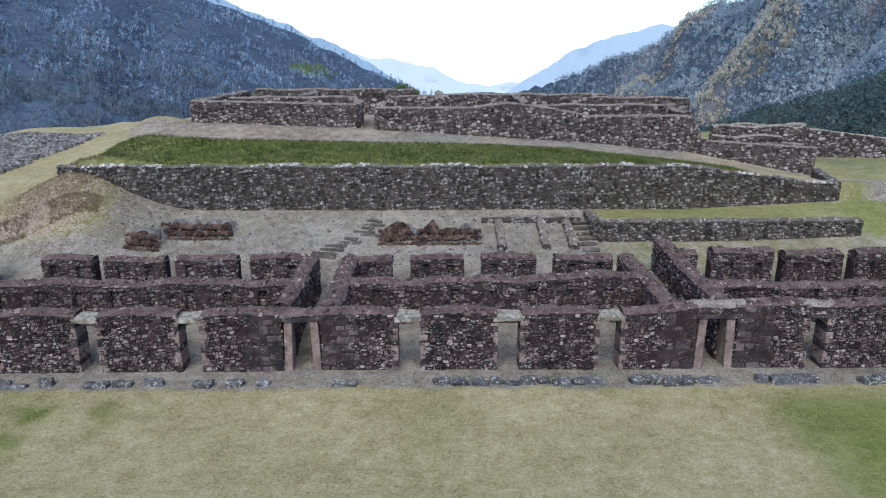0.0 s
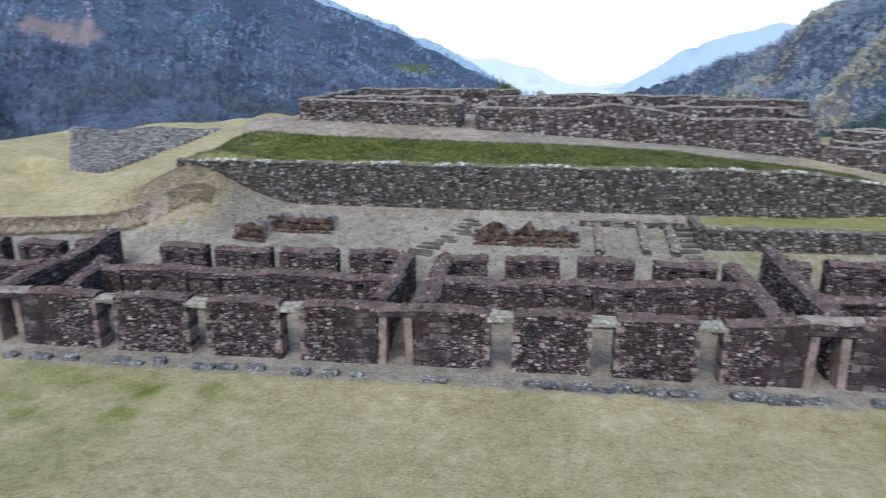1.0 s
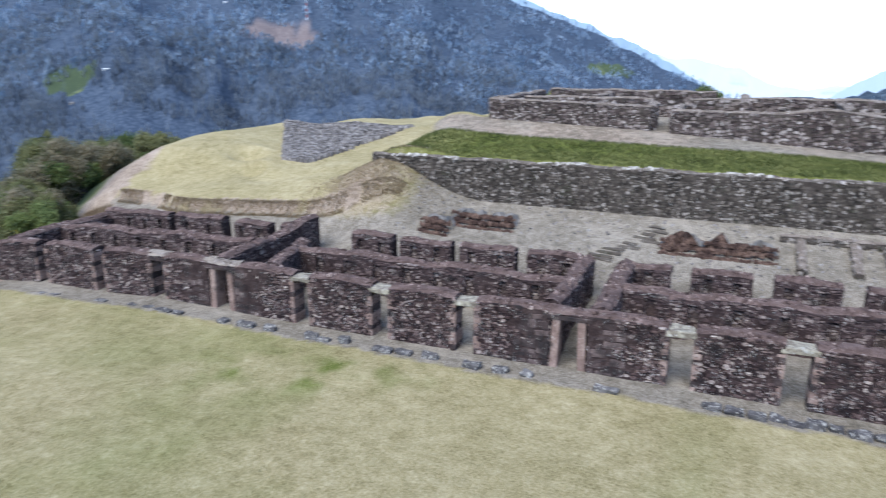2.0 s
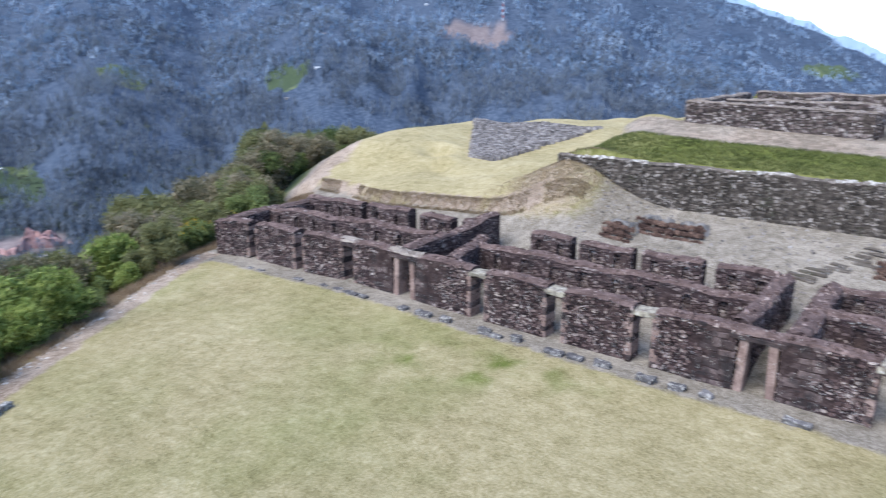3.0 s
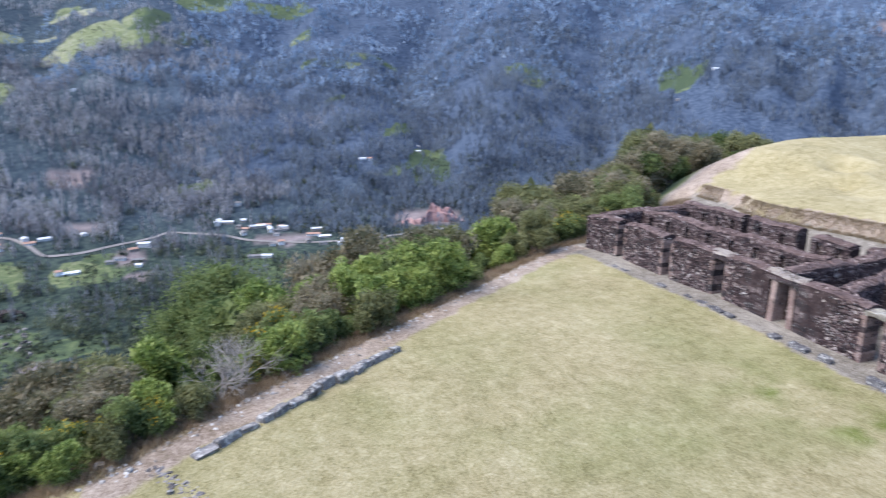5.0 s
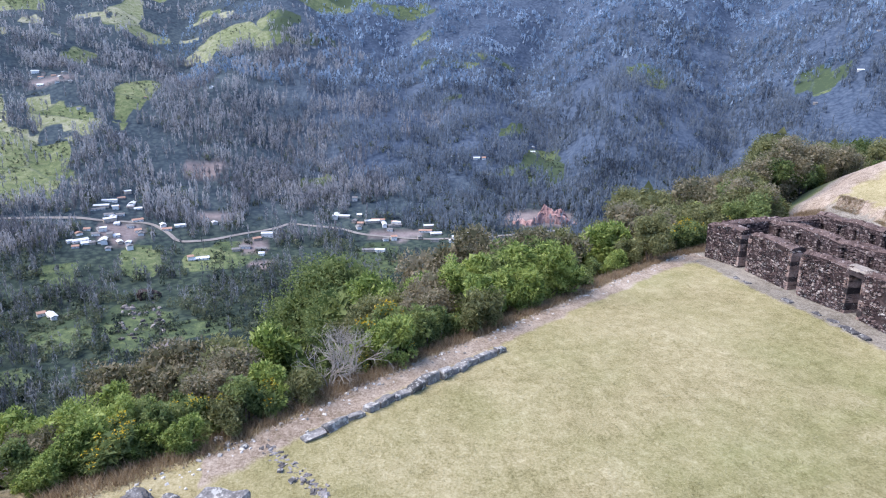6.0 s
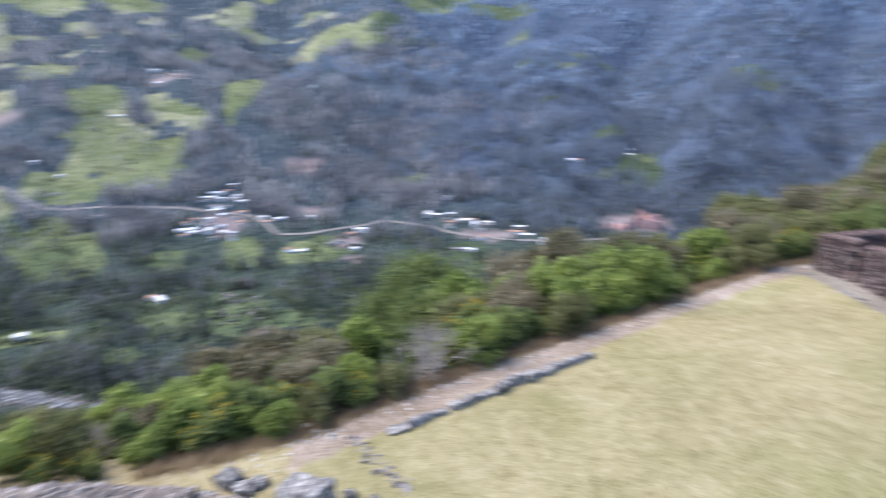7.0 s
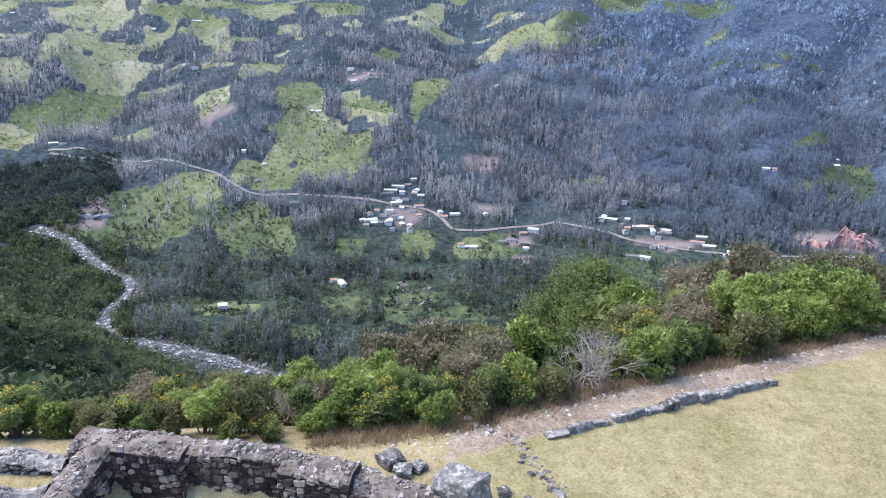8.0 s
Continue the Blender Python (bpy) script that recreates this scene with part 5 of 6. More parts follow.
bx = g.uniform(-52, -22.5, 12000)
by = 44.3 + 1.1 * np.sin(bx * 0.21) + 0.5 * np.sin(bx * 0.53 + 1) + g.uniform(-0.35, 0.75, 12000)
keep = (bx > np.interp(by, EDGE_Y, EDGE_X)) & (fbm(bx / 2.5, by / 2.5, 2, 64) > -0.6)
blades(bx[keep], by[keep], 59, 3, 0.15, 0.02, WITHERED, "lip_grass", "rough olive grass hanging over the cut edge of the hill", 0.6)
bx, by = -25.4 + 2.6 * g.normal(size=5000), 46.7 + 1.5 * g.normal(size=5000)
blades(bx, by, 60, 3, 0.14, 0.02, WITHERED, "mound_grass", "withered brown grass on the spoil mound", 0.7)


def scatter(n, az0, az1, r0, r1, seed, keep):
    """Random places by azimuth and distance, thinned by keep(x, y, z)."""
    g = np.random.default_rng(seed)
    az, u = g.uniform(az0, az1, n), g.random(n)
    r = r0 * (r1 / r0) ** u
    x, y = polar(az, r)
    z = land(x, y)
    ok = keep(x, y, z, g.random(n))
    return x[ok], y[ok], z[ok]


def tuft_trees(x, y, z, seed, height, width, tris, low=0.25, lean=0.6):
    """Many trees as one mesh: each a crown of loose leafy triangles round a tapering axis, with a trunk."""
    g = np.random.default_rng(seed)
    n = len(x)
    hgt = height * g.uniform(0.55, 1.35, n)
    rad = width * g.uniform(0.7, 1.3, n)
    t = g.uniform(low, 1.0, (n, tris))
    prof = np.sqrt(np.clip(1 - ((t - 0.55) / 0.52) ** 2, 0.03, 1))
    an, rr = g.uniform(0, 2 * math.pi, (n, tris)), np.sqrt(g.uniform(0.1, 1, (n, tris)))
    cx = x[:, None] + np.cos(an) * rr * prof * rad[:, None]
    cy = y[:, None] + np.sin(an) * rr * prof * rad[:, None]
    cz = z[:, None] + t * hgt[:, None]
    c = np.stack([cx, cy, cz], -1)[:, :, None, :]
    s = (rad * 2.1 / math.sqrt(tris))[:, None, None, None]
    v = c + g.normal(size=(n, tris, 3, 3)) * s * np.array([0.62, 0.62, lean])
    v = v.reshape(-1, 3)
    f = np.arange(len(v)).reshape(-1, 3)
    tw = (hgt * 0.012 + 0.08)[:, None]
    base = np.stack([x, y, z - 1], -1)
    tip = np.stack([x, y, z + hgt * 0.85], -1)
    tv = np.stack([base + np.concatenate([tw, 0 * tw, 0 * tw], 1), base + np.concatenate([-tw, tw, 0 * tw], 1), tip], 1)
    tv2 = np.stack([base + np.concatenate([0 * tw, -tw, 0 * tw], 1), base + np.concatenate([0 * tw, tw, 0 * tw], 1), tip], 1)
    tv = np.concatenate([tv, tv2]).reshape(-1, 3)
    tf = np.arange(len(tv)).reshape(-1, 3) + len(v)
    return np.concatenate([v, tv]), np.concatenate([f, tf]), np.concatenate([np.zeros(len(f), int), np.ones(len(tf), int)])


def far_cover(x, y, z):
    return cover(x, y, z)[1]


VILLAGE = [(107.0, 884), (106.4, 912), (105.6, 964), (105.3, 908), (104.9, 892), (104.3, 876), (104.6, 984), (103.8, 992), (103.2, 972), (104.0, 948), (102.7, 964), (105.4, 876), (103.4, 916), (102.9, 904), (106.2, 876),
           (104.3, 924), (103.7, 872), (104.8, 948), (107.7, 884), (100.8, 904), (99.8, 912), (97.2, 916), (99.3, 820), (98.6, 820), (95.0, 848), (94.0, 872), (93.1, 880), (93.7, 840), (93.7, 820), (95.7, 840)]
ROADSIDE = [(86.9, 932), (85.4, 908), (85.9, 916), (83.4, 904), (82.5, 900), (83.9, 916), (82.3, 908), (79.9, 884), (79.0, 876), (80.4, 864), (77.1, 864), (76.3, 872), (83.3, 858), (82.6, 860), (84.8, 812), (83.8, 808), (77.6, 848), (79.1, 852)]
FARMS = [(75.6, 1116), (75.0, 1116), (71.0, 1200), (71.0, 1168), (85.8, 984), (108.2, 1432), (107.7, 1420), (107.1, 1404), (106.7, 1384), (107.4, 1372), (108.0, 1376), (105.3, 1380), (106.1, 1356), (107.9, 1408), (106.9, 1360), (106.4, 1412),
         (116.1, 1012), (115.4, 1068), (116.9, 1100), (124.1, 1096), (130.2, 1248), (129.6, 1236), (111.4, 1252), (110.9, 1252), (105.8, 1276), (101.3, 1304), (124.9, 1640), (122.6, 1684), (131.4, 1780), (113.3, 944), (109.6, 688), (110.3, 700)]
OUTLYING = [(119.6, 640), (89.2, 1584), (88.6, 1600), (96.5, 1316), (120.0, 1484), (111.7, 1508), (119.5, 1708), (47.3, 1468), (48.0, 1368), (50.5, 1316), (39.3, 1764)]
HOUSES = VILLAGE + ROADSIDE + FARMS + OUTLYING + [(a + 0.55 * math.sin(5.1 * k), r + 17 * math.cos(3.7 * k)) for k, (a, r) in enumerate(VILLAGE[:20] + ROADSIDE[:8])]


def in_forest(x, y, z, u):
    fo, me_, ba, _ = far_cover(x, y, z)
    az, r = np.degrees(np.arctan2(-x, y)), np.hypot(x, y)
    clump = smooth(-0.6, 0.25, fbm(x / 45, y / 45, 3, 81))
    open_ = np.ones(np.shape(x), bool)
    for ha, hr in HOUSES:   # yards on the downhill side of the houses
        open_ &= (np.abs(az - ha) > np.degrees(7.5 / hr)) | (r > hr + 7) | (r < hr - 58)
    me_ = me_ * np.where(az < 92, 0.22, 1.0)   # the eastern clearings are half overgrown
    back = 1 + 12 / r
    clear = (line_gap(x, y, ROAD) > 6) & (line_gap(x * back, y * back, ROAD) > 8) & (line_gap(x, y, RIVER) > 10) & (line_gap(x * back, y * back, RIVER) > 10)
    return open_ & clear & (u < clump * (1 - 0.93 * np.minimum(1, 2.6 * me_)) * (1 - ba) * fo)


far_ok = lambda x, y, z, u: ((np.degrees(np.arctan2(-x, y)) < 126.5) | (np.hypot(x, y) > 1230)) & in_forest(x, y, z, u / (0.35 + 0.65 * smooth(650, 950, np.hypot(x, y))))
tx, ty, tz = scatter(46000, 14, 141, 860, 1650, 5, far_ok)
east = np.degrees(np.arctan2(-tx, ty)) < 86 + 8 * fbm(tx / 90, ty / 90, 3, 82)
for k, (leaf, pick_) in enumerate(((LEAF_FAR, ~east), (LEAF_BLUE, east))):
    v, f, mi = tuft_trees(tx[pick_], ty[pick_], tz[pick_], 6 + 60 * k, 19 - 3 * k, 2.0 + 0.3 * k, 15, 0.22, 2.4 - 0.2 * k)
    tagged(new("far_trees", mesh("far_trees", v, f, [leaf, M_TRUNK], False, mi)), "tall %s eucalyptus wood on the far valley side" % ("haze-blue" if k else "grey-green"), "trees", kind="stuff")
tx, ty, tz = scatter(11500, 40, 141, 470, 860, 7, far_ok)
v, f, mi = tuft_trees(tx, ty, tz, 8, 18, 2.1, 28, 0.2, 1.9)
tagged(new("gum_trees", mesh("gum_trees", v, f, [LEAF_GUM, M_TRUNK], False, mi)), "slender grey-green gum trees on the valley floor", "trees", kind="stuff")
tx, ty, tz = scatter(12500, 50, 141, 470, 1250, 45, lambda x, y, z, u: in_forest(x, y, z, u * 1.25 / (0.25 + smooth(1150, 800, np.hypot(x, y)))))
v, f, mi = tuft_trees(tx, ty, tz, 46, 9.0, 3.8, 28, 0.05, 0.8)
LEAF_VALLEY = leaf_material("valley_leaves", (0.022, 0.036, 0.028), (0.070, 0.092, 0.060), (0.165, 0.19, 0.115), patch=0.02, contrast=2.0)
tagged(new("valley_trees", mesh("valley_trees", v, f, [LEAF_VALLEY, M_TRUNK], False, mi)), "rounded green and grey trees along the valley floor", "trees", kind="stuff")
tx, ty, tz = scatter(1900, 126, 138, 950, 1190, 47, lambda x, y, z, u: (u < 1 - 0.95 * far_cover(x, y, z)[1]) & (line_gap(x, y, ROAD) > 7) & (line_gap(x, y, TRACK) > 7) & (line_gap(x, y, RIVER) > 18))
v, f, mi = tuft_trees(tx, ty, tz, 48, 9.0, 4.2, 30, 0.05, 0.8)
tagged(new("dark_wood", mesh("dark_wood", v, f, [LEAF_DARK, M_BARK], False, mi)), "dense dark green wood between the road and the river", "trees", kind="stuff")
in_field = lambda x, y, z, u: (far_cover(x, y, z)[1] > 0.35) & (u < 0.12 + 0.9 * smooth(0.05, 0.5, fbm(x / 26, y / 26, 3, 84))) & (line_gap(x, y, ROAD) > 6)
tx, ty, tz = scatter(60000, 60, 137, 520, 1900, 49, in_field)
v, f, mi = tuft_trees(tx, ty, tz, 50, 2.6, 1.9, 14, 0.02, 0.6)
tagged(new("field_bushes", mesh("field_bushes", v, f, [LEAF_VALLEY, M_BARK], False, mi)), "scattered low bushes in the valley meadows", "scrub", kind="stuff")
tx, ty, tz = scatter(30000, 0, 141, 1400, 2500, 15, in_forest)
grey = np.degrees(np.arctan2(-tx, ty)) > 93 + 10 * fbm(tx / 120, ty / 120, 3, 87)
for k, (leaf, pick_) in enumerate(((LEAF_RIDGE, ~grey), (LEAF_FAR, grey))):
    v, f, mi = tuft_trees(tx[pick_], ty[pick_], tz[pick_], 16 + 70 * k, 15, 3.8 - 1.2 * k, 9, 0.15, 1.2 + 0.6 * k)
    tagged(new("ridge_trees", mesh("ridge_trees", v, f, [leaf, M_TRUNK], False, mi)), "distant %s woods on the mountain flank" % ("grey" if k else "haze-blue"), "trees", kind="stuff")
tx, ty, tz = scatter(26000, -37, 2, 850, 2300, 17, lambda x, y, z, u: (u < 0.95) & (z > -170))
# trees along the spur crests get a warm colour in place of sunlight
on_crest = np.minimum(line_gap(tx, ty, SPUR_1), line_gap(tx, ty, SPUR_2) * 1.1) + 45 * fbm(tx / 60, ty / 60, 3, 79) + 30 * vnoise(tx / 12, ty / 12, 83)
sunlit = on_crest < 62
# pale blue leaves: the haze over the eastern mountain, painted into the colour
LEAF_EAST = leaf_material("hazed_mountain_leaves", (0.150, 0.210, 0.265), (0.285, 0.365, 0.425), (0.46, 0.52, 0.55), patch=0.012, contrast=1.8, vary=0.4)
LEAF_WARM = leaf_material("sunlit_ridge_leaves", (0.25, 0.235, 0.175), (0.44, 0.40, 0.30), (0.64, 0.585, 0.45), patch=0.02, contrast=1.6)
for k, (leaf, pick_) in enumerate(((LEAF_EAST, ~sunlit), (LEAF_WARM, sunlit))):
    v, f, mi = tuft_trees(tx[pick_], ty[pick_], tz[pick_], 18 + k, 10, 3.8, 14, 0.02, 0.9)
    tagged(new("mountain_trees", mesh("mountain_trees", v, f, [leaf, M_TRUNK], False, mi)), "%s woods on the flank of the eastern mountain" % ("pale sun-tinted" if k else "haze-blue"), "trees", kind="stuff")
tx, ty, tz = scatter(4200, 126.5, 146, 560, 1010, 29, lambda x, y, z, u: (line_gap(x, y, RIVER) > 9) & (u < 0.95 - 0.9 * far_cover(x, y, z)[1]))
v, f, mi = tuft_trees(tx, ty, tz, 30, 9, 4.4, 30, 0.03, 0.9)
tagged(new("spur_trees", mesh("spur_trees", v, f, [LEAF_SLOPE, M_BARK], False, mi)), "dark green woods on the spur beside the river", "trees", kind="stuff")
on_slope = lambda x, y, z, u: (np.interp(y, EDGE_Y, EDGE_X) - x > 15) & (u < 0.95) & (z > FLOOR_Z + 3)
tx, ty, tz = scatter(1500, 35, 142, 48, 170, 25, on_slope)
v, f, mi = tuft_trees(tx, ty, tz, 26, 2.8, 1.7, 80, 0.03, 0.7)
tagged(new("slope_scrub", mesh("slope_scrub", v, f, [LEAF_SLOPE, M_BARK], False, mi)), "dense green scrub on the steep slope below", "scrub", kind="stuff")
tx, ty, tz = scatter(5200, 104, 143, 140, 360, 51, lambda x, y, z, u: on_slope(x, y, z, u) & (line_gap(x, y, RIVER) > 11))
v, f, mi = tuft_trees(tx, ty, tz, 52, 2.8, 1.9, 50, 0.03, 0.7)
tagged(new("slope_thicket", mesh("slope_thicket", v, f, [LEAF_SLOPE, M_BARK], False, mi)), "thick low scrub on the slope above the river", "scrub", kind="stuff")
tx, ty, tz = scatter(10500, 35, 146, 170, 760, 27, lambda x, y, z, u: on_slope(x, y, z, u) & (line_gap(x, y, RIVER) > 11))
v, f, mi = tuft_trees(tx, ty, tz, 28, 4.2, 3.0, 32, 0.03, 0.8)
tagged(new("valley_scrub", mesh("valley_scrub", v, f, [LEAF_SLOPE, M_BARK], False, mi)), "dark green scrub and low trees above the river", "scrub", kind="stuff")
tx, ty, tz = scatter(4200, -38, -18, 300, 800, 35, lambda x, y, z, u: (u < 0.9) & (z > -70))
v, f, mi = tuft_trees(tx, ty, tz, 36, 7, 3.4, 56, 0.05, 0.7)
LEAF_HILL = leaf_material("hill_leaves", (0.022, 0.044, 0.050), (0.060, 0.098, 0.100), (0.135, 0.18, 0.155), patch=0.03, contrast=1.6)
tagged(new("hill_trees", mesh("hill_trees", v, f, [LEAF_HILL, M_BARK], False, mi)), "green woodland on the eastern hills", "trees", kind="stuff")

# ---- village, road, river ----
M_WALL_W = material("house_wall", [(0.3, (0.50, 0.47, 0.43)), (0.7, (0.80, 0.77, 0.71))], 0.3, 2, island=0.3, bump=0)
M_WALL_T = material("adobe_wall", [(0.3, (0.24, 0.19, 0.15)), (0.7, (0.46, 0.39, 0.32))], 0.3, 2, island=0.3, bump=0)
M_ROOF_W = material("pale_roof", [(0.3, (0.50, 0.52, 0.53)), (0.7, (0.78, 0.80, 0.81))], 0.3, 2, island=0.3, bump=0, rough=0.5)
M_ROOF_R = material("rust_roof", [(0.3, (0.30, 0.17, 0.12)), (0.7, (0.46, 0.30, 0.22))], 0.3, 2, island=0.3, bump=0)
M_ROOF_G = material("weathered_roof", [(0.3, (0.13, 0.125, 0.12)), (0.7, (0.26, 0.25, 0.24))], 0.3, 2, island=0.3, bump=0)
M_ROAD = material("dirt_road", [(0.3, (0.155, 0.14, 0.124)), (0.7, (0.275, 0.255, 0.23))], 0.05, 0.6, island=0, bump=0)
M_WATER = material("white_water", [(0.46, (0.030, 0.038, 0.042)), (0.58, (0.085, 0.098, 0.105)), (0.65, (0.50, 0.52, 0.54))], 0.16, 0.55, island=0, bump=0.2, rough=0.6, spec=0.2)
def house(i, az, r):
    g = random.Random(i)
    x, y = polar(az, r)
    w, d, h = g.choice((6, 7, 8, 9, 11, 13, 18) if i < 30 or i > 47 else (8, 10, 12, 15, 19)) * g.uniform(0.85, 1.15), g.uniform(5.0, 7.5), g.choice((2.6, 3.0, 3.4, 5.4))
    z = min(on_land(x + a, y + b) for a in (-4, 4) for b in (-4, 4))
    rust = i % 6 == 1 or i in (22, 31, 35)
    ob = empty("house", (x, y, z), ("tan village house with a rust-brown roof" if rust else "small pale village house with a light metal roof"), "house", "village houses in the valley", turn=az + g.choice((0, 0, 0, 90)) + g.uniform(-16, 16))
    bm = bmesh.new()
    bmesh.ops.create_cube(bm, size=1, matrix=Matrix.Translation((0, 0, h / 2 - 1)) @ Matrix.Diagonal((w, d, h + 2, 1)))
    wall = part("wall", from_bm("wall", bm, M_WALL_T if g.random() < 0.4 else M_WALL_W), ob)
    for q in range(max(1, int(w / 4))):   # dark windows along the downhill front
        bm = bmesh.new()
        bmesh.ops.create_cube(bm, size=1, matrix=Matrix.Translation(((q + 0.5) * w / max(1, int(w / 4)) - w / 2, -d / 2, 1.5)) @ Matrix.Diagonal((1.1, 0.12, 1.2, 1)))
        part("window", from_bm("window", bm, M_ROOF_G), wall, "dark window")
    e, rise = 0.5, d * 0.22
    bm = bmesh.new()
    rows = []
    for s in (-1, 1):
        rows.append([bm.verts.new((s * (w / 2 + e), q, zz)) for q, zz in ((-d / 2 - e, h), (0, h + rise), (d / 2 + e, h), (d / 2 + e, h + 0.25), (0, h + rise + 0.25), (-d / 2 - e, h + 0.25))])
    for k in range(6):
        bm.faces.new((rows[0][k], rows[0][(k + 1) % 6], rows[1][(k + 1) % 6], rows[1][k]))
    bm.faces.new(rows[0][::-1])
    bm.faces.new(rows[1])
    part("roof", from_bm("roof", bm, M_ROOF_R if rust else M_ROOF_G if i % 5 in (2, 4) else M_ROOF_W), ob)


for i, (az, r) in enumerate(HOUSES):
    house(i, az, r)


def ribbon(name, line, width, lift, mat, label, category, ragged=0.0):
    """A strip along a line of (azimuth, distance) laid on the land."""
    pts = np.array([polar(a, r) for a, r in line])
    t = np.arange(len(pts))
    q = np.linspace(0, len(pts) - 1, len(pts) * 12)
    px, py = np.interp(q, t, pts[:, 0]), np.interp(q, t, pts[:, 1])
    k = np.ones(9) / 9
    px[4:-4], py[4:-4] = np.convolve(px, k, "valid"), np.convolve(py, k, "valid")
    dx, dy = np.gradient(px), np.gradient(py)
    ln = np.hypot(dx, dy)
    wd = width * (1 + ragged * fbm(q * 1.3, q * 0, 3, 91))
    vs = []
    cols = 5
    for j in range(cols):
        o = (j / (cols - 1) - 0.5) * wd
        X, Y = px - dy / ln * o, py + dx / ln * o
        vs.append(np.stack([X, Y, np.maximum(land(X, Y), land(px, py) - 1.0) + lift], -1))
    v = np.stack(vs, 1)
    ids = np.arange(len(q) * cols).reshape(len(q), cols)
    f = np.stack([ids[:-1, :-1], ids[1:, :-1], ids[1:, 1:], ids[:-1, 1:]], -1).reshape(-1, 4)
    return tagged(new(name, mesh(name, v.reshape(-1, 3), f, mat, True)), label, category, kind="structure")


ribbon("road", ROAD, 5.0, 0.7, M_ROAD, "pale dirt road winding along the valley", "road", 0.2)
ribbon("farm_track", TRACK, 4.5, 0.7, M_ROAD, "narrow dirt track above the river", "road", 0.2)
ribbon("river", RIVER, 11, 1.0, M_WATER, "white mountain river rushing over boulders", "river", 0.6)


def cut_bank(name, az0, az1, r, high, mat, label, seed):
    """A steep raw face dug or washed out of the far slope."""
    A, S = np.meshgrid(np.linspace(az0, az1, 70), np.linspace(0, 1, 16), indexing="ij")
    edge = np.clip(4.5 * np.minimum((A - az0), (az1 - A)) / (az1 - az0), 0, 1) * (0.75 + 0.3 * fbm(A * 0.8, A * 0, 2, seed))
    rr = r + 7 * fbm(A * 1.1, A * 0, 3, seed + 1) + high * (0.75 * S + 0.25 * fbm(A * 3, S * 5, 3, seed + 2))
    x, y = polar(A, rr)
    z = land(x, y) + high * edge * np.sin(np.pi * S ** 0.6) * (0.85 + 0.22 * fbm(A * 4, S * 3, 3, seed + 3)) - 0.6
    ids = np.arange(70 * 16).reshape(70, 16)
    f = np.stack([ids[:-1, :-1], ids[:-1, 1:], ids[1:, 1:], ids[1:, :-1]], -1).reshape(-1, 4)
    return tagged(new(name, mesh(name, np.stack([x, y, z], -1).reshape(-1, 3), f, mat)), label, "earth bank", kind="structure")


M_RED = material("red_earth", [(0.32, (0.15, 0.08, 0.07)), (0.5, (0.31, 0.185, 0.165)), (0.68, (0.44, 0.30, 0.275))], 0.12, 0.8, island=0, bump=0.6, reach=0.6)
M_SCREE = material("grey_scree", [(0.34, (0.10, 0.10, 0.11)), (0.5, (0.22, 0.215, 0.22)), (0.68, (0.42, 0.41, 0.41))], 0.10, 0.8, island=0, bump=0.6, reach=0.6)
cut_bank("red_cut_1", 67.0, 72.6, 912, 13, M_RED, "raw pinkish red road cut above the valley road", 201)
cut_bank("red_cut_2", 67.8, 70.4, 928, 20, M_RED, "raw pinkish red road cut above the valley road", 202)
cut_bank("scree_face", 126.6, 129.8, 948, 9, M_SCREE, "grey landslip face above the river bend", 203)


def mast(az, r, high):
    """A slender lattice radio mast in red and white bays."""
    x, y = polar(az, r)
    ob = empty("radio_mast", (x, y, on_land(x, y)), "red and white lattice radio mast on the mountain side", "mast")
    bays = 7
    for k in range(bays):
        z0, z1 = high * k / bays, high * (k + 1) / bays
        w0, w1 = 2.2 - 1.6 * k / bays, 2.2 - 1.6 * (k + 1) / bays
        feet = [(math.cos(a), math.sin(a)) for a in (0.3, 2.4, 4.5)]
        chunks = []
        for q in range(3):
            (ax, ay), (bx_, by_) = feet[q], feet[(q + 1) % 3]
            chunks += [tube((ax * w0, ay * w0, z0), (ax * w1, ay * w1, z1), 0.4, 0.36, 4), tube((ax * w0, ay * w0, z0), (bx_ * w1, by_ * w1, z1), 0.22, 0.22, 4)]
        v, f = joined(chunks)
        part("lattice_bay", mesh("lattice_bay", v, f, M_MAST_RED if k % 2 else M_ROOF_W), ob, "red painted bay" if k % 2 else "white painted bay")


M_MAST_RED = material("red_mast_paint", [(0.3, (0.35, 0.09, 0.06)), (0.7, (0.48, 0.15, 0.11))], 0.3, 2, island=0, bump=0, rough=0.5)
mast(33.3, 1668, 44)

# ---- kerbs, blocks and rocks on the plaza ----
def kerb_stone(x0, x1, y, seed, high=0.28, deep=0.42):
    me_ = block("kerb_stone", (max(x1 - x0, 0.3), deep, high), M_KERB, seed, 0.06, 0.07)
    ob = tagged(new("kerb_stone", me_), "dark grey hewn block with pale lichen before the palace", "stone block", "kerb stones before the palace")
    ob.matrix_world = pose((x0 + x1) / 2, y, float(floor_z(x0)) - 0.05, 0, 0, random.Random(seed).uniform(-5, 5))


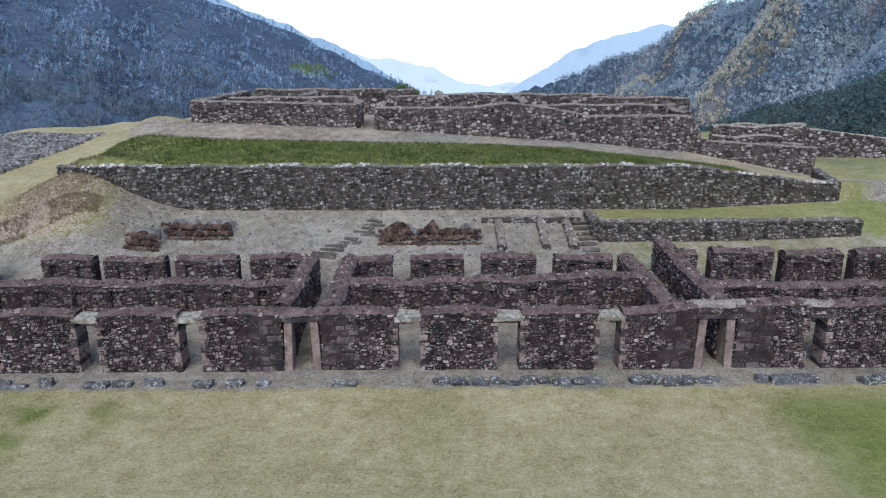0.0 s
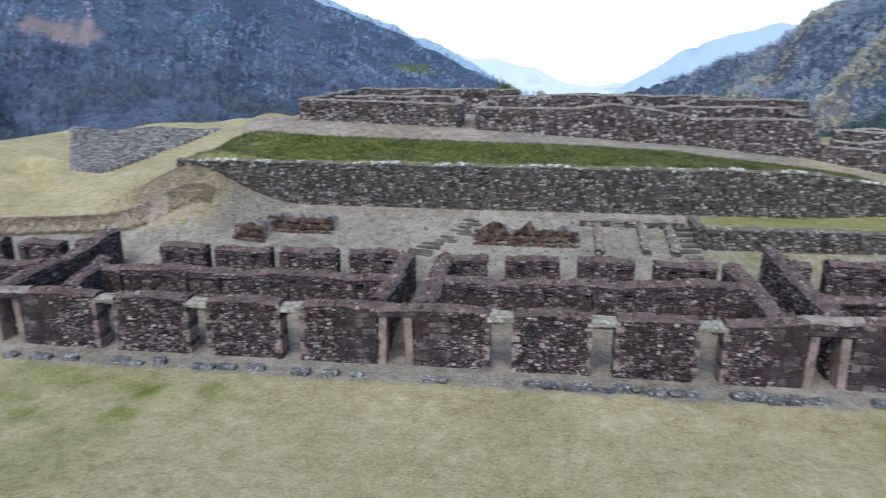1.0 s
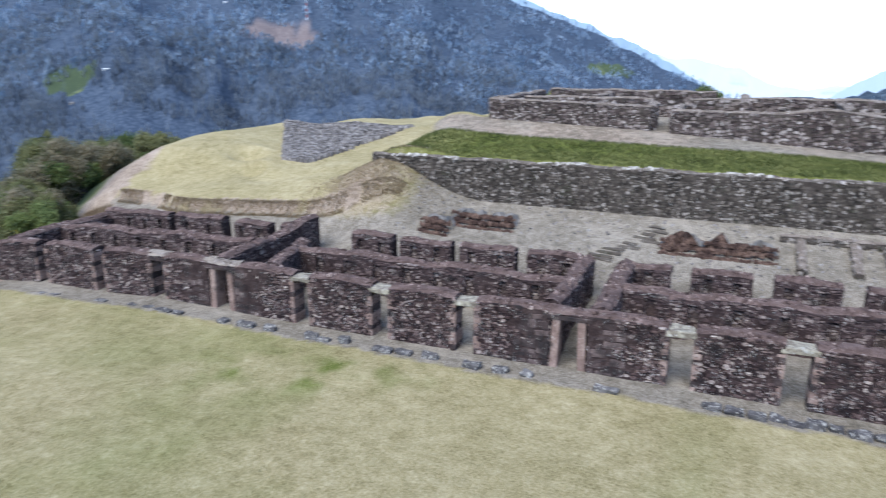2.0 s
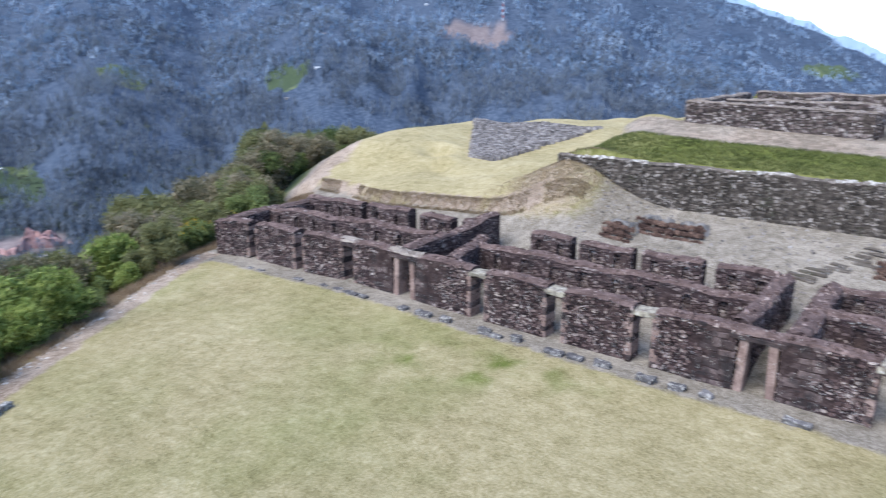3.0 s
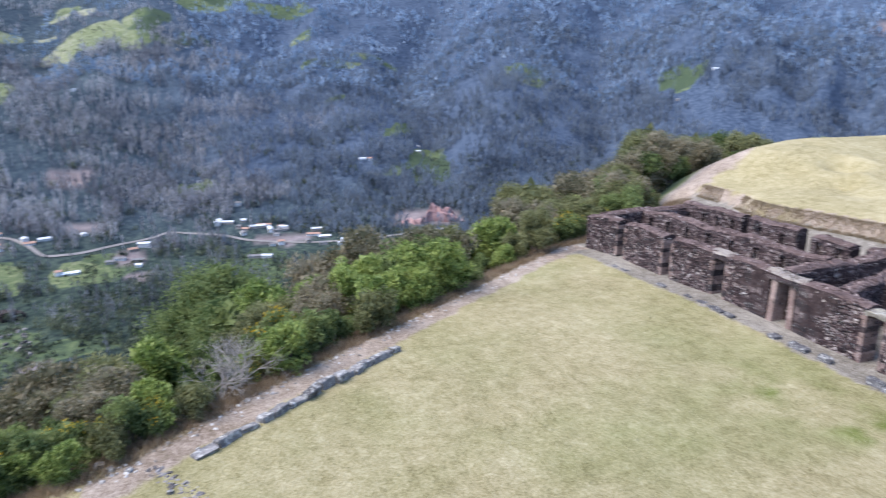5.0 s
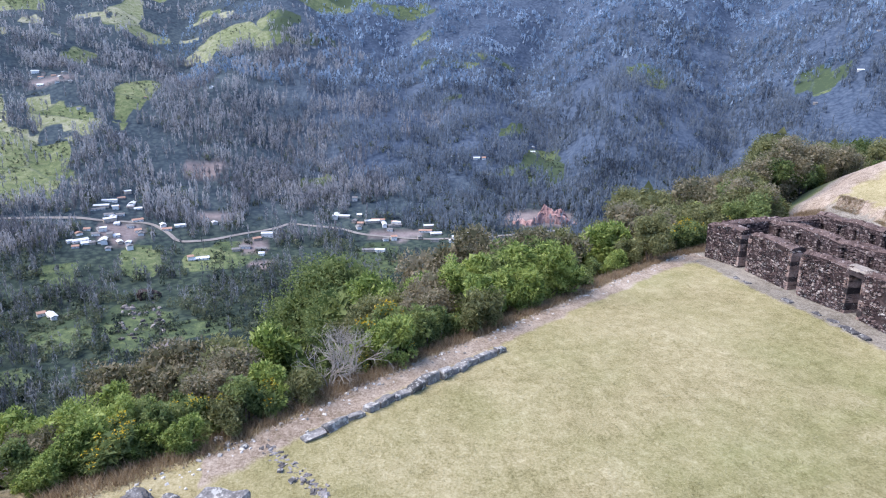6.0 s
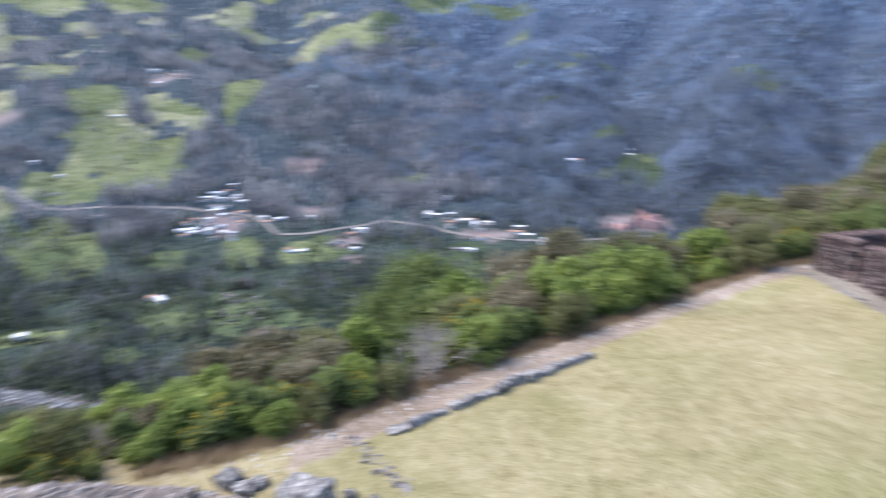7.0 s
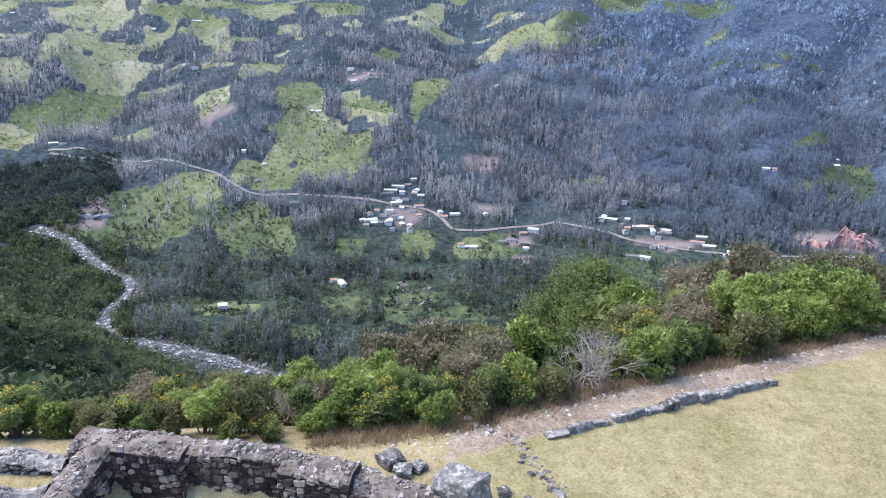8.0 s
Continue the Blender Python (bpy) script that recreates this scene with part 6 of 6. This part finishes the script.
SPANS = [(0, 30), (32, 60), (80, 100), (160, 200), (205, 240), (260, 290), (345, 378), (402, 430), (455, 478), (585, 626), (762, 790), (794, 825), (829, 857), (861, 885), (888, 911), (914, 942), (945, 966), (969, 1001),
         (1005, 1060), (1107, 1160), (1164, 1215), (1218, 1265), (1330, 1350), (1352, 1396), (1400, 1440), (1512, 1534), (1537, 1570)]
for i, (a, b) in enumerate(SPANS):
    kerb_stone((a - 762) * 0.0252, (b - 762) * 0.0252, 27.62 - 0.1 * math.sin(i * 2.3), 900 + i, 0.22 + 0.16 * random.Random(i).random())
for i, x in enumerate([-43.0, -42.1, -38.4, -37.6, -33.9, -31.2, -30.0, -29.0, -27.8, -24.6, -23.4, -21.8]):
    kerb_stone(x, x + 0.75 + 0.3 * math.sin(i * 2), 27.55 - 0.1 * math.sin(i), 950 + i, 0.2 + 0.1 * math.sin(i * 3) ** 2)
p0, p1 = np.array([-23.0, -0.5]), np.array([-29.2, 8.92])
s, i = 0.0, 0
ln = np.linalg.norm(p1 - p0)
while s < ln - 0.3:
    pick = random.Random(i + 5)
    w = pick.choice((0.45, 0.55, 0.7, 0.85, 1.0)) * pick.uniform(0.85, 1.15)
    c = p0 + (p1 - p0) * (s + w / 2) / ln + np.array([pick.uniform(-0.08, 0.08), 0.0])
    high_ = pick.choice((0.24, 0.32, 0.36, 0.42)) + 0.12 * (i in (7, 8))
    ob = tagged(new("edge_stone", block("edge_stone", (w - 0.02, pick.uniform(0.32, 0.48), high_), M_GREY, 980 + i, 0.045, 0.06)), "grey hewn edging block with lichen along the path", "stone block", "edging blocks beside the path")
    ob.matrix_world = pose(c[0], c[1], on_land(*c) - 0.06, pick.uniform(-6, 6), pick.uniform(-5, 5), math.degrees(math.atan2(p1[1] - p0[1], p1[0] - p0[0])) + pick.uniform(-6, 6))
    s += w + pick.choice((0.0, 0.0, 0.03, 0.03, 0.1))
    i += 1


def rock(x, y, size, seed, label="weathered grey rock with pale lichen", name="rock", mat=None, squash=0.7):
    bm = bmesh.new()
    bmesh.ops.create_icosphere(bm, subdivisions=4, radius=size)
    for v in bm.verts:
        p = v.co / size
        k = 1 + 0.35 * noise.noise(p * 1.3 + Vector((seed, 0, 0))) + 0.15 * noise.noise(p * 3.5 + Vector((0, seed, 0)))
        q = p * k
        q.x, q.y, q.z = (max(-0.74, min(0.74, c)) for c in q)
        q += p * (0.07 * noise.noise(p * 7 + Vector((seed, seed, 0))) - 0.10 * abs(noise.noise(p * 2.6 + Vector((0, 0, seed)))))
        v.co = Vector((q.x, q.y, q.z * squash)) * size * 1.35
    ob = tagged(new(name, from_bm(name, bm, mat or M_GREY)), label, "rock")
    ob.matrix_world = pose(x, y, on_land(x, y) + size * 0.35 * squash, 0, 0, seed * 47)
    return ob


for i, (x, y, r_) in enumerate([(-20.43, -5.76, 0.68), (-19.86, -5.2, 0.55), (-19.19, -6.22, 0.66), (-18.8, -5.67, 0.44), (-20.24, -4.74, 0.44), (-23.9, -3.6, 0.3), (-23.3, -3.2, 0.22), (-19.4, -1.7, 0.35), (-23.0, -2.6, 0.2), (-19.2, -0.9, 0.2), (-21.3, -1.3, 0.16), (-20.6, -0.9, 0.18)]):
    rock(x, y, r_ * 0.6, i + 3)
for i, (a, r_, sz) in enumerate([(102.9, 706, 7.0), (102.3, 704, 5.0), (103.3, 712, 4.0)]):
    x, y = polar(a, r_)
    rock(x, y, sz, i + 31, "dark reddish rock crag above a boulder-strewn meadow", "crag", M_RUIN, 0.9)
blk = tagged(new("broken_block", block("broken_block", (1.5, 1.1, 1.15), M_GREY, 77, 0.08, 0.12)), "large broken grey stone block at a wall end", "stone block")
blk.matrix_world = pose(-18.6, -2.9, 0.0, 4, -6, 60)

# ---- ruin on the south-western side ----
r_low = lambda x, y: -1.1
r_high = lambda x, y: 1.0 - 0.35 * float(smooth(-9.0, -6.0, y)) + 0.07 * math.sin(y * 1.7)
for i, (x, y0, y1, th) in enumerate([(-18.45, -16.3, -12.2, 1.35), (-18.62, -12.2, -8.75, 0.95), (-18.45, -8.75, -6.4, 1.35)]):   # the middle stretch is set back
    stretch("wall_ruin_%d" % (i + 1), [(x, y0), (x, y1)], th, r_low, r_high, M_RUIN, M_CAP_RUIN, 0.25, "ruined fieldstone wall with a gravelly crown", 3600 + 20 * i, "fbae", 0.2, 0.72, (0.08, 0.34))
stretch("wall_ruin_4", [(-17.7, -15.2), (-15.4, -14.7), (-12.6, -14.1)], 1.05, r_low, lambda x, y: 1.0 - 0.03 * (x + 18), M_RUIN, M_CAP_RUIN, 0.25, "ruined fieldstone cross wall with a gravelly crown", 3680, "fbae", 0.2, 0.72, (0.08, 0.34))
stretch("wall_ruin_5", [(-18.0, -16.5), (-17.6, -21.0)], 0.95, lambda x, y: -0.4, lambda x, y: 0.28 + 0.12 * math.sin(y * 2.3), M_GREY, M_GREY, 0.3, "low tumbled grey fieldstone wall", 3700, "fbae", 0.15)
stretch("wall_ruin_6", [(-16.5, -16.1), (-15.5, -19.0)], 0.8, lambda x, y: -0.4, lambda x, y: 0.15 + 0.12 * math.sin(y * 3.1), M_GREY, M_GREY, 0.3, "low tumbled grey fieldstone wall", 3710, "fbae", 0.15)
stretch("wall_ruin_7", [(-18.5, -6.6), (-18.4, -3.5)], 1.25, lambda x, y: -0.3, lambda x, y: 0.5 - 0.1 * (y + 6.8), M_RUIN, M_CAP_RUIN, 0.25, "low broken end of a fieldstone wall", 3720, "fbae", 0.2, 0.72, (0.08, 0.34))

# ---- rubble platform on the western hill, spoil pits, steps ----
def rubble(name, x0, x1, y0, y1, n, size, mat, label, seed, shear=0.0, lift=0.0, spread=None):
    g = np.random.default_rng(seed)
    rows = max(3, int((y1 - y0) / 0.75))
    chunks = []
    base_v = np.array([[-1, -1, 0], [1, -1, 0], [1, 1, 0], [-1, 1, 0], [-0.75, -0.75, 1], [0.75, -0.75, 1], [0.75, 0.75, 1], [-0.75, 0.75, 1]], float) * [0.5, 0.5, 1]
    fq = np.array([[4, 5, 6, 7], [0, 1, 5, 4], [1, 2, 6, 5], [2, 3, 7, 6], [3, 0, 4, 7]])
    k = g.integers(0, rows, n)
    y = y0 + (k + g.uniform(0.1, 0.5, n)) * (y1 - y0) / rows
    x = x0 + (x1 - x0) * g.random(n)
    if spread is not None:
        w = (x - x0) / (x1 - x0)
        x = x + (shear * (1 - w) + spread * w) * (y - y0)
    z = land(x, y) + lift
    sx, sy, sz = size * g.uniform(0.6, 1.9, n), size * g.uniform(0.6, 1.1, n), size * g.uniform(0.5, 1.1, n)
    a = g.uniform(-0.4, 0.4, n)
    v = base_v[None] * np.stack([sx, sy, sz], -1)[:, None, :] + g.uniform(-0.12, 0.12, (n, 8, 3)) * size
    ca, sa = np.cos(a)[:, None], np.sin(a)[:, None]
    vx, vy = v[..., 0] * ca - v[..., 1] * sa, v[..., 0] * sa + v[..., 1] * ca
    v = np.stack([vx + x[:, None], vy + y[:, None], v[..., 2] + z[:, None] - 0.1], -1)
    f = (np.arange(n)[:, None, None] * 8 + fq[None]).reshape(-1, 4)
    return tagged(new(name, mesh(name, v.reshape(-1, 3), f, mat)), label, "rubble", kind="stuff")


rubble("rubble_platform", -38.7, -36.2, 53.8, 70.5, 6500, 0.32, M_RUBBLE, "collapsed grey stone platform in low courses on the hill", 4000, shear=-0.68, lift=0.08, spread=0.20)


def earth_bank(name, x0, x1, y, high, seed, label, bow=0.0):
    """A ragged cut in the slope: a steep lumpy face of dark soil below a gravel lip."""
    nx, nz = int((x1 - x0) / 0.10), 18
    xs = np.linspace(x0, x1, nx)
    X, S = np.meshgrid(xs, np.linspace(0, 1, nz), indexing="ij")
    mid = (x0 + x1) / 2
    end = smooth(0, 0.5, (X - x0)) * smooth(0, 0.5, (x1 - X))
    lumps = 1.3 * fbm(X * 1.7, S * 2.4, 5, seed) + 0.9 * fbm(X * 5.5, S * 6, 3, seed + 5)
    front = y + bow * ((X - mid) / (x1 - x0) * 2) ** 2 + 0.75 * fbm(X * 0.9, X * 0, 4, seed + 1)
    Y = front + np.interp(S, [0, 0.6, 1], [0, 0.85, 2.1]) - 0.24 * lumps * end * (S < 0.65)
    rise = np.interp(S, [0, 0.08, 0.5, 0.62, 1], [-0.25, 0.0, 0.85, 1.0, -0.12])
    top = land(X, front + 0.9) + high * (0.7 + 0.75 * fbm(X * 0.9, X * 0 + 3, 4, seed + 2))
    Z = land(X, Y) * (S > 0.62) + (S <= 0.62) * land(X, front)
    Z = Z + np.where(S <= 0.62, rise * (top - land(X, front)), np.clip(rise, -0.12, 1) * high) * end + 0.10 * lumps * end - 0.04
    ids = np.arange(nx * nz).reshape(nx, nz)
    f = np.stack([ids[:-1, :-1], ids[1:, :-1], ids[1:, 1:], ids[:-1, 1:]], -1)
    mi = np.zeros(f.shape[:2], int)
    mi[:, 10:] = 1
    return tagged(new(name, mesh(name, np.stack([X, Y, Z], -1).reshape(-1, 3), f.reshape(-1, 4), [M_EARTH, M_GRAVEL], False, mi.ravel())), label, "earth bank", kind="structure")


earth_bank("earth_bank_1", -20.0, -17.5, 43.1, 0.75, 11, "dark bare earth heap beside a dug pit")
earth_bank("earth_bank_2", -18.3, -13.2, 44.6, 0.55, 12, "dark brown cut earth bank with roots", -0.5)
earth_bank("earth_bank_3", -3.7, 3.3, 43.9, 0.7, 13, "dark brown cut earth bank with dry grass")
def clods(x0, x1, y0, y1, n, seed):
    """Loose lumps of dark soil and small stones on a dug face."""
    ob = rubble("earth_clods", x0, x1, y0, y1, n, 0.13, M_EARTH, "loose dark soil clods and roots at a dug bank", seed, lift=0.0)
    v = np.empty(len(ob.data.vertices) * 3, np.float32)
    ob.data.vertices.foreach_get("co", v)
    v = v.reshape(-1, 3)
    v[:, 2] += 0.75 * np.clip((v[:, 1] - y0) / (y1 - y0), 0, 1)
    ob.data.vertices.foreach_set("co", v.ravel())


clods(-19.9, -17.7, 42.9, 43.9, 220, 21)
clods(-18.2, -13.4, 44.3, 45.3, 420, 22)
clods(-3.6, 3.2, 43.7, 44.8, 520, 23)
g = random.Random(9)
for i in range(11):
    w = g.uniform(0.8, 1.7)
    x, y = -6.6 + 0.30 * i + g.uniform(-0.7, 0.7), 42.4 + 0.42 * i
    st = tagged(new("step_slab", block("step_slab", (w, 0.34, 0.15), M_TERRACE, 1200 + i, 0.05, 0.05)), "flat grey step slab set in the gravel slope", "stone step", "steps up the gravel slope")
    st.matrix_world = pose(x, y, on_land(x, y) - 0.05, 0, 0, g.uniform(-16, -2))
for i in range(7):
    x, y = 10.1 + 0.05 * i + g.uniform(-0.1, 0.1), 46.2 - 0.62 * i
    st = tagged(new("step_slab", block("step_slab", (g.uniform(1.1, 1.5), 0.42, 0.2), M_TERRACE, 1230 + i, 0.05, 0.06)), "worn stone step beside the low terrace wall", "stone step", "steps up the gravel slope")
    st.matrix_world = pose(x, y, on_land(x, y) - 0.04, 0, 0, g.uniform(-8, 8))
for i, (xa, y0, y1) in enumerate([(4.5, 43.0, 46.2), (7.4, 43.2, 46.3), (9.2, 43.2, 46.2)]):
    stretch("wall_low_%d" % (i + 1), [(xa, y0), (xa, y1)], 0.5, lambda x, y: on_land(x, y) - 0.1, lambda x, y: on_land(x, y) + 0.3, M_TERRACE, M_CAP_SUMMIT, 0.24, "low stone channel wall on the gravel slope", 4100 + 20 * i, "fbae", 0.08)
stretch("wall_low_4", [(3.4, 46.5), (10.2, 46.6)], 0.5, lambda x, y: on_land(x, y) - 0.1, lambda x, y: on_land(x, y) + 0.3, M_TERRACE, M_CAP_SUMMIT, 0.24, "low stone retaining wall on the gravel slope", 4200, "fbae", 0.08)

for i, (pts, top) in enumerate([([(25.6, 63.6), (32.2, 63.6)], 6.3), ([(32.2, 63.6), (33.2, 61.1)], 5.8), ([(27.5, 68.2), (36, 67.4)], 6.75), ([(24.5, 66.5), (25.5, 71)], 7.2), ([(30.5, 71), (38, 70.4)], 6.6)]):
    stretch("wall_annex_%d" % (i + 1), pts, 0.7, lambda x, y: on_land(x, y) - 0.3, lambda x, y, top=top, i=i: top + 0.1 * math.sin(x * 1.3 + i), M_UPPER, M_CAP_GREY, 0.32, "low ruined annex wall below the summit", 4300 + 40 * i, "fbae")
stretch("wall_east", [(36.5, 73), (45, 74.5), (60, 77)], 0.8, lambda x, y: on_land(x, y) - 0.3, lambda x, y: 6.35 - 0.13 * (x - 36.5), M_UPPER, M_CAP_GREY, 0.36, "long dark fieldstone wall on the eastern slope", 4600, "fae")
for x, y, kind, sc in [(-3.2, 82, 7, 0.62), (-20.5, 83, 6, 0.7), (-14, 84, 2, 0.6), (-12.2, 84.5, 1, 0.6), (29.2, 66.2, 0, 0.42)]:
    copy_thing(SHRUBS[kind], pose(x, y, on_land(x, y) - 0.1, 0, 0, 70 * sc) @ Matrix.Diagonal((sc, sc, sc, 1)))

# ---- hazy ridges far down the valley ----
def ridge(name, az, el, r, haze_glow, seed):
    """A distant ridge whose blue emission stands in for bright valley air: a plain backdrop far behind everything."""
    m = bpy.data.materials.new(name)
    m.use_nodes = True
    b = m.node_tree.nodes["Principled BSDF"]
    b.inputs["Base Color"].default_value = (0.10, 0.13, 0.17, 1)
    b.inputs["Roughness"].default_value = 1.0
    # haze is added as emission, stronger on the farther ridges
    b.inputs["Emission Color"].default_value = (*haze_glow, 1)
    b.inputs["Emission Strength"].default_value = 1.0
    A = np.linspace(az[0], az[-1], 160)
    E = np.interp(A, az, el) + 0.22 * fbm(A / 1.6, A * 0, 4, seed)
    top = EYE_Z + r * np.tan(np.radians(E))
    rows = []
    for k in range(8):
        rr = r - 700 * (1 - k / 7) + 120 * fbm(A / 2.0, A * 0 + k, 3, seed + 2) * (k < 7)
        x, y = polar(A, rr)
        rows.append(np.stack([x, y, -260 + (top + 260) * (k / 7)], -1))
    v = np.stack(rows, 1)
    ids = np.arange(160 * 8).reshape(160, 8)
    f = np.stack([ids[:-1, :-1], ids[1:, :-1], ids[1:, 1:], ids[:-1, 1:]], -1).reshape(-1, 4)
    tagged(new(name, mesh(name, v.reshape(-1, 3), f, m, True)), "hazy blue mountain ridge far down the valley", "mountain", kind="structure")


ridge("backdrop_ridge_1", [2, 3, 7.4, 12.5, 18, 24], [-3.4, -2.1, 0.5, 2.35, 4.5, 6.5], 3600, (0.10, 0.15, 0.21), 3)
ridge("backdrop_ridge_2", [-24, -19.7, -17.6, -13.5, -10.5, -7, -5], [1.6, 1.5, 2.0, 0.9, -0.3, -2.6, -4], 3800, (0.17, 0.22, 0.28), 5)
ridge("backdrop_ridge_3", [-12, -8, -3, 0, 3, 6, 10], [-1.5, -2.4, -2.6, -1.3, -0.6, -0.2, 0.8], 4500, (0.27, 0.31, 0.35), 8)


# ---- coping stones, pebbles, river boulders ----
def loose_stones(name, x, y, z, size, mat, label, seed, flat_=0.7):
    """Loose stones at given places as one mesh."""
    g = np.random.default_rng(seed)
    n = len(x)
    cube = np.array([[-1, -1, -0.8], [1, -1, -0.8], [1, 1, -0.8], [-1, 1, -0.8], [-0.62, -0.62, 0.7], [0.62, -0.62, 0.7], [0.62, 0.62, 0.7], [-0.62, 0.62, 0.7]]) * np.array([1, 1, flat_])
    sz = size * g.uniform(0.45, 1.4, (n, 1, 1))
    v = (cube[None] + g.uniform(-0.35, 0.35, (n, 8, 3))) * sz * g.uniform(0.7, 1.3, (n, 1, 3))
    a = g.uniform(0, 6.3, (n, 1))
    v = np.stack([v[..., 0] * np.cos(a) - v[..., 1] * np.sin(a), v[..., 0] * np.sin(a) + v[..., 1] * np.cos(a), v[..., 2]], -1) + np.stack([x, y, z], -1)[:, None, :]
    f = (np.arange(n)[:, None, None] * 8 + np.array([[4, 5, 6, 7], [0, 1, 5, 4], [1, 2, 6, 5], [2, 3, 7, 6], [3, 0, 4, 7]])[None]).reshape(-1, 4)
    return tagged(new(name, mesh(name, v.reshape(-1, 3), f, mat)), label, "stones", kind="stuff")


M_PALE = material("pale_stone", [(0.3, (0.20, 0.18, 0.15)), (0.5, (0.36, 0.33, 0.285)), (0.75, (0.56, 0.53, 0.47))], 2.0, 9, island=0.6, bump=0)
g = np.random.default_rng(91)
x = g.uniform(-25.5, 28.8, 700)
x = np.sort(x[fbm(x / 1.6, x * 0, 3, 98) > 0.12])
z = np.array([t1_high(q, 0) for q in x]) + 0.10
loose_stones("coping_stones", x, 48.25 + g.uniform(-0.12, 0.35, len(x)), z, 0.115, M_PALE, "pale loose stones along the top of the terrace wall", 92)
y = g.uniform(-6, 29, 300)
x = np.interp(y, EDGE_Y, EDGE_X) + np.abs(g.normal(size=300)) * 0.5 - 0.1
loose_stones("path_pebbles", x, y, land(x, y) + 0.015, 0.055, M_PALE, "pale pebbles and small stones along the path", 93, 0.5)
t = g.random(90)
x, y = -22.9 + 3.4 * t + 0.16 * g.normal(size=90), -1.85 + 2.1 * t + 0.16 * g.normal(size=90)
loose_stones("buried_footing", x, y, land(x, y), 0.08, M_RUBBLE, "line of small flat stones sunk in the grass", 94, 0.3)
x, y = g.uniform(-22, 11, 900), g.uniform(38.9, 47.8, 900)
loose_stones("slope_stones", x, y, land(x, y) + 0.01, 0.07, M_RUBBLE, "small loose stones on the gravel slope", 95)
pts = np.array([polar(a, r) for a, r in RIVER])
q = g.uniform(0, len(pts) - 1, 1500)
bx = np.interp(q, np.arange(len(pts)), pts[:, 0]) + g.normal(size=1500) * 7
by = np.interp(q, np.arange(len(pts)), pts[:, 1]) + g.normal(size=1500) * 7
a, r_ = g.uniform(101.8, 105.4, 60), g.uniform(598, 690, 60)
mx, my = polar(a, r_)
loose_stones("meadow_boulders", mx, my, land(mx, my) + 0.6, 1.7, M_RUBBLE, "grey boulders strewn over a valley meadow", 97, 0.8)
loose_stones("river_boulders", bx, by, land(bx, by) + 0.6, 1.1, M_RUBBLE, "grey boulders in the river bed", 96)
